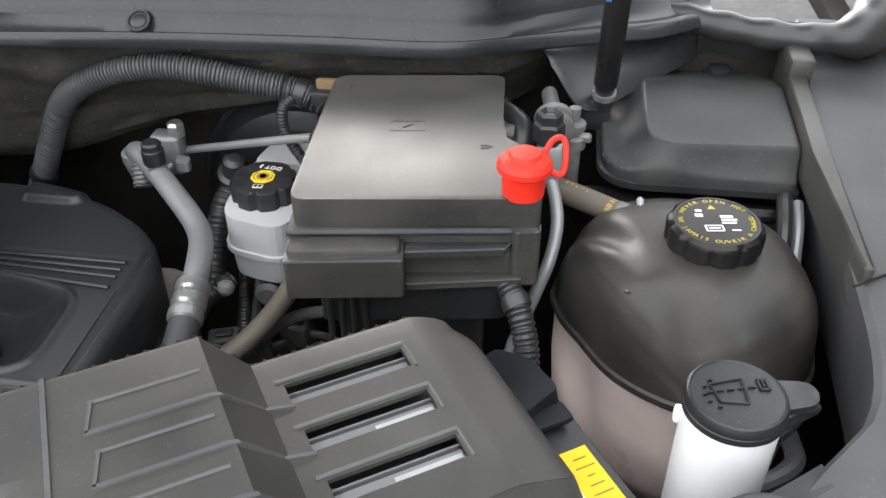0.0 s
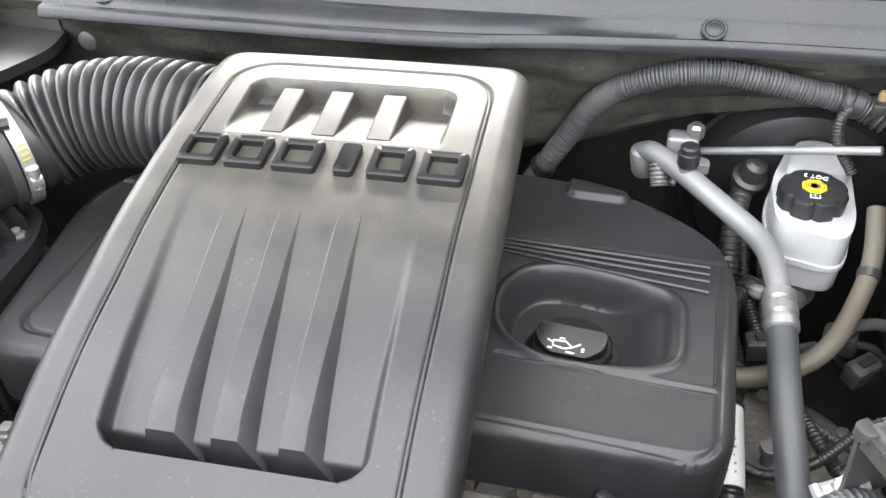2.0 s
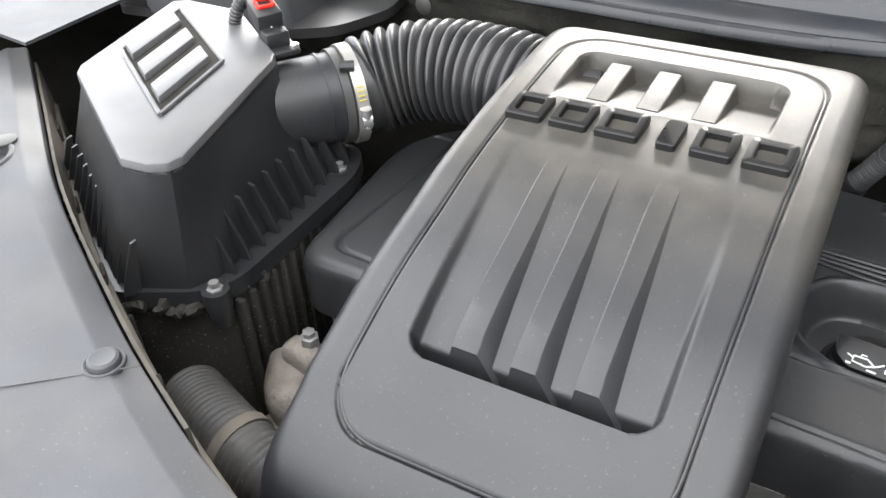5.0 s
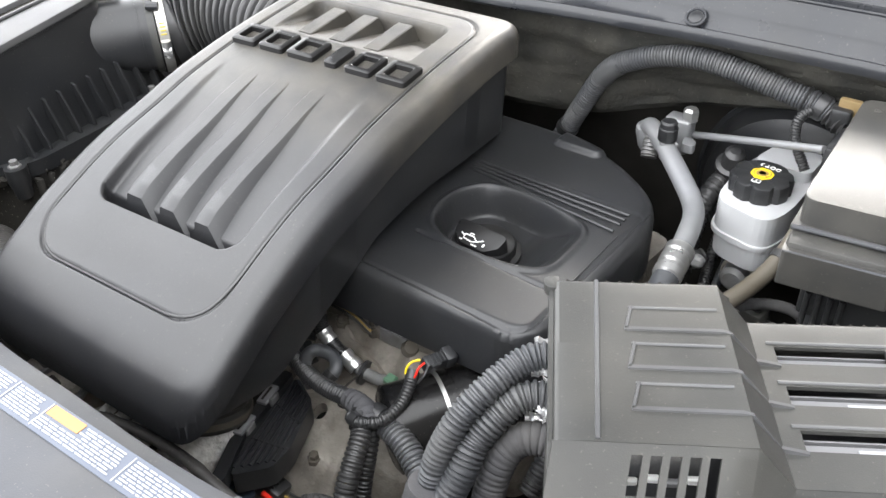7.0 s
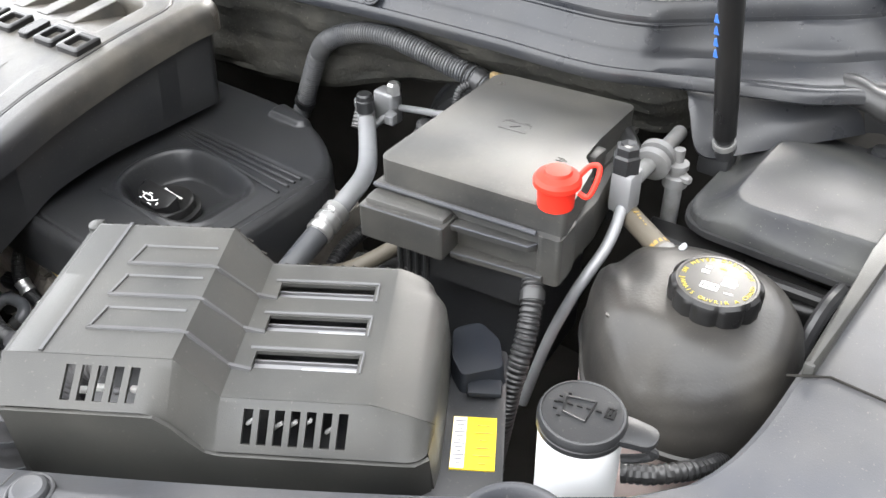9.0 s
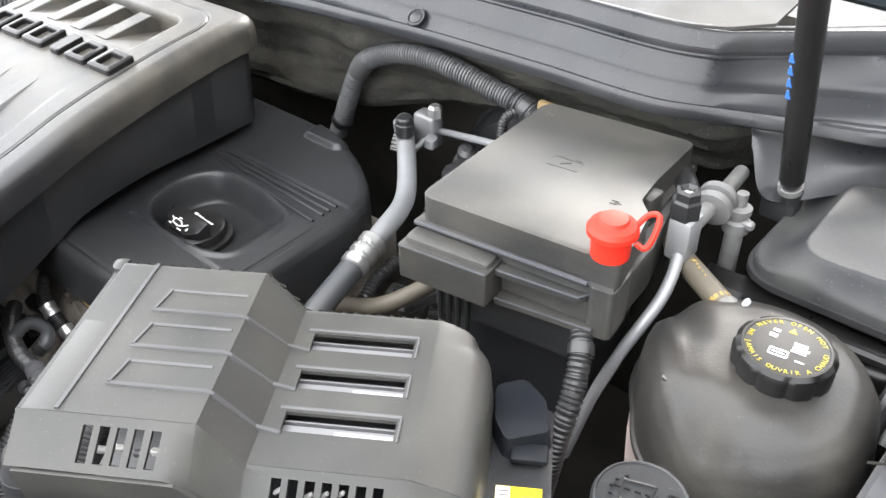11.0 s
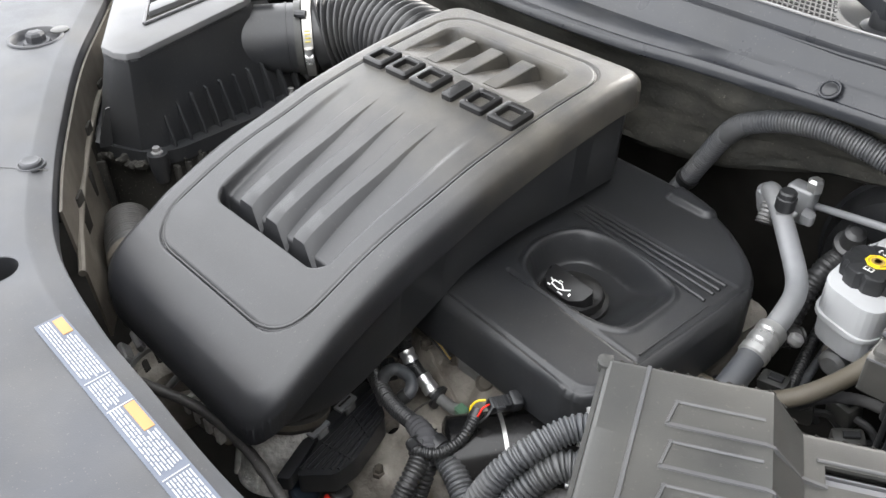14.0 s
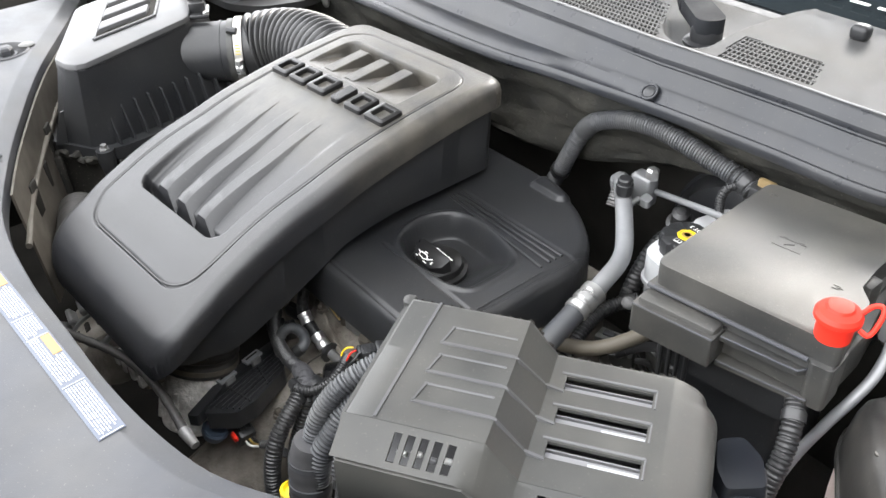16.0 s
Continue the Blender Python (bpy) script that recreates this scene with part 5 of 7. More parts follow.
part("port_cap", lathe([(0.0095, 0.882), (0.0105, 0.884), (0.0105, 0.897), (0.0092, 0.898), (0.0092, 0.9035), (0.0075, 0.9055), (0, 0.9055)], 20, pose(0.281, 0.242, 0.001), lambda a, r, z: 1 + (0.04 if math.cos(10 * a) > 0 else 0)), PLASTIC, ac, "black service port cap")
part("ferrule", tube([(0.3695, 0.098, 0.856), (0.3715, 0.078, 0.851), (0.373, 0.062, 0.846)], lambda s, r: 0.0125 + (0.0022 if (r * 1000) % 14 < 9 else 0), 20, 0.002), STEEL, ac, "crimped steel ferrule")
part("rubber_hose", tube([(0.373, 0.064, 0.8465), (0.379, 0.0, 0.826), (0.388, -0.06, 0.8), (0.4, -0.12, 0.76), (0.4, -0.2, 0.7)], 0.0128, 18), GREY_RUBBER, ac, "grey rubber hose")
part("fitting_block", block(0.274, 0.29, 0.868, 0.032, 0.022, 0.044, 0.005, 3, pose(0, 0, 0)), ALUMINIUM, ac)
part("fitting_ear", prism(rounded([(0.286, 0.281), (0.302, 0.276), (0.304, 0.262), (0.29, 0.262)], 0.005), 0.862, 0.872, 0.002, 2), ALUMINIUM, ac)
part("stub", tube([(0.253, 0.266, 0.866), (0.255, 0.259, 0.857), (0.257, 0.252, 0.848)], 0.0095, 16, 0.002, rings=0.0045, depth=0.0015), DULL, ac)
part("fitting_nut", lathe([(0.009, 0.888), (0.009, 0.9), (0.006, 0.903), (0, 0.903)], 6, pose(0.285, 0.29, 0)), STEEL, ac)
thin = thing("thin_metal_pipe", (0.37, 0.26, 0.88), "thin bright aluminium pipe", "metal pipe")
part("pipe", tube([(0.268, 0.262, 0.845), (0.276, 0.28, 0.857), (0.284, 0.294, 0.866), (0.297, 0.292, 0.871), (0.33, 0.279, 0.884), (0.39, 0.254, 0.908), (0.446, 0.23, 0.93)], 0.0042, 12, 0.003), ALUMINIUM, thin)
suction = thing("coolant_hose", (0.42, 0.03, 0.8), "aged brown rubber coolant hose", "hose")
part("hose", tube([(0.33, 0.044, 0.798), (0.36, 0.05, 0.8), (0.395, 0.065, 0.806), (0.42, 0.087, 0.818), (0.44, 0.128, 0.833), (0.451, 0.165, 0.854), (0.453, 0.21, 0.88)], 0.0089, 16), BROWN_RUBBER, suction)
part("clip", tube([(0.448, 0.15, 0.845), (0.4495, 0.157, 0.849)], 0.0102, 16, 0.02, False), RUBBER, suction)
tag = thing("tagged_cable", (0.34, 0.0, 0.76), "black cable wrapped in a white printed tag", "cable")
part("cable", tube([(0.348, 0.07, 0.785), (0.342, 0.032, 0.776), (0.345, 0.0, 0.766), (0.348, -0.036, 0.755), (0.348, -0.075, 0.735), (0.344, -0.12, 0.69)], 0.0118, 14, rings=0.005, depth=0.0014), RUBBER, tag)
part("paper_tag", tube([(0.3425, 0.03, 0.7756), (0.345, 0.0, 0.7662), (0.3482, -0.038, 0.7545)], 0.0126, 18, 0.003), LABEL_WHITE, tag, "white printed paper tag")
for k in range(9):
    w = 0.008 if k % 3 else 0.005
    part("print_bar", block(0, 0, 0, w, 0.0021, 0.0008, 0, 1, pose(0.3425 + 0.0006 * k, 0.024 - 0.0068 * k, 0.7868 - 0.0022 * k, 18, 0, 0)), STRIP, tag)

# ---- conduits ----
def conduit(name_label, points, radius, mat=RUBBER, rings=0.0045, depth=0.0014, ties=(0.05, 0.93)):
    c = thing("wiring_conduit", points[0], name_label, "wiring conduit", "wiring conduits")
    part("sleeve", tube(points, radius, 14, rings=rings, depth=depth), mat, c)
    for s in ties:
        way = spline(points, 0.003)
        k = min(len(way) - 4, int(s * len(way)))
        part("tape", tube([way[k], way[k + 3]], radius * 1.14, 14, 0.02, False), RUBBER, c)
    return c


arch = conduit("black corrugated wiring conduit arched over the bulkhead", [(0.118, 0.286, 0.812), (0.134, 0.283, 0.84), (0.151, 0.278, 0.871), (0.185, 0.272, 0.929), (0.221, 0.268, 0.954), (0.26, 0.268, 0.968), (0.298, 0.27, 0.972), (0.336, 0.272, 0.968), (0.379, 0.275, 0.959), (0.414, 0.277, 0.952), (0.442, 0.277, 0.942)], 0.0124, GREY_RUBBER, 0.0036, 0.0017)
part("tape", tube([(0.18, 0.2727, 0.92), (0.19, 0.271, 0.933), (0.202, 0.27, 0.943)], 0.0127, 14), GREY_RUBBER, arch)
part("taped_joint", tube([(0.405, 0.277, 0.954), (0.43, 0.277, 0.947), (0.452, 0.272, 0.938)], lambda s, r: 0.0125 + 0.002 * math.sin(r * 900), 14, 0.0015), RUBBER, arch)
part("branch", tube([(0.42, 0.27, 0.95), (0.41, 0.258, 0.942), (0.412, 0.25, 0.922), (0.43, 0.243, 0.895)], 0.0055, 12, rings=0.003, depth=0.0008), RUBBER, arch)
part("retainer", block(0.445, 0.268, 0.95, 0.02, 0.012, 0.016, 0.003, 2), PLASTIC, arch)
conduit("thick grey corrugated conduit beside the battery", [(0.432, -0.172, 0.9), (0.402, -0.165, 0.926), (0.376, -0.179, 0.929), (0.36, -0.217, 0.914), (0.352, -0.241, 0.894), (0.347, -0.256, 0.866), (0.346, -0.264, 0.83)], 0.0107, GREY_RUBBER, 0.004, 0.0018)
conduit("thick grey corrugated conduit beside the battery", [(0.43, -0.17, 0.89), (0.405, -0.183, 0.907), (0.382, -0.2, 0.909), (0.368, -0.23, 0.888), (0.367, -0.25, 0.868), (0.363, -0.263, 0.845), (0.358, -0.27, 0.8)], 0.0117, GREY_RUBBER, 0.0042, 0.0019)
conduit("thick grey corrugated conduit beside the battery", [(0.43, -0.196, 0.87), (0.405, -0.203, 0.884), (0.387, -0.214, 0.878), (0.381, -0.23, 0.855), (0.384, -0.25, 0.81), (0.386, -0.262, 0.74)], 0.0125, TAPE, 0.0048, 0.001)
trunk = thing("taped_wiring_trunk", (0.35, -0.27, 0.7), "wiring trunk wrapped in grey cloth tape", "wiring")
part("wrap", tube([(0.349, -0.263, 0.853), (0.348, -0.268, 0.83), (0.352, -0.275, 0.79), (0.358, -0.283, 0.74), (0.36, -0.29, 0.68)], lambda q, r: 0.0175 + 0.003 * ease(r / 0.02) + 0.0009 * math.sin(r * 330) * math.sin(r * 97 + 1), 22), TAPE, trunk)
for k in range(4):
    part("tape_turn", tube([(0.3485 + 0.003 * k, -0.2675 - 0.005 * k, 0.832 - 0.026 * k), (0.349 + 0.003 * k, -0.2685 - 0.005 * k, 0.8275 - 0.026 * k)], 0.0213, 22, 0.02, False), GREY_RUBBER, trunk)
wrap = thing("foil_wrap", (0.405, -0.17, 0.9), "crumpled silver foil wrapped round the cables", "foil wrap")
for cx, cy, cz, w, h, a, seed in ((0.387, -0.166, 0.928, 0.032, 0.03, 20, 1), (0.398, -0.19, 0.912, 0.034, 0.026, -15, 5), (0.4, -0.2, 0.892, 0.03, 0.02, 10, 9)):
    def crumple(u, v):
        q = Vector((u * 5 + seed, v * 5, seed))
        return pose(cx, cy, cz, 25, -20, a) @ Vector(((u - 0.5) * w, (v - 0.5) * h, 0.006 * noise.noise(q) + 0.004 * noise.noise(q * 2.3) - 0.02 * (u - 0.5) ** 2 * 4 * w))
    part("foil", thick(sheet(14, 12, crumple), 0.0008), FOIL, wrap, "", 10)
conduit("dusty corrugated conduit over the engine", [(0.06, -0.15, 0.765), (0.083, -0.166, 0.766), (0.121, -0.181, 0.771), (0.158, -0.189, 0.777), (0.197, -0.193, 0.787), (0.222, -0.199, 0.79)], 0.0085, RUBBER, 0.0036, 0.001, (0.93,))
conduit("small hooked grey hose over the engine", [(0.137, -0.187, 0.765), (0.121, -0.18, 0.772), (0.111, -0.167, 0.774), (0.113, -0.155, 0.774), (0.129, -0.15, 0.771), (0.14, -0.157, 0.766), (0.137, -0.168, 0.758)], 0.0068, GREY_RUBBER, 0.009, 0.0003)
conduit("thin corrugated loop to the injector connector", [(0.213, -0.212, 0.793), (0.225, -0.214, 0.795), (0.241, -0.204, 0.797), (0.246, -0.184, 0.801), (0.244, -0.168, 0.808), (0.238, -0.153, 0.815)], 0.0056, RUBBER, 0.0032, 0.0009)
conduit("black corrugated conduit running down the engine", [(0.214, -0.2, 0.789), (0.23, -0.217, 0.785), (0.238, -0.237, 0.775), (0.245, -0.258, 0.755), (0.252, -0.272, 0.72), (0.262, -0.278, 0.66)], 0.0098, RUBBER, 0.0042, 0.0013)
conduit("black corrugated conduit running down the engine", [(0.221, -0.197, 0.782), (0.231, -0.208, 0.77), (0.236, -0.222, 0.75), (0.24, -0.236, 0.72), (0.243, -0.245, 0.67)], 0.0085, RUBBER, 0.0042, 0.0012)
conduit("dusty corrugated conduit over the engine", [(0.215, -0.195, 0.785), (0.242, -0.194, 0.782), (0.275, -0.203, 0.775), (0.31, -0.222, 0.765), (0.34, -0.25, 0.755)], 0.0122, GREY_RUBBER, 0.0046, 0.0014)
wrap = thing("harness_wrap", (0.213, -0.197, 0.78), "grey cloth tape wound round a wiring junction", "wiring")
part("tape", tube([(0.192, -0.192, 0.786), (0.204, -0.194, 0.788), (0.218, -0.198, 0.79), (0.231, -0.207, 0.787)], lambda q, r: 0.0094 + 0.0016 * math.sin(math.pi * q) + 0.0006 * math.sin(r * 900), 18, 0.002), TAPE, wrap)
conduit("black corrugated conduit beside the fuse box", [(0.632, 0.066, 0.91), (0.642, 0.05, 0.9), (0.65, 0.03, 0.88), (0.652, 0.012, 0.85), (0.65, 0.0, 0.8), (0.645, -0.008, 0.74)], 0.0095, RUBBER, 0.0045, 0.0012)
conduit("thin black cable below the fuse box", [(0.43, -0.02, 0.775), (0.46, 0.0, 0.79), (0.5, 0.03, 0.8), (0.53, 0.06, 0.81)], 0.0065, RUBBER, 0.004, 0.0005)

conduit("grey taped cable below the brake reservoir", [(0.41, 0.096, 0.79), (0.424, 0.109, 0.8), (0.436, 0.122, 0.803), (0.451, 0.134, 0.803), (0.472, 0.143, 0.8), (0.495, 0.15, 0.785)], 0.0058, TAPE, 0.006, 0.0003)
conduit("black ribbed hose behind the valve cover", [(0.362, 0.19, 0.79), (0.344, 0.165, 0.782), (0.341, 0.13, 0.776), (0.348, 0.095, 0.765), (0.352, 0.06, 0.74)], 0.0088, RUBBER, 0.0045, 0.0013)
lower = thing("lower_connectors", (0.42, 0.11, 0.74), "cluster of dusty black connectors low beside the reservoir", "connectors")
for x, y, z, a in ((0.408, 0.112, 0.772, 25), (0.44, 0.138, 0.778, -15), (0.46, 0.115, 0.765, 40), (0.372, 0.13, 0.762, 10)):
    part("shell", block(0, 0, 0, 0.03, 0.02, 0.026, 0.004, 2, pose(x, y, z, 8, -6, a)), GREY_PLASTIC, lower)
    part("latch", block(0.002, 0, 0.0145, 0.016, 0.008, 0.004, 0.001, 1, pose(x, y, z, 8, -6, a)), PLASTIC, lower)
    part("lead", tube([pose(x, y, z, 8, -6, a) @ Vector(p) for p in ((0.014, 0, 0), (0.03, 0.004, -0.006), (0.045, 0.002, -0.03))], 0.004, 8), RUBBER, lower)
part("pale_knob", lathe([(0.006, 0), (0.008, 0.003), (0.008, 0.009), (0.005, 0.012), (0, 0.0125)], 16, pose(0.362, 0.168, 0.79, -20, 10, 0)), RIM, lower, "pale round knob")

# ---- coolant tank ----
coolant_tank = thing("coolant_tank", (0.76, 0.06, 0.74), "coolant expansion tank with a smoked top and milky base", "coolant tank")
TC = Vector((0.766, 0.077))


TANK_PLAN = [(-225, 0.105), (-199, 0.103), (-184, 0.0925), (-162, 0.0785), (-132, 0.077), (-111, 0.079), (-95, 0.083), (-60, 0.089), (-26, 0.093), (12, 0.088), (34, 0.093), (60, 0.098), (90, 0.101), (116, 0.104), (135, 0.105), (161, 0.103), (176, 0.0925), (198, 0.0785), (228, 0.077)]


def tank_reach(a):
    """Plan radius by angle: a lobe at the hose, a waist before it, a flat front."""
    return smooth_along(TANK_PLAN, (math.degrees(a) + 180) % 360 - 180)


DOME = [(1.0, 0.872), (0.998, 0.879), (0.985, 0.892), (0.965, 0.907), (0.92, 0.9225), (0.84, 0.9345), (0.7, 0.9425), (0.5, 0.9465), (0.3, 0.9475), (0.0, 0.948)]
BASE = [(0.7, 0.742), (0.85, 0.75), (0.95, 0.775), (0.985, 0.82), (0.985, 0.868), (1.0, 0.8695)]


def tank_shell(rows, bulge):
    bm, loops, n = bmesh.new(), [], 96
    for k, z in rows:
        loop = []
        for i in range(n if k else 1):
            a = 2 * math.pi * i / n
            r = tank_reach(a) * k
            x, y = TC.x + r * math.cos(a), TC.y + r * math.sin(a)
            dz = 0.0
            if bulge:
                groove = math.exp(-((x - 0.765) * 0.9 + (y - 0.0) * 0.25) ** 2 / 0.00025) * ease((0.05 - y) / 0.04)
                side = math.exp(-((y - 0.1 + (x - 0.7) * 0.9)) ** 2 / 0.0003) * ease((0.735 - x) / 0.04)
                dz = -(0.016 * groove + 0.009 * side) * ease(k / 0.35) - 0.02 * ease((0.045 - y) / 0.055) * min(1.0, k * 1.4)
            loop.append(bm.verts.new((x, y, z + dz * min(1, max(0, (z - 0.872) / 0.04)))))
        loops.append(loop)
    for p, q in zip(loops, loops[1:]):
        for i in range(n):
            j = (i + 1) % n
            bm.faces.new((p[i], p[j], q[j], q[i]) if len(q) > 1 else (p[i], p[j], q[0]))
    if not bulge:
        bm.faces.new(loops[0][::-1])
    return bm


def dense(rows, k=3):
    out = []
    for (a, za), (b, zb) in zip(rows, rows[1:]):
        out += [(a + (b - a) * i / k, za + (zb - za) * i / k) for i in range(k)]
    return out + [rows[-1]]


part("upper_shell", tank_shell(dense(DOME), True), TANK, coolant_tank, "smoked black upper half", sharp=60)
part("lower_shell", tank_shell(BASE, False), LOWER_TANK, coolant_tank, "milky lower half with pink coolant", sharp=60)
seam = bmesh.new()
loops = [[seam.verts.new((TC.x + tank_reach(a) * k * math.cos(a), TC.y + tank_reach(a) * k * math.sin(a), z)) for a in (2 * math.pi * i / 96 for i in range(96))] for k, z in ((0.99, 0.867), (1.03, 0.868), (1.035, 0.8705), (1.03, 0.8735), (0.99, 0.875))]
for p, q in zip(loops, loops[1:]):
    for i in range(96):
        seam.faces.new((p[i], p[(i + 1) % 96], q[(i + 1) % 96], q[i]))
part("seam", seam, TANK, coolant_tank, "welded seam flange")
CC = pose(0.776, 0.089, -0.001, 0, 0, 8) @ Matrix.Diagonal((0.91, 0.91, 1, 1))
part("neck", lathe([(0.031, 0.925), (0.031, 0.94), (0.034, 0.942), (0.034, 0.946), (0.028, 0.947)], 32, CC), TANK, coolant_tank)
ccap = part("cap", lathe([(0.034, 0.9385), (0.0375, 0.941), (0.038, 0.96), (0.0365, 0.9635), (0.033, 0.9655), (0.031, 0.9655), (0.0305, 0.965), (0.0, 0.965)], 80, CC, lobed(10, 0.07, 0.0335)), LETTER, coolant_tank, "black lobed pressure cap with yellow warning print")


def ring_words(text, radius, size, start, span, parent, mat, inward):
    """Lettering bent round the cap."""
    n = len(text)
    for i, ch in enumerate(text):
        if ch == " ":
            continue
        a = start + span * (i / (n - 1))
        turn = math.degrees(a) - 90 if inward else math.degrees(a) + 90
        words(ch, size, CC @ pose(radius * math.cos(a), radius * math.sin(a), 0.9652, 0, 0, turn), parent, mat, 0.0002)


ring_words("NEVER OPEN HOT", 0.0278, 0.0054, radians(150), radians(-120), ccap, YELLOW_PRINT, True)
ring_words("NE JAMAIS OUVRIR A CHAUD", 0.0278, 0.0054, radians(172), radians(196), ccap, YELLOW_PRINT, False)
for x, y, w, h in ((-0.004, -0.006, 0.013, 0.0012), (-0.004, -0.013, 0.013, 0.0012), (-0.0105, -0.0095, 0.0012, 0.0075), (0.0025, -0.0095, 0.0012, 0.0075), (-0.004, -0.0095, 0.009, 0.0012), (-0.012, 0.008, 0.006, 0.004), (-0.011, 0.0145, 0.005, 0.0026), (0.009, 0.006, 0.01, 0.003), (0.01, 0.0015, 0.012, 0.0024), (0.009, -0.0025, 0.011, 0.002), (0.012, -0.0125, 0.007, 0.0012)):
    part("print_mark", block(x, y, 0.9652, w, h, 0.0004, 0, 1, CC), PAINT_WHITE, ccap)
part("print_mark", lathe([(0.0036, 0.965), (0.0036, 0.9654), (0, 0.9654)], 3, CC @ pose(0.0, 0.0185, 0, 0, 0, 90)), YELLOW_PRINT, ccap)
for x, y in ((0.717, 0.04), (0.705, 0.085)):
    part("mould_mark", lathe([(0.0035, -0.001), (0.0035, 0.0006), (0.002, 0.001), (0, 0.001)], 14, pose(x, y, 0.934 if y > 0 else 0.912, -12)), TANK, coolant_tank)
part("spout", tube([(0.726, 0.132, 0.928), (0.738, 0.12, 0.932), (0.75, 0.11, 0.928)], 0.0085, 14), TANK, coolant_tank)

hose = thing("overflow_hose", (0.69, 0.15, 0.92), "aged rubber overflow hose with a pale clamp", "hose")
part("hose", tube([(0.632, 0.2, 0.93), (0.655, 0.178, 0.93), (0.69, 0.153, 0.932), (0.73, 0.129, 0.93)], 0.0098, 14), BROWN_RUBBER, hose)
part("clamp", tube([(0.712, 0.1395, 0.931), (0.722, 0.134, 0.9305)], 0.0108, 14, 0.02, False), DULL, hose, "pale hose clamp")
part("clamp_ear", block(0.728, 0.139, 0.941, 0.005, 0.01, 0.011, 0.002, 1, pose(0, 0, 0)), PRINT, hose)
part("yellow_band", tube([(0.7055, 0.1434, 0.9312), (0.709, 0.1412, 0.931)], 0.0101, 14, 0.02, False), OCHRE, hose, "yellow printed band")

for k in range(5):
    part("print_mark", block(0, 0, 0, 0.0022, 0.006 - 0.002 * (k % 2), 0.0008, 0, 1, pose(0.672 + 0.0042 * k, 0.1655 - 0.0027 * k, 0.9408, -14, 6, -33)), OCHRE, hose)

# ---- washer filler ----
washer = thing("washer_filler", (0.757, -0.077, 0.72), "white washer filler neck with a black cap", "washer filler")
WF = pose(0.765, -0.087, 0.01) @ Matrix.Diagonal((0.925, 0.925, 1, 1))
part("neck", lathe([(0.028, 0.72), (0.0287, 0.949)], 36, WF), WHITE, washer)
wcap = part("cap", lathe([(0.0285, 0.9485), (0.0302, 0.9492), (0.0302, 0.953), (0.0296, 0.9536), (0.0302, 0.9542), (0.0302, 0.957), (0.0288, 0.96), (0.0275, 0.9605), (0.0268, 0.9598), (0.0, 0.96)], 48, WF), PLASTIC, washer, "black snap cap with a windscreen symbol")
part("tab", prism(rounded([(0.022, -0.012), (0.05, -0.009), (0.052, 0.009), (0.022, 0.014)], 0.009), 0.951, 0.9555, 0.0015, 2, WF @ pose(0, 0, 0, 0, 0, 14), bottom=True), PLASTIC, wcap)
part("hinge_pin", block(-0.0295, 0.004, 0.937, 0.006, 0.006, 0.012, 0.002, 2, WF), WHITE, washer)
part("strap", tube([WF @ Vector(p) for p in ((0.029, 0.006, 0.93), (0.042, 0.012, 0.934), (0.05, 0.01, 0.945), (0.046, 0.006, 0.95))], 0.003, 8), PLASTIC, washer)
SY = WF @ pose(-0.002, 0.0, 0.9604, 0, 0, 12)
for a, b in (((-0.012, 0.008), (0.008, 0.011)), ((0.008, 0.011), (0.006, -0.009)), ((0.006, -0.009), (-0.01, -0.006)), ((-0.01, -0.006), (-0.012, 0.008))):
    part("symbol_line", tube([SY @ Vector((*a, 0.0002)), SY @ Vector((*b, 0.0002))], 0.0007, 6, 0.05, False), LETTER, wcap)
for k in range(5):
    part("symbol_line", block(-0.014 + 0.0065 * k, 0.0015 + 0.0005 * k, 0.0003, 0.004, 0.0012, 0.001, 0, 1, SY), LETTER, wcap)
for k in range(5):
    a = radians(130 + 24 * k)
    part("symbol_line", block(0.018 * math.cos(a) + 0.001, 0.0145 * math.sin(a), 0.0003, 0.0024, 0.0012, 0.001, 0, 1, SY), LETTER, wcap)
for x, y, w, h in ((0.017, 0.005, 0.0014, 0.008), (0.022, 0.005, 0.0014, 0.008), (0.0195, 0.009, 0.0064, 0.0014), (0.0195, 0.001, 0.0064, 0.0014), (0.0195, 0.006, 0.0012, 0.006)):
    part("symbol_line", block(x, y, 0.0003, w, h, 0.001, 0, 1, SY), LETTER, wcap)

# ---- gas strut ----
strut = thing("gas_strut", (0.7, 0.277, 0.93), "black gas strut that holds the bonnet", "gas strut")
S0, S1 = Vector((0.7, 0.277, 0.96)), Vector((0.7, 0.085, 1.52))
part("tube", tube([S0.lerp(S1, 0.035), S1], 0.0105, 20, 0.6, False), LETTER, strut)
part("socket", tube([S0.lerp(S1, -0.012), S0.lerp(S1, 0.045)], 0.0088, 16, 0.1, False), PLASTIC, strut)
part("socket_clip", tube([S0.lerp(S1, 0.01), S0.lerp(S1, 0.02)], 0.0105, 16, 0.1, False), STEEL, strut)
part("ball_stud", lathe([(0.004, 0.93), (0.004, 0.95), (0.0065, 0.952), (0.0065, 0.96), (0, 0.965)], 16, pose(0.7, 0.279, 0)), STEEL, strut)
for k in range(4):
    p = S0.lerp(S1, 0.195 + 0.02 * k)
    part("sleeve_print", block(p.x - 0.007, p.y - 0.0075, p.z, 0.006, 0.002, 0.007, 0.0006, 1), BLUE, strut, "blue printed mark")
part("bracket", block(0.693, 0.285, 0.945, 0.03, 0.022, 0.03, 0.003, 2), PLASTIC, strut)

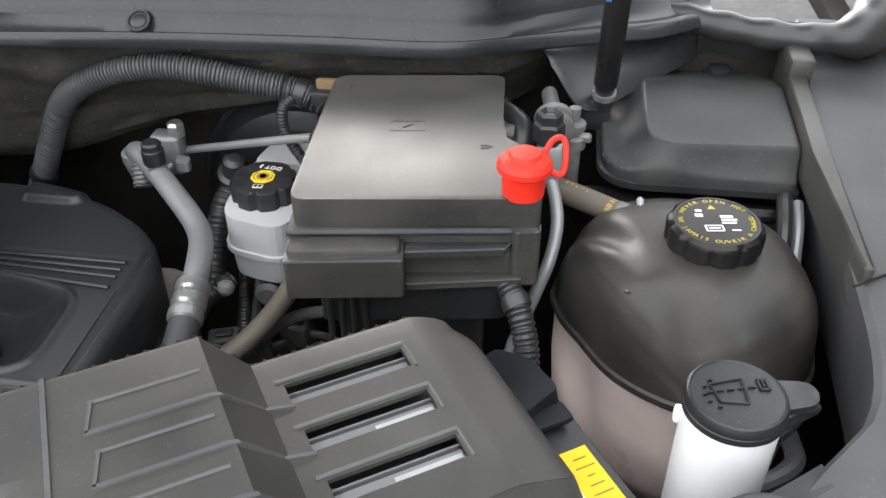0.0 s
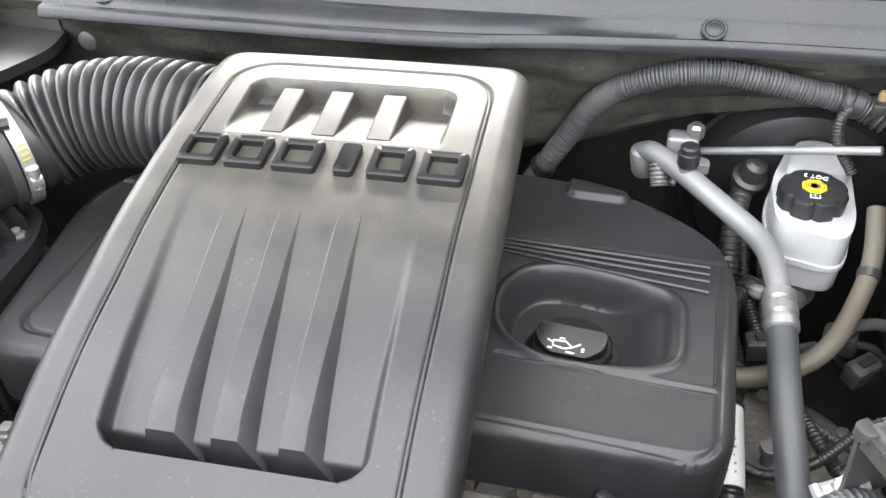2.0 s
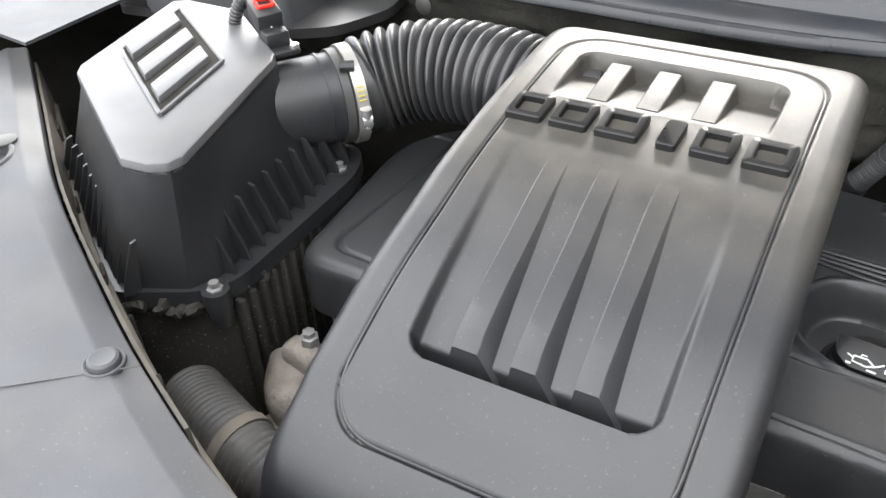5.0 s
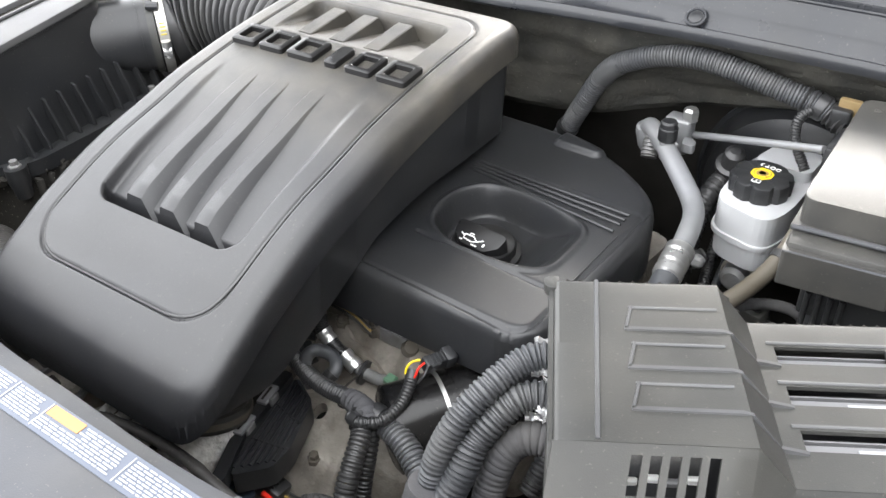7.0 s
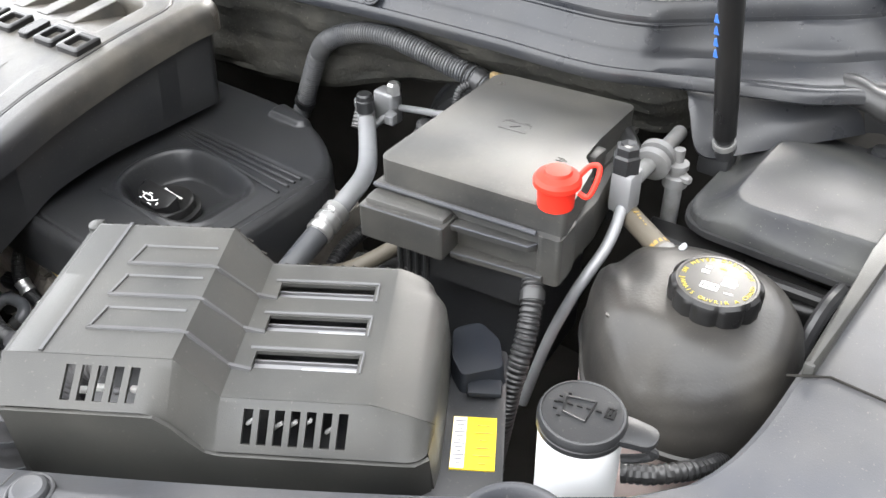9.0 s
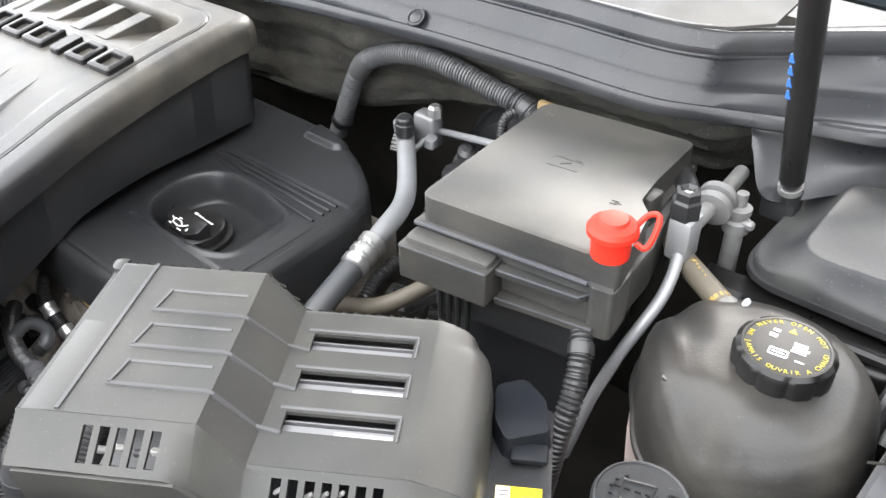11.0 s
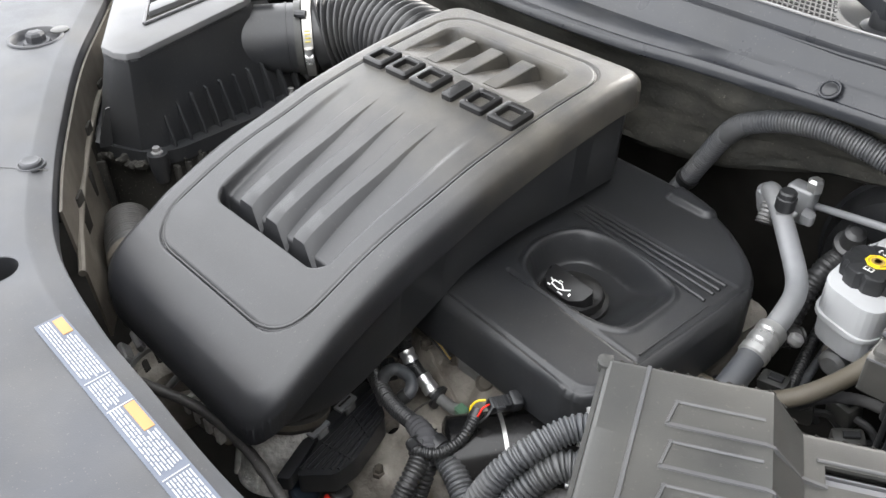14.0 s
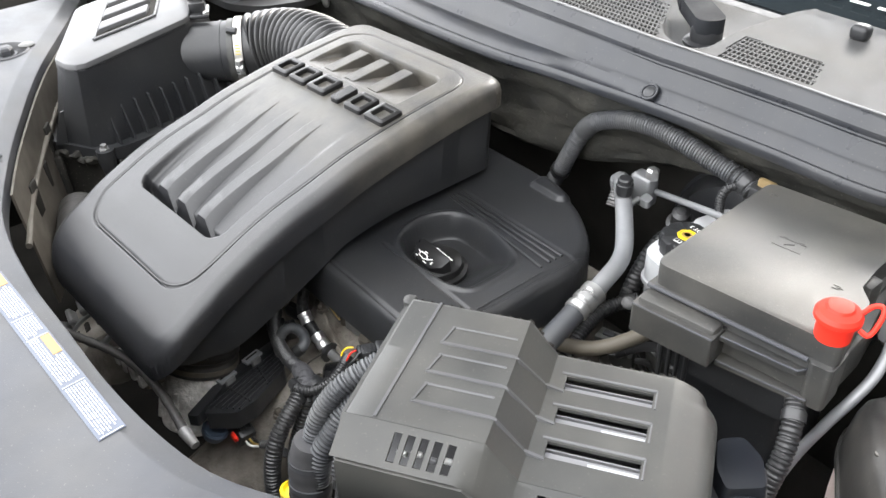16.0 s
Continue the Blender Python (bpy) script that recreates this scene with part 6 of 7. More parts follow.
# ---- fittings beside the fuse box ----
fit_a = thing("refrigerant_fitting", (0.653, 0.205, 0.9), "aluminium refrigerant fitting with a black nut", "pipe fitting")
part("block", block(0.656, 0.172, 0.955, 0.021, 0.024, 0.04, 0.004, 2), ALUMINIUM, fit_a)
part("flange", lathe([(0.009, -0.012), (0.0165, -0.01), (0.0165, -0.003), (0.012, -0.002), (0.012, 0.002), (0.0165, 0.003), (0.0165, 0.009), (0.008, 0.011)], 28, pose(0.658, 0.222, 0.962, -78, 6, 8)), DULL, fit_a)
part("nut", lathe([(0.0125, 0.974), (0.0125, 0.989), (0.0105, 0.991), (0.0105, 0.998), (0.0075, 1.0), (0.004, 0.997), (0, 0.997)], 6, pose(0.654, 0.1715, 0)), PLASTIC, fit_a, "black hex nut")
part("stub", tube([(0.658, 0.176, 0.96), (0.658, 0.205, 0.962), (0.657, 0.24, 0.962), (0.652, 0.288, 0.958)], 0.0072, 14), DULL, fit_a)
part("tube", tube([(0.657, 0.172, 0.945), (0.66, 0.16, 0.94), (0.664, 0.145, 0.933), (0.666, 0.126, 0.922), (0.662, 0.106, 0.905), (0.652, 0.096, 0.875), (0.636, 0.09, 0.82), (0.62, 0.08, 0.74)], 0.0052, 12), ALUMINIUM, fit_a)
fit_b = thing("sensor_fitting", (0.682, 0.205, 0.9), "pale grey sensor fitting", "sensor")
part("stem", lathe([(0.008, 0.9), (0.008, 0.945), (0.0115, 0.947), (0.0115, 0.957), (0.008, 0.959), (0.008, 0.964), (0.0105, 0.965), (0.0105, 0.97), (0.005, 0.972), (0.005, 0.984), (0, 0.985)], 18, pose(0.675, 0.235, -0.012)), DULL, fit_b)
part("wing_nut", block(0.684, 0.233, 0.945, 0.014, 0.008, 0.008, 0.002, 1), DULL, fit_b)
bulk = thing("bulkhead_hose", (0.63, 0.25, 0.93), "thick black rubber hose at the bulkhead", "hose")
part("hose", tube([(0.602, 0.262, 0.955), (0.628, 0.232, 0.952), (0.63, 0.21, 0.935), (0.622, 0.2, 0.9)], 0.012, 14), RUBBER, bulk)
tray = thing("tower_bracket", (0.75, 0.16, 0.9), "black pressed bracket in front of the tower cover", "bracket")
part("plate", prism([(0.665, 0.215), (0.69, 0.17), (0.73, 0.15), (0.86, 0.165), (0.86, 0.2), (0.7, 0.21)], 0.89, 0.912, 0.006, 3), LETTER, tray)
part("tag", block(0.7, 0.178, 0.9135, 0.022, 0.012, 0.001, 0, 1, pose(0, 0, 0)), PLASTIC, tray)
part("rail", tube([(0.735, 0.158, 0.915), (0.78, 0.168, 0.918), (0.85, 0.176, 0.915)], 0.006, 10), LETTER, tray)
cable = thing("wing_cable", (0.84, 0.13, 0.88), "black and grey cables beside the wing", "cable")
part("cable", tube([(0.846, 0.18, 0.93), (0.842, 0.15, 0.925), (0.84, 0.12, 0.9), (0.845, 0.09, 0.86)], 0.0065, 10), RUBBER, cable)
part("cable", tube([(0.855, 0.175, 0.93), (0.853, 0.15, 0.92), (0.85, 0.12, 0.89)], 0.0045, 10), ALUMINIUM, cable)
wire = thing("wing_hose", (0.81, -0.03, 0.86), "black ribbed washer hoses", "hose")
part("hose", tube([(0.785, -0.06, 0.9), (0.805, -0.05, 0.903), (0.825, -0.02, 0.895), (0.83, 0.02, 0.87)], 0.007, 10, rings=0.005, depth=0.0008), RUBBER, wire)
part("hose", tube([(0.775, -0.075, 0.875), (0.8, -0.07, 0.878), (0.825, -0.045, 0.872), (0.835, 0.0, 0.85)], 0.0065, 10), GREY_RUBBER, wire)

# ---- wiper ----
wiper = thing("wiper_arm", (0.276, 0.372, 1.055), "black windscreen wiper arm on its pivot", "wiper")
part("pivot", lathe([(0.0195, 1.04), (0.0195, 1.062), (0.018, 1.068)], 28, pose(0.276, 0.372, 0)), PLASTIC, wiper)
part("washer", lathe([(0.0195, 1.046), (0.027, 1.046), (0.027, 1.0485), (0.0195, 1.05)], 32, pose(0.276, 0.372, 0)), PLASTIC, wiper)
ARM = pose(0.276, 0.372, 0, 0, 0, 54)
part("arm", prism(rounded([(-0.0185, -0.019), (0.0185, -0.019), (0.017, 0.062), (-0.017, 0.062)], [0.0185, 0.0185, 0.002, 0.002], 8), 1.062, 1.08, 0.0035, 3, ARM, bottom=True), MATT, wiper)
bm = prism(rounded([(-0.017, 0.0632), (0.017, 0.0632), (0.012, 0.16), (0.006, 0.34), (-0.006, 0.34), (-0.012, 0.16)], 0.002, 3), 1.062, 1.08, 0.003, 2, bottom=True)
for v in bm.verts:
    v.co.z += 0.5 * max(0.0, v.co.y - 0.075)
bm.transform(ARM)
part("arm_link", bm, MATT, wiper)

# ---- air filter box ----
LID = [(-0.572, 0.035), (-0.557, 0.046), (-0.482, 0.05), (-0.37, -0.017), (-0.361, -0.03), (-0.301, -0.2), (-0.304, -0.214), (-0.318, -0.224), (-0.345, -0.228), (-0.514, -0.14), (-0.525, -0.127)]
air_box = thing("air_filter_box", (-0.42, -0.09, 0.66), "black plastic air filter box with a pale lid plate", "air filter box")
FLANGE = [(-0.6, 0.07), (-0.325, 0.045), (-0.3, 0.0), (-0.283, -0.19), (-0.3, -0.22), (-0.372, -0.262), (-0.41, -0.25), (-0.6, -0.14)]
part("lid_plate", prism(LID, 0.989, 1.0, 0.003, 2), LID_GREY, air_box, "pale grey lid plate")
bm, n = bmesh.new(), 11
low = [(-0.585, 0.055), (-0.57, 0.06), (-0.48, 0.055), (-0.34, 0.036), (-0.332, 0.02), (-0.3, -0.195), (-0.312, -0.222), (-0.36, -0.248), (-0.385, -0.245), (-0.57, -0.15), (-0.585, -0.13)]
rings = [[bm.verts.new((*p, 0.992)) for p in LID], [bm.verts.new((*p, 0.984)) for p in LID], [bm.verts.new((*p, 0.872)) for p in low]]
for p, q in zip(rings, rings[1:]):
    for i in range(n):
        bm.faces.new((p[i], p[(i + 1) % n], q[(i + 1) % n], q[i]))
bm.faces.new(rings[0])
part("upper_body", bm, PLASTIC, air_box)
part("flange", prism(rounded(FLANGE, 0.02), 0.855, 0.873, 0.004, 2, bottom=True), PLASTIC, air_box)
part("lower_body", prism(rounded([(0.97 * (x + 0.42) - 0.42, 0.97 * (y + 0.1) - 0.1) for x, y in FLANGE], 0.02), 0.66, 0.856, 0.003, 2), DIRTY, air_box)
for side, count in (((Vector((-0.3, -0.2)), Vector((-0.332, 0.02))), 10), ((Vector((-0.345, -0.249)), Vector((-0.57, -0.15))), 11)):
    a, b = side
    d = (b - a).normalized()
    out = Vector((d.y, -d.x)) if count == 10 else Vector((-d.y, d.x))
    for k in range(count):
        p = a.lerp(b, (k + (0.6 if count == 10 else 0.25)) / count)
        foot, high = Vector((*(p + out * 0.012), 0.872)), Vector((*(p - out * 0.006), 0.922))
        bm = bmesh.new()
        w = Vector((*d, 0)) * 0.0016
        inner, top_in = Vector((*(p - out * 0.003), 0.872)), Vector((*(p - out * 0.012), 0.924))
        pts = [foot, Vector((*(p + out * 0.009), 0.885)), high, top_in, inner]
        f1, f2 = [bm.verts.new(q - w) for q in pts], [bm.verts.new(q + w) for q in pts]
        bm.faces.new(f1), bm.faces.new(f2[::-1])
        for i in range(5):
            bm.faces.new((f1[i], f1[(i + 1) % 5], f2[(i + 1) % 5], f2[i]))
        part("rib", bm, PLASTIC, air_box)
    for k in range(count + 4):
        p = a.lerp(b, (k + 0.3) / (count + 4)) + out * 0.0165
        part("lower_rib", block(0, 0, 0, 0.0065, 0.012, 0.165, 0.0025, 2, pose(p.x, p.y, 0.77, 0, 0, math.degrees(math.atan2(d.y, d.x)))), DIRTY, air_box)
# caked dirt on the flange
rnd = random.Random(21)
for k in range(26):
    q = Vector((-0.288, -0.185)).lerp(Vector((-0.312, 0.0)), rnd.random()) if k < 17 else Vector((-0.3, -0.226)).lerp(Vector((-0.372, -0.262)), rnd.random())
    bm = bmesh.new()
    bmesh.ops.create_icosphere(bm, subdivisions=2, radius=rnd.uniform(0.003, 0.0075))
    for v in bm.verts:
        v.co *= 1 + 0.5 * noise.noise(v.co * 260 + Vector((k, 0, 0)))
    bm.transform(pose(q.x, q.y, 0.856 + rnd.uniform(-0.006, 0.004), 0, 0, rnd.uniform(0, 180)) @ Matrix.Diagonal((1.6, 0.8, 0.9, 1)))
    part("dirt_clod", bm, DIRTY, air_box)
# badge field: three louvres in a sunk frame
SL = [Vector((-0.511, -0.087)), Vector((-0.54, 0.018)), Vector((-0.399, -0.058)), Vector((-0.369, -0.163))]
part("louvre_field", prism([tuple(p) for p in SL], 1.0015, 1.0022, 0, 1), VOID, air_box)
for i in range(4):
    a, b = SL[i], SL[(i + 1) % 4]
    part("louvre_frame", tube([(*a, 1.0022), (*b, 1.0022)], 0.0022, 6, 0.2, False), LID_GREY, air_box)
for k in range(3):
    a0, a1 = SL[0].lerp(SL[3], (k + 0.12) / 3), SL[0].lerp(SL[3], (k + 0.72) / 3)
    b0, b1 = SL[1].lerp(SL[2], (k + 0.12) / 3), SL[1].lerp(SL[2], (k + 0.72) / 3)
    quad = [a0.lerp(b0, 0.06), a1.lerp(b1, 0.06), a1.lerp(b1, 0.86), a0.lerp(b0, 0.86)]
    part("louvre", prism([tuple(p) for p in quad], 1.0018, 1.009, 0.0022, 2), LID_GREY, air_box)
for x, y in ((-0.291, -0.211), (-0.32, -0.002), (-0.595, -0.13)):
    part("screw_boss", lathe([(0.009, 0.835), (0.011, 0.85), (0.0125, 0.856), (0.0125, 0.874)], 20, pose(x, y, 0)), PLASTIC, air_box)
    part("screw", lathe([(0.0075, 0.874), (0.0075, 0.876), (0.0048, 0.877), (0.0048, 0.882), (0, 0.883)], 6, pose(x, y, 0)), DULL, air_box)

# ---- intake duct ----
duct = thing("intake_duct", (-0.33, 0.03, 0.9), "smooth black air sensor tube on the filter box", "intake duct")
DC, DA, DP = Vector((-0.337, 0.046, 0.936)), Vector((0.55, 0.835, 0.0)), Vector((0.835, -0.55, 0.0))


def round_duct(angle, radius, ahead=0.0):
    """A place on the duct's round, the angle up from its near side."""
    return DC + DA * ahead + (DP * math.cos(radians(angle)) + Vector((0, 0, math.sin(radians(angle))))) * radius


part("tube", tube([DC - DA * 0.11, DC - DA * 0.06, DC - DA * 0.008], 0.0465, 40, 0.02, False), PLASTIC, duct)
part("collar", tube([DC - DA * 0.017, DC - DA * 0.008], 0.0495, 40, 0.05, False), GREY_PLASTIC, duct)
part("rib", tube([DC - DA * 0.03, DC - DA * 0.027], 0.0478, 40, 0.05, False), PLASTIC, duct)
clampo = thing("hose_clamp", (-0.33, 0.05, 0.88), "bright steel band clamp with a worm screw", "hose clamp")
part("band", tube([DC - DA * 0.006, DC + DA * 0.006], 0.0522, 48, 0.05, False), BAND, clampo)
part("worm_screw", tube([round_duct(-14, 0.056), round_duct(8, 0.056)], 0.006, 12, 0.05, False), STEEL, clampo)
part("worm_housing", tube([round_duct(-6, 0.0545, -0.005), round_duct(-6, 0.0545, 0.005)], 0.0075, 12, 0.05, False), STEEL, clampo)
for k in range(4):
    part("yellow_mark", tube([round_duct(16 + 5 * k, 0.0524, -0.0035), round_duct(16 + 5 * k, 0.0524, 0.0035)], 0.0009, 6, 0.05, False), YELLOW_PRINT, clampo)
part("band_tab", tube([round_duct(58, 0.0535, -0.014), round_duct(54, 0.055, 0.0)], 0.0055, 8, 0.05, False), PLASTIC, clampo)
intake_hose = thing("intake_hose", (-0.22, 0.1, 0.9), "ribbed black rubber intake hose", "intake hose")
part("bellows", tube([DC + DA * 0.005, (-0.319, 0.074, 0.942), (-0.284, 0.098, 0.95), (-0.238, 0.109, 0.955), (-0.19, 0.11, 0.956), (-0.15, 0.109, 0.954)], lambda s, r: (0.0465 if r < 0.012 else 0.0425 + 0.0105 * abs(math.sin(math.pi * r / 0.0125)) ** 0.55), 40, 0.0014), RUBBER, intake_hose)
part("cuff", tube([(-0.16, 0.108, 0.954), (-0.13, 0.11, 0.954), (-0.08, 0.115, 0.952)], 0.046, 32), PLASTIC, intake_hose)
sensor = thing("air_flow_sensor", (-0.395, 0.0, 0.99), "black air flow sensor with a red-locked connector", "sensor")
SN = pose(-0.392, 0.008, 0.99, 0, 0, 62)
part("base", block(0, 0, 0.002, 0.034, 0.05, 0.006, 0.002, 2, SN), PLASTIC, sensor)
part("socket", block(0.0, 0.004, 0.012, 0.024, 0.03, 0.016, 0.002, 2, SN), PLASTIC, sensor)
part("connector", block(0.0, 0.028, 0.022, 0.027, 0.034, 0.022, 0.003, 2, SN @ pose(0, 0, 0, 14)), PLASTIC, sensor, "black wiring connector")
for x, y, w, h in ((-0.007, 0.03, 0.003, 0.014), (0.009, 0.03, 0.003, 0.014), (0.001, 0.0365, 0.018, 0.003), (0.001, 0.0235, 0.018, 0.003)):
    part("red_lock", block(x, y, 0.0345, w, h, 0.004, 0.0008, 1, SN @ pose(0, 0, 0, 14)), RED, sensor, "red connector lock")
for k in range(5):
    part("pin_slot", block(-0.01 + 0.005 * k, 0.012, 0.021, 0.0022, 0.012, 0.003, 0.0004, 1, SN), LABEL_WHITE if k == 2 else PLASTIC, sensor)
part("cable", tube([SN @ Vector(p) for p in ((0.0, 0.045, 0.034), (-0.008, 0.06, 0.034), (-0.02, 0.065, 0.015), (-0.03, 0.06, -0.03), (-0.04, 0.05, -0.09))], 0.0075, 12, rings=0.004, depth=0.001), RUBBER, sensor)
for k, mat in enumerate((YELLOW, ORANGE, LABEL_WHITE, BLUE)):
    part("wire", tube([SN @ Vector(p) for p in ((-0.006 + 0.004 * k, 0.042, 0.036), (-0.006 + 0.003 * k, 0.05, 0.041), (-0.008, 0.058, 0.036))], 0.0013, 6, 0.003), mat, sensor)
part("screw", lathe([(0.005, 0.004), (0.005, 0.008), (0.0035, 0.009), (0, 0.009)], 12, SN @ pose(0.013, -0.018, 0)), STEEL, sensor)

# ---- engine below the covers ----
rnd = random.Random(11)
engine = thing("engine_block", (0.05, -0.1, 0.62), "dusty cast metal engine block and head", "engine")
part("head", prism(rounded([(-0.27, -0.108), (0.31, -0.09), (0.33, 0.18), (-0.27, 0.18)], 0.02), 0.62, 0.805, 0.004, 2), CAST, engine)
FRONT_FALL = [(-0.33, 0.6), (-0.27, 0.632), (-0.23, 0.668), (-0.2, 0.69), (-0.1725, 0.7055), (-0.13, 0.732), (-0.1, 0.757), (-0.07, 0.768)]


def casting_z(x, y):
    """The dusty front face of the head: a sloping web with bosses, a ledge and a drop beside the web."""
    z = smooth_along(FRONT_FALL, y) - 0.07 * ease((x - 0.168 - 0.4 * max(0.0, -0.19 - y)) / 0.02) * ease((-0.185 - y) / 0.02)
    z -= 0.03 * ease((0.075 - x) / 0.02)
    z += 0.006 * ease(1 - math.hypot(x - 0.1244, y + 0.1725) / 0.02)
    for bx, by, br, bh in ((0.163, -0.155, 0.012, 0.008), (0.1, -0.105, 0.016, 0.01), (0.2, -0.1, 0.02, 0.012), (0.15, -0.21, 0.011, 0.007)):
        z += bh * ease(1.5 - math.hypot(x - bx, y - by) / br)
    z += 0.007 * ease(1 - abs(y + 0.118 + 0.25 * (x - 0.15)) / 0.007)
    return z + 0.0022 * noise.noise(Vector((x * 45, y * 45, 3)))


casting = part("front_casting", thick(sheet(90, 90, lambda u, v: (lambda x, y: (x, y, casting_z(x, y)))(0.045 + 0.21 * u, -0.32 + 0.245 * v)), 0.012), CAST, engine, "brown dusty cast front of the cylinder head")
cut_out(casting, lathe([(0.0078, 0.66), (0.0078, 0.74)], 28, pose(0.1244, -0.1725, 0)))
for x, y in ((0.163, -0.155), (0.1, -0.105), (0.15, -0.21)):
    z = casting_z(x, y)
    part("casting_bolt", lathe([(0.0075, z - 0.004), (0.0075, z + 0.0015), (0.0052, z + 0.002), (0.0052, z + 0.007), (0.003, z + 0.0085), (0, z + 0.0085)], 6, pose(x, y, 0, 0, 0, 25)), GRIMY, engine)
part("web_edge", tube([(0.086, -0.185, 0.702), (0.1, -0.215, 0.68), (0.118, -0.26, 0.645)], 0.004, 8, 0.01), CAST, engine)
for x, r in ((0.096, 0.009), (0.132, 0.0085)):
    part("stud", lathe([(r, 0.75), (r, 0.772), (r * 0.8, 0.774), (r * 0.8, 0.781), (r * 0.5, 0.784), (0, 0.784)], 10, pose(x, -0.09, 0)), GRIMY, engine)
for k in range(9):
    x, y = -0.24 + 0.04 * (k % 3) , -0.17 - 0.025 * (k // 3)
    part("casting_lug", block(x, y, 0.77 - 0.03 * (k // 3), 0.045, 0.03, 0.06, 0.012, 3, pose(0, 0, 0)), CAST, engine)
for x, y, z in ((-0.235, -0.165, 0.805), (-0.2, -0.19, 0.78), (0.29, -0.13, 0.78)):
    part("bolt", lathe([(0.009, z - 0.02), (0.009, z + 0.003), (0.0062, z + 0.004), (0.0062, z + 0.009), (0, z + 0.01)], 6, pose(x, y, 0, 0, 0, 15)), DULL, engine)
part("side_duct", tube([(-0.2, -0.2, 0.745), (-0.24, -0.19, 0.75), (-0.26, -0.16, 0.76)], 0.03, 20), CAST, engine)
filler = thing("oil_filter_housing", (0.256, -0.137, 0.715), "glossy black round oil filter housing", "oil filter")
part("drum", tube([(0.228, -0.182, 0.757), (0.2295, -0.1795, 0.757), (0.2545, -0.139, 0.757)], lambda s, r: 0.042 if r > 0.002 else 0.037, 44, 0.004, False), GLOSS, filler)
part("band", tube([(0.2545, -0.139, 0.757), (0.2565, -0.1358, 0.757)], 0.0432, 44, 0.02, False), STEEL, filler, "bright steel band")
part("drum_rear", tube([(0.2565, -0.1358, 0.757), (0.275, -0.106, 0.757), (0.305, -0.057, 0.757)], 0.0415, 44, 0.02, False), GLOSS, filler)
part("drum_rib", tube([(0.262, -0.127, 0.757), (0.264, -0.1238, 0.757)], 0.0428, 44, 0.02, False), GLOSS, filler)
vent = thing("breather_hose", (0.12, -0.13, 0.74), "woven breather hose with two crimped steel ferrules", "hose")
part("hose", tube([(0.08, -0.108, 0.806), (0.088, -0.122, 0.795), (0.094, -0.129, 0.781), (0.102, -0.131, 0.769), (0.116, -0.1305, 0.759), (0.131, -0.13, 0.751), (0.137, -0.1295, 0.7475)], 0.0076, 16, rings=0.0022, depth=0.0007), RUBBER, vent)
for p, q in (((0.097, -0.1305, 0.7745), (0.107, -0.131, 0.765)), ((0.123, -0.13, 0.7555), (0.14, -0.1295, 0.7455))):
    part("ferrule", tube([p, q], lambda w, r: 0.0088 - 0.0008 * (0.35 < w < 0.6), 18, 0.002), STEEL, vent, "crimped steel ferrule")
part("stop_ring", tube([(0.147, -0.1285, 0.743), (0.151, -0.128, 0.7425)], 0.0132, 22, 0.05, False), RUBBER, vent)
part("metal_end", tube([(0.138, -0.1295, 0.7465), (0.15, -0.128, 0.7425), (0.166, -0.127, 0.7425), (0.18, -0.1255, 0.746)], 0.0062, 14), DULL, vent)
part("green_clip", block(0.182, -0.1255, 0.748, 0.013, 0.012, 0.011, 0.002, 1), GREEN, vent, "green quick connector")
part("wire", tube([(0.152, -0.136, 0.75), (0.147, -0.158, 0.742), (0.157, -0.175, 0.74), (0.182, -0.178, 0.755), (0.2, -0.172, 0.77)], 0.0011, 6), VOID, vent)
plug = thing("injector_connector", (0.243, -0.14, 0.81), "black wiring connector with yellow and red wires", "connector")
PB = pose(0.247, -0.134, 0.817, 14, 8, 70) @ Matrix.Diagonal((0.66, 0.66, 0.66, 1))
part("body", block(0, 0, 0, 0.034, 0.019, 0.019, 0.003, 2, PB), PLASTIC, plug)
for k in range(5):
    part("rib", block(-0.012 + 0.006 * k, 0, 0.0097, 0.002, 0.0165, 0.002, 0.0005, 1, PB), PLASTIC, plug)
part("body_tail", block(0.024, 0.002, -0.001, 0.018, 0.025, 0.023, 0.004, 2, PB), PLASTIC, plug)
part("latch", block(-0.004, -0.0105, 0.006, 0.014, 0.004, 0.008, 0.001, 1, PB), RUBBER, plug)
part("wire", tube([(0.242, -0.147, 0.827), (0.237, -0.153, 0.826), (0.234, -0.158, 0.819), (0.236, -0.16, 0.812)], 0.0011, 8, 0.003), YELLOW, plug, "yellow wire")
part("wire", tube([(0.247, -0.147, 0.826), (0.246, -0.154, 0.825), (0.245, -0.159, 0.817), (0.241, -0.16, 0.812)], 0.001, 8, 0.003), RED, plug, "red wire")
part("wire", tube([(0.25, -0.146, 0.823), (0.252, -0.154, 0.82), (0.249, -0.16, 0.813)], 0.0013, 8, 0.003), RUBBER, plug)
loom = thing("injector_loom", (0.1, -0.09, 0.77), "black taped wires under the edge of the valve cover", "wiring")
part("bundle", tube([(0.04, -0.094, 0.803), (0.073, -0.092, 0.801), (0.102, -0.089, 0.8), (0.131, -0.096, 0.796), (0.149, -0.101, 0.789)], lambda q, r: 0.0046 + 0.0008 * math.sin(r * 260), 10, 0.003), RUBBER, loom)
for k in range(3):
    part("wire", tube([(0.05, -0.1 - 0.004 * k, 0.797), (0.085, -0.101 - 0.003 * k, 0.795 - 0.003 * k), (0.118, -0.103 - 0.003 * k, 0.789), (0.14, -0.104, 0.78 - 0.004 * k)], 0.0014, 6), (RUBBER, OCHRE, DUSTY_RUBBER)[k], loom)
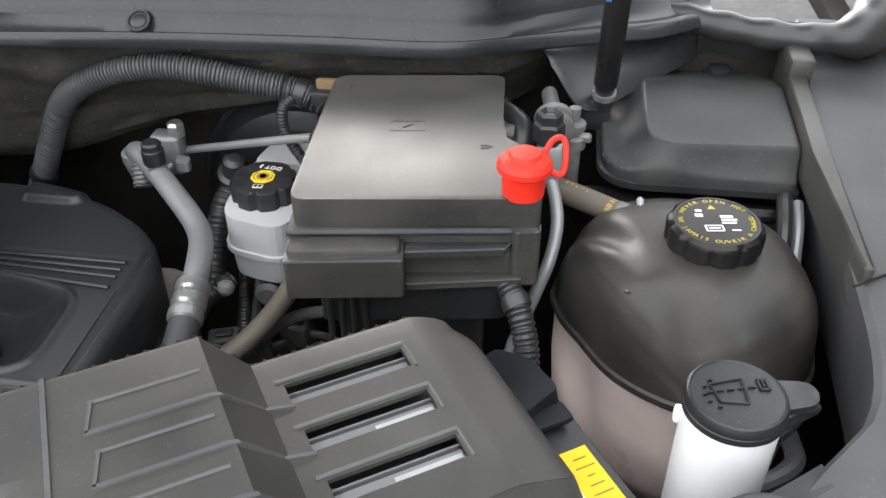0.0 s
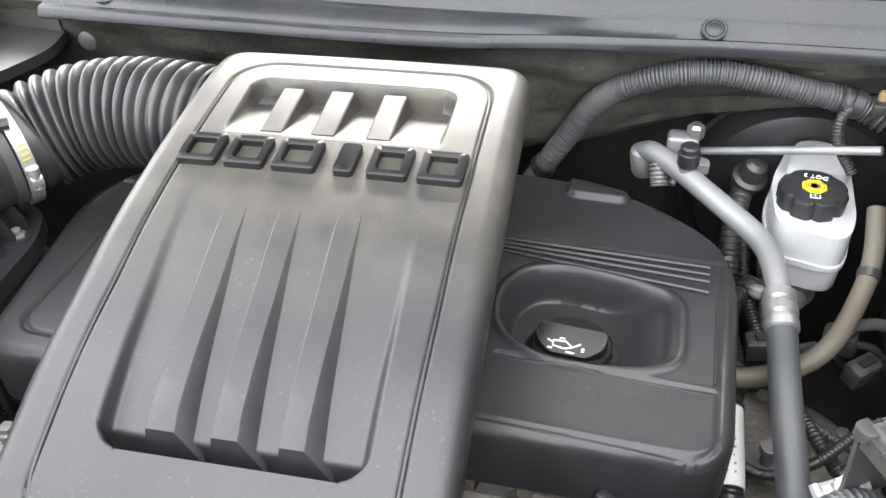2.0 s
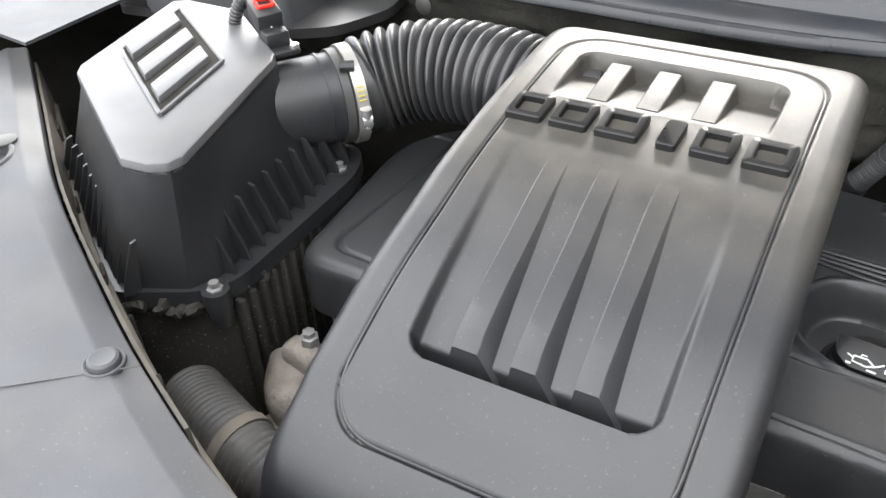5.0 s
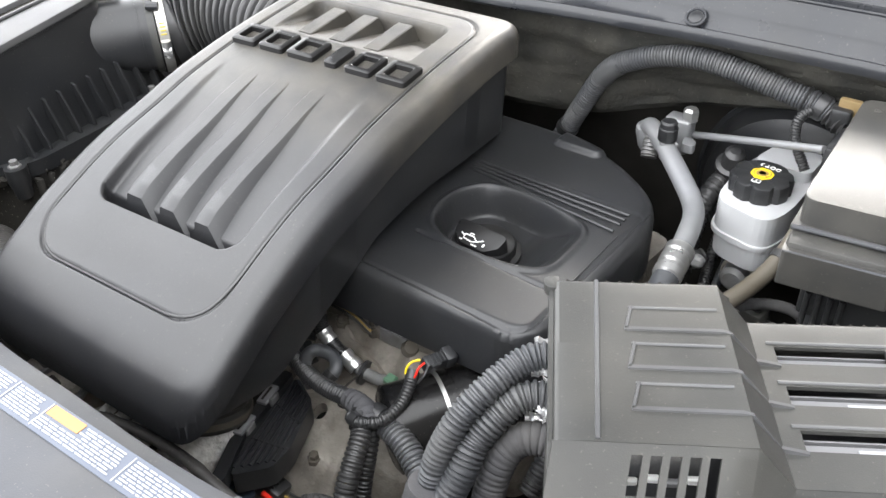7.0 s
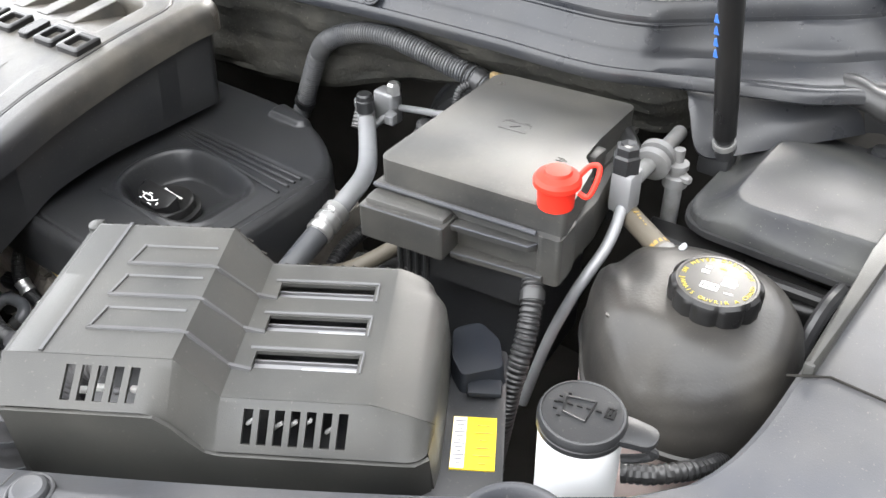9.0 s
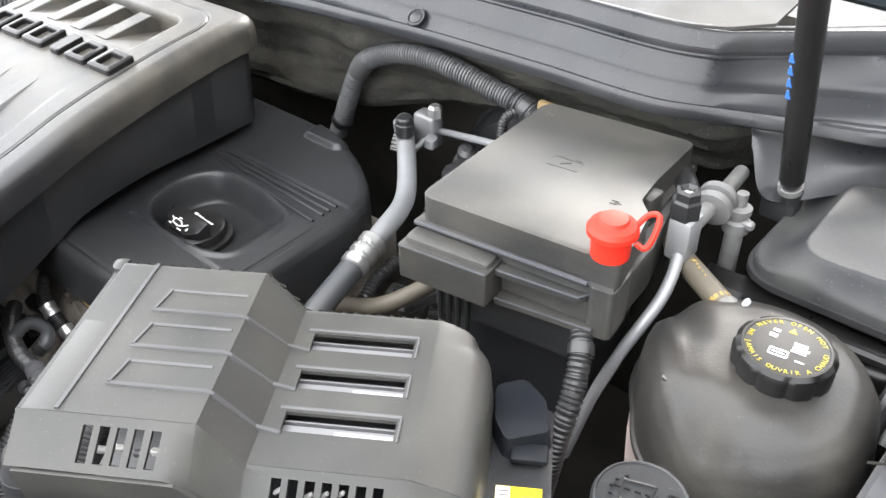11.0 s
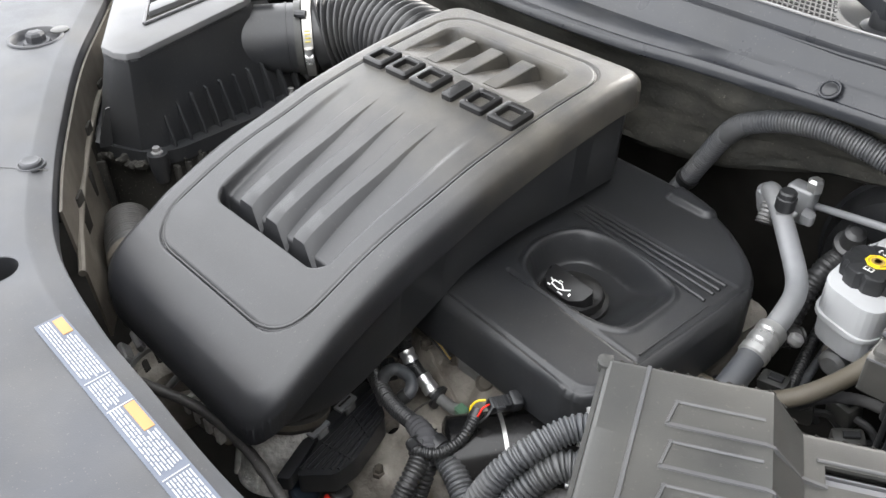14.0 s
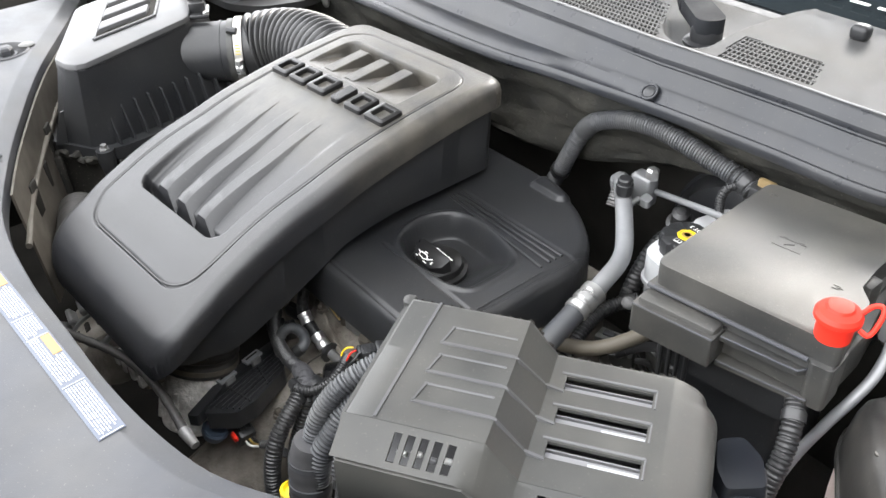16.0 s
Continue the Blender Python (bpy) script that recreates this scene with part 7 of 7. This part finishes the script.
for x, y, z, a in ((0.076, -0.132, 0.765, 20), (0.09, -0.148, 0.752, -30), (0.07, -0.158, 0.752, 50)):
    part("plug_shell", block(0, 0, 0, 0.022, 0.015, 0.016, 0.003, 2, pose(x, y, z, 10, 5, a)), PLASTIC, loom)
    part("plug_rib", block(0, 0, 0.0085, 0.016, 0.003, 0.003, 0.0008, 1, pose(x, y, z, 10, 5, a)), PLASTIC, loom)
tagc = thing("white_tagged_connector", (0.16, -0.087, 0.76), "small grey connector with a white tag", "connector")
TG = pose(0.162, -0.09, 0.776, 12, 14, 14)
part("body", block(0, 0, 0, 0.03, 0.021, 0.024, 0.003, 2, TG), DULL, tagc)
part("tag", block(0.004, -0.001, 0.013, 0.013, 0.016, 0.002, 0.0005, 1, TG), LABEL_WHITE, tagc, "white tag")
for k in range(4):
    part("print_bar", block(0.004, -0.006 + 0.0035 * k, 0.0142, 0.009, 0.001, 0.0006, 0, 1, TG), STRIP, tagc)
part("lug", lathe([(0.008, 0), (0.01, 0.006), (0.007, 0.014), (0, 0.015)], 16, pose(0.182, -0.094, 0.766, 20, 30, 0)), GRIMY, tagc)
throttle = thing("throttle_body", (0.055, -0.257, 0.66), "pitted cast throttle body with a black finned actuator", "throttle body")
TB = pose(0.055, -0.257, 0.748, -18, -7) @ pose(0, 0, -0.748)
part("bore", lathe([(0.03, 0.652), (0.041, 0.66), (0.0425, 0.668), (0.0405, 0.674), (0.0405, 0.7), (0.0425, 0.704), (0.0425, 0.712), (0.0405, 0.716), (0.0405, 0.738), (0.035, 0.744), (0.0, 0.744)], 48, TB), ROUGH_CAST, throttle)
part("boot", lathe([(0.041, 0.736), (0.0455, 0.738), (0.0465, 0.742), (0.0465, 0.75), (0.0435, 0.753), (0.0435, 0.757), (0.047, 0.76), (0.047, 0.765), (0.044, 0.768), (0.044, 0.772), (0.0475, 0.775), (0.0475, 0.781), (0.044, 0.785), (0.044, 0.83)], 48, TB), DUSTY_RUBBER, throttle, "black ribbed rubber boot")
part("boot_band", lathe([(0.0466, 0.7425), (0.0474, 0.743), (0.0474, 0.749), (0.0466, 0.7495)], 48, TB), GRIMY, throttle)
for a in (200, 250, 300):
    part("casting_rib", block(0.0425, 0, 0.69, 0.007, 0.006, 0.05, 0.002, 2, TB @ pose(0, 0, 0, 0, 0, a)), ROUGH_CAST, throttle)
FLANGE = [(0.071, -0.168), (0.083, -0.166), (0.104, -0.25), (0.131, -0.3), (0.121, -0.309), (0.093, -0.255)]
part("flange", prism(rounded(FLANGE, 0.003), 0.716, 0.733, 0.002, 2), PLASTIC, throttle)
part("actuator", prism(rounded([(0.088, -0.165), (0.124, -0.18), (0.15, -0.235), (0.153, -0.262), (0.129, -0.292), (0.106, -0.25)], 0.006), 0.704, 0.73, 0.005, 2), PLASTIC, throttle, "black finned actuator housing")
for k in range(6):
    p, q = Vector((0.126, -0.284)).lerp(Vector((0.15, -0.256)), k / 5), Vector((0.091, -0.171)).lerp(Vector((0.122, -0.184)), k / 5)
    part("fin", tube([(*p, 0.7305), (*q, 0.7305)], 0.0022, 6, 0.1, False), PLASTIC, throttle)
for k in range(2):
    p, q = Vector((0.112, -0.25)).lerp(Vector((0.1, -0.205)), k), Vector((0.148, -0.24)).lerp(Vector((0.136, -0.21)), k)
    part("cross_fin", tube([(*p, 0.731), (*q, 0.731)], 0.0018, 6, 0.1, False), PLASTIC, throttle)
for x, y in ((0.0975, -0.245), (0.0865, -0.204)):
    CL = pose(x, y, 0.736, 0, 0, -75)
    part("clip", block(0, 0, 0, 0.026, 0.011, 0.004, 0.0012, 2, CL), ALUMINIUM, throttle, "bright spring clip")
    part("clip_tongue", block(0, 0.0065, -0.004, 0.014, 0.004, 0.01, 0.001, 1, CL), DULL, throttle)
    part("clip_slot", block(0, -0.001, 0.0021, 0.018, 0.0025, 0.0008, 0.0002, 1, CL), VOID, throttle)
part("blue_plug", lathe([(0.0135, -0.012), (0.0165, -0.004), (0.0165, 0.002), (0.0145, 0.004), (0.0125, 0.0034), (0.011, 0.0034), (0.0, 0.0052)], 32, pose(0.1136, -0.2783, 0.6813, -12, 18, 0)), LENS_GREY, throttle, "blue-grey round plug")
PG = pose(0.128, -0.255, 0.682, -10, 16, 2)
part("plug_body", block(0, 0, 0, 0.046, 0.023, 0.022, 0.004, 2, PG), PLASTIC, throttle)
for k in range(3):
    part("plug_rib", block(-0.004, -0.007 + 0.007 * k, 0.0115, 0.036, 0.0025, 0.003, 0.001, 1, PG), PLASTIC, throttle)
part("red_lock", block(0.012, -0.0125, 0.002, 0.013, 0.006, 0.007, 0.0015, 1, PG), RED, throttle, "red connector lock")
for k, m in enumerate((LABEL_WHITE, OCHRE, RUBBER)):
    part("plug_wire", tube([(0.149, -0.258 + 0.005 * k, 0.677), (0.16, -0.257 + 0.005 * k, 0.676), (0.172, -0.249 + 0.002 * k, 0.68)], 0.0015, 8), m, throttle)
part("wire_sleeve", tube([(0.17, -0.247, 0.68), (0.182, -0.24, 0.684), (0.2, -0.238, 0.69), (0.222, -0.24, 0.705)], 0.0052, 12, rings=0.0032, depth=0.0008), GREY_RUBBER, throttle)
comb = thing("alternator_bracket", (0.02, -0.32, 0.7), "dusty cast bracket with open slots", "bracket")
part("plate", prism(rounded([(-0.022, -0.338), (-0.008, -0.3), (0.012, -0.296), (0.062, -0.305), (0.064, -0.328), (0.02, -0.338)], 0.004), 0.742, 0.756, 0.002, 2), CAST, comb)
for k in range(4):
    part("tooth", block(0, 0, 0, 0.008, 0.03, 0.02, 0.002, 2, pose(0.0 + 0.019 * k, -0.327 + 0.002 * k, 0.757, 0, 0, 12)), ROUGH_CAST, comb)
    part("slot", block(0, 0, 0, 0.008, 0.018, 0.004, 0.0015, 1, pose(0.0095 + 0.019 * k, -0.323 + 0.002 * k, 0.7555, 0, 0, 12)), VOID, comb)
part("strip", tube([(-0.03, -0.348, 0.758), (-0.051, -0.304, 0.762)], 0.004, 8, 0.1, False), DULL, comb)
alternator = thing("alternator", (-0.02, -0.32, 0.7), "grey cast alternator with cooling slots", "alternator")
AL = pose(-0.1, -0.322, 0.705, 0, 82, -9)
part("case", lathe([(0.03, -0.05), (0.044, -0.044), (0.047, -0.03), (0.047, 0.035), (0.04, 0.048), (0.02, 0.052), (0.0, 0.052)], 40, AL), CAST, alternator)
for k in range(18):
    a = 20 * k
    part("fin", block(0.05, 0, -0.018, 0.02, 0.008, 0.036, 0.002, 1, AL @ pose(0, 0, 0, 0, 0, a)), DULL, alternator)
    part("cooling_slot", block(0.0455, 0, 0.022, 0.006, 0.008, 0.024, 0.002, 1, AL @ pose(0, 0, 0, 0, 0, a + 6)), VOID, alternator)
part("rib", lathe([(0.046, -0.004), (0.051, -0.003), (0.051, 0.003), (0.046, 0.004)], 40, AL), DULL, alternator)
feed = thing("air_inlet_hose", (-0.15, -0.3, 0.8), "dusty black ribbed air inlet hose", "hose")
part("hose", tube([(-0.28, -0.27, 0.8), (-0.2, -0.295, 0.81), (-0.14, -0.3, 0.8), (-0.08, -0.27, 0.77)], 0.03, 24, rings=0.006, depth=0.001), DUSTY_RUBBER, feed)
part("band", tube([(-0.2, -0.295, 0.81), (-0.19, -0.2965, 0.809)], 0.0315, 24, 0.02, False), GRIMY, feed, "dull steel hose clamp")
line = thing("front_refrigerant_line", (0.1, -0.37, 0.83), "dirty metal refrigerant line along the slam panel", "refrigerant line")
part("pipe", tube([(-0.06, -0.385, 0.79), (-0.001, -0.366, 0.8), (0.06, -0.342, 0.8), (0.133, -0.333, 0.8), (0.212, -0.338, 0.8)], lambda s, r: 0.0052 + 0.0005 * math.sin(r * 230) * math.sin(r * 61), 16), DUSTY_RUBBER, line)
part("pipe_end", tube([(0.208, -0.338, 0.8), (0.218, -0.338, 0.8), (0.232, -0.337, 0.798)], lambda s, r: 0.0068 - 0.002 * s, 14), DULL, line, "bright metal fitting")
dip = thing("dipstick", (0.332, -0.286, 0.7), "yellow plastic dipstick handle", "dipstick")
part("handle", lathe([(0.006, 0.755), (0.0115, 0.757), (0.0115, 0.785), (0.008, 0.787), (0.006, 0.783), (0, 0.783)], 20, pose(0.332, -0.286, 0)), YELLOW, dip)
part("stick", tube([(0.332, -0.286, 0.64), (0.332, -0.286, 0.757)], 0.004, 8, 0.2, False), STEEL, dip)
trans = thing("gearbox_casing", (0.25, -0.24, 0.6), "grey cast gearbox casing low in the bay", "gearbox")
part("case", prism(rounded([(0.16, -0.36), (0.36, -0.36), (0.4, -0.1), (0.2, -0.15)], 0.03), 0.54, 0.63, 0.02, 3), GRIMY, trans)
part("bell_housing", lathe([(0.06, -0.06), (0.098, -0.05), (0.104, -0.02), (0.104, 0.0), (0.09, 0.012), (0.06, 0.03), (0.03, 0.034), (0, 0.034)], 40, pose(0.405, 0.05, 0.655, 12, 8, 0)), CAST, trans, "dusty cast bell housing")
for k in range(7):
    a = 2 * math.pi * k / 7
    part("bolt", lathe([(0.007, 0.0), (0.007, 0.009), (0.004, 0.01), (0, 0.01)], 6, pose(0.405, 0.05, 0.655, 12, 8, 0) @ pose(0.094 * math.cos(a), 0.094 * math.sin(a), 0.004)), DULL, trans)
conduit("thin dusty cable low beside the gearbox", [(0.348, 0.285, 0.8), (0.362, 0.21, 0.75), (0.39, 0.12, 0.742), (0.43, 0.02, 0.748), (0.475, -0.04, 0.73)], 0.0068, RUBBER, 0.0045, 0.0009)
conduit("thin dusty cable low beside the gearbox", [(0.372, 0.25, 0.77), (0.385, 0.16, 0.735), (0.425, 0.07, 0.73), (0.5, 0.025, 0.742)], 0.005, GREY_RUBBER, 0.004, 0.0005)
conduit("thin dusty cable low beside the gearbox", [(0.33, 0.008, 0.762), (0.37, -0.016, 0.755), (0.41, -0.006, 0.765), (0.452, 0.034, 0.772), (0.49, 0.05, 0.77)], 0.0048, RUBBER, 0.004, 0.0004)
shift = thing("shift_bracket", (0.38, 0.02, 0.7), "dull steel cable bracket on the gearbox", "bracket")
part("plate", prism(rounded([(0.352, 0.02), (0.408, 0.005), (0.416, 0.028), (0.36, 0.045)], 0.005), 0.715, 0.72, 0.001, 1), DULL, shift)
part("post", lathe([(0.006, 0.7), (0.006, 0.735), (0.009, 0.737), (0.009, 0.743), (0, 0.745)], 14, pose(0.384, 0.026, 0)), DULL, shift)
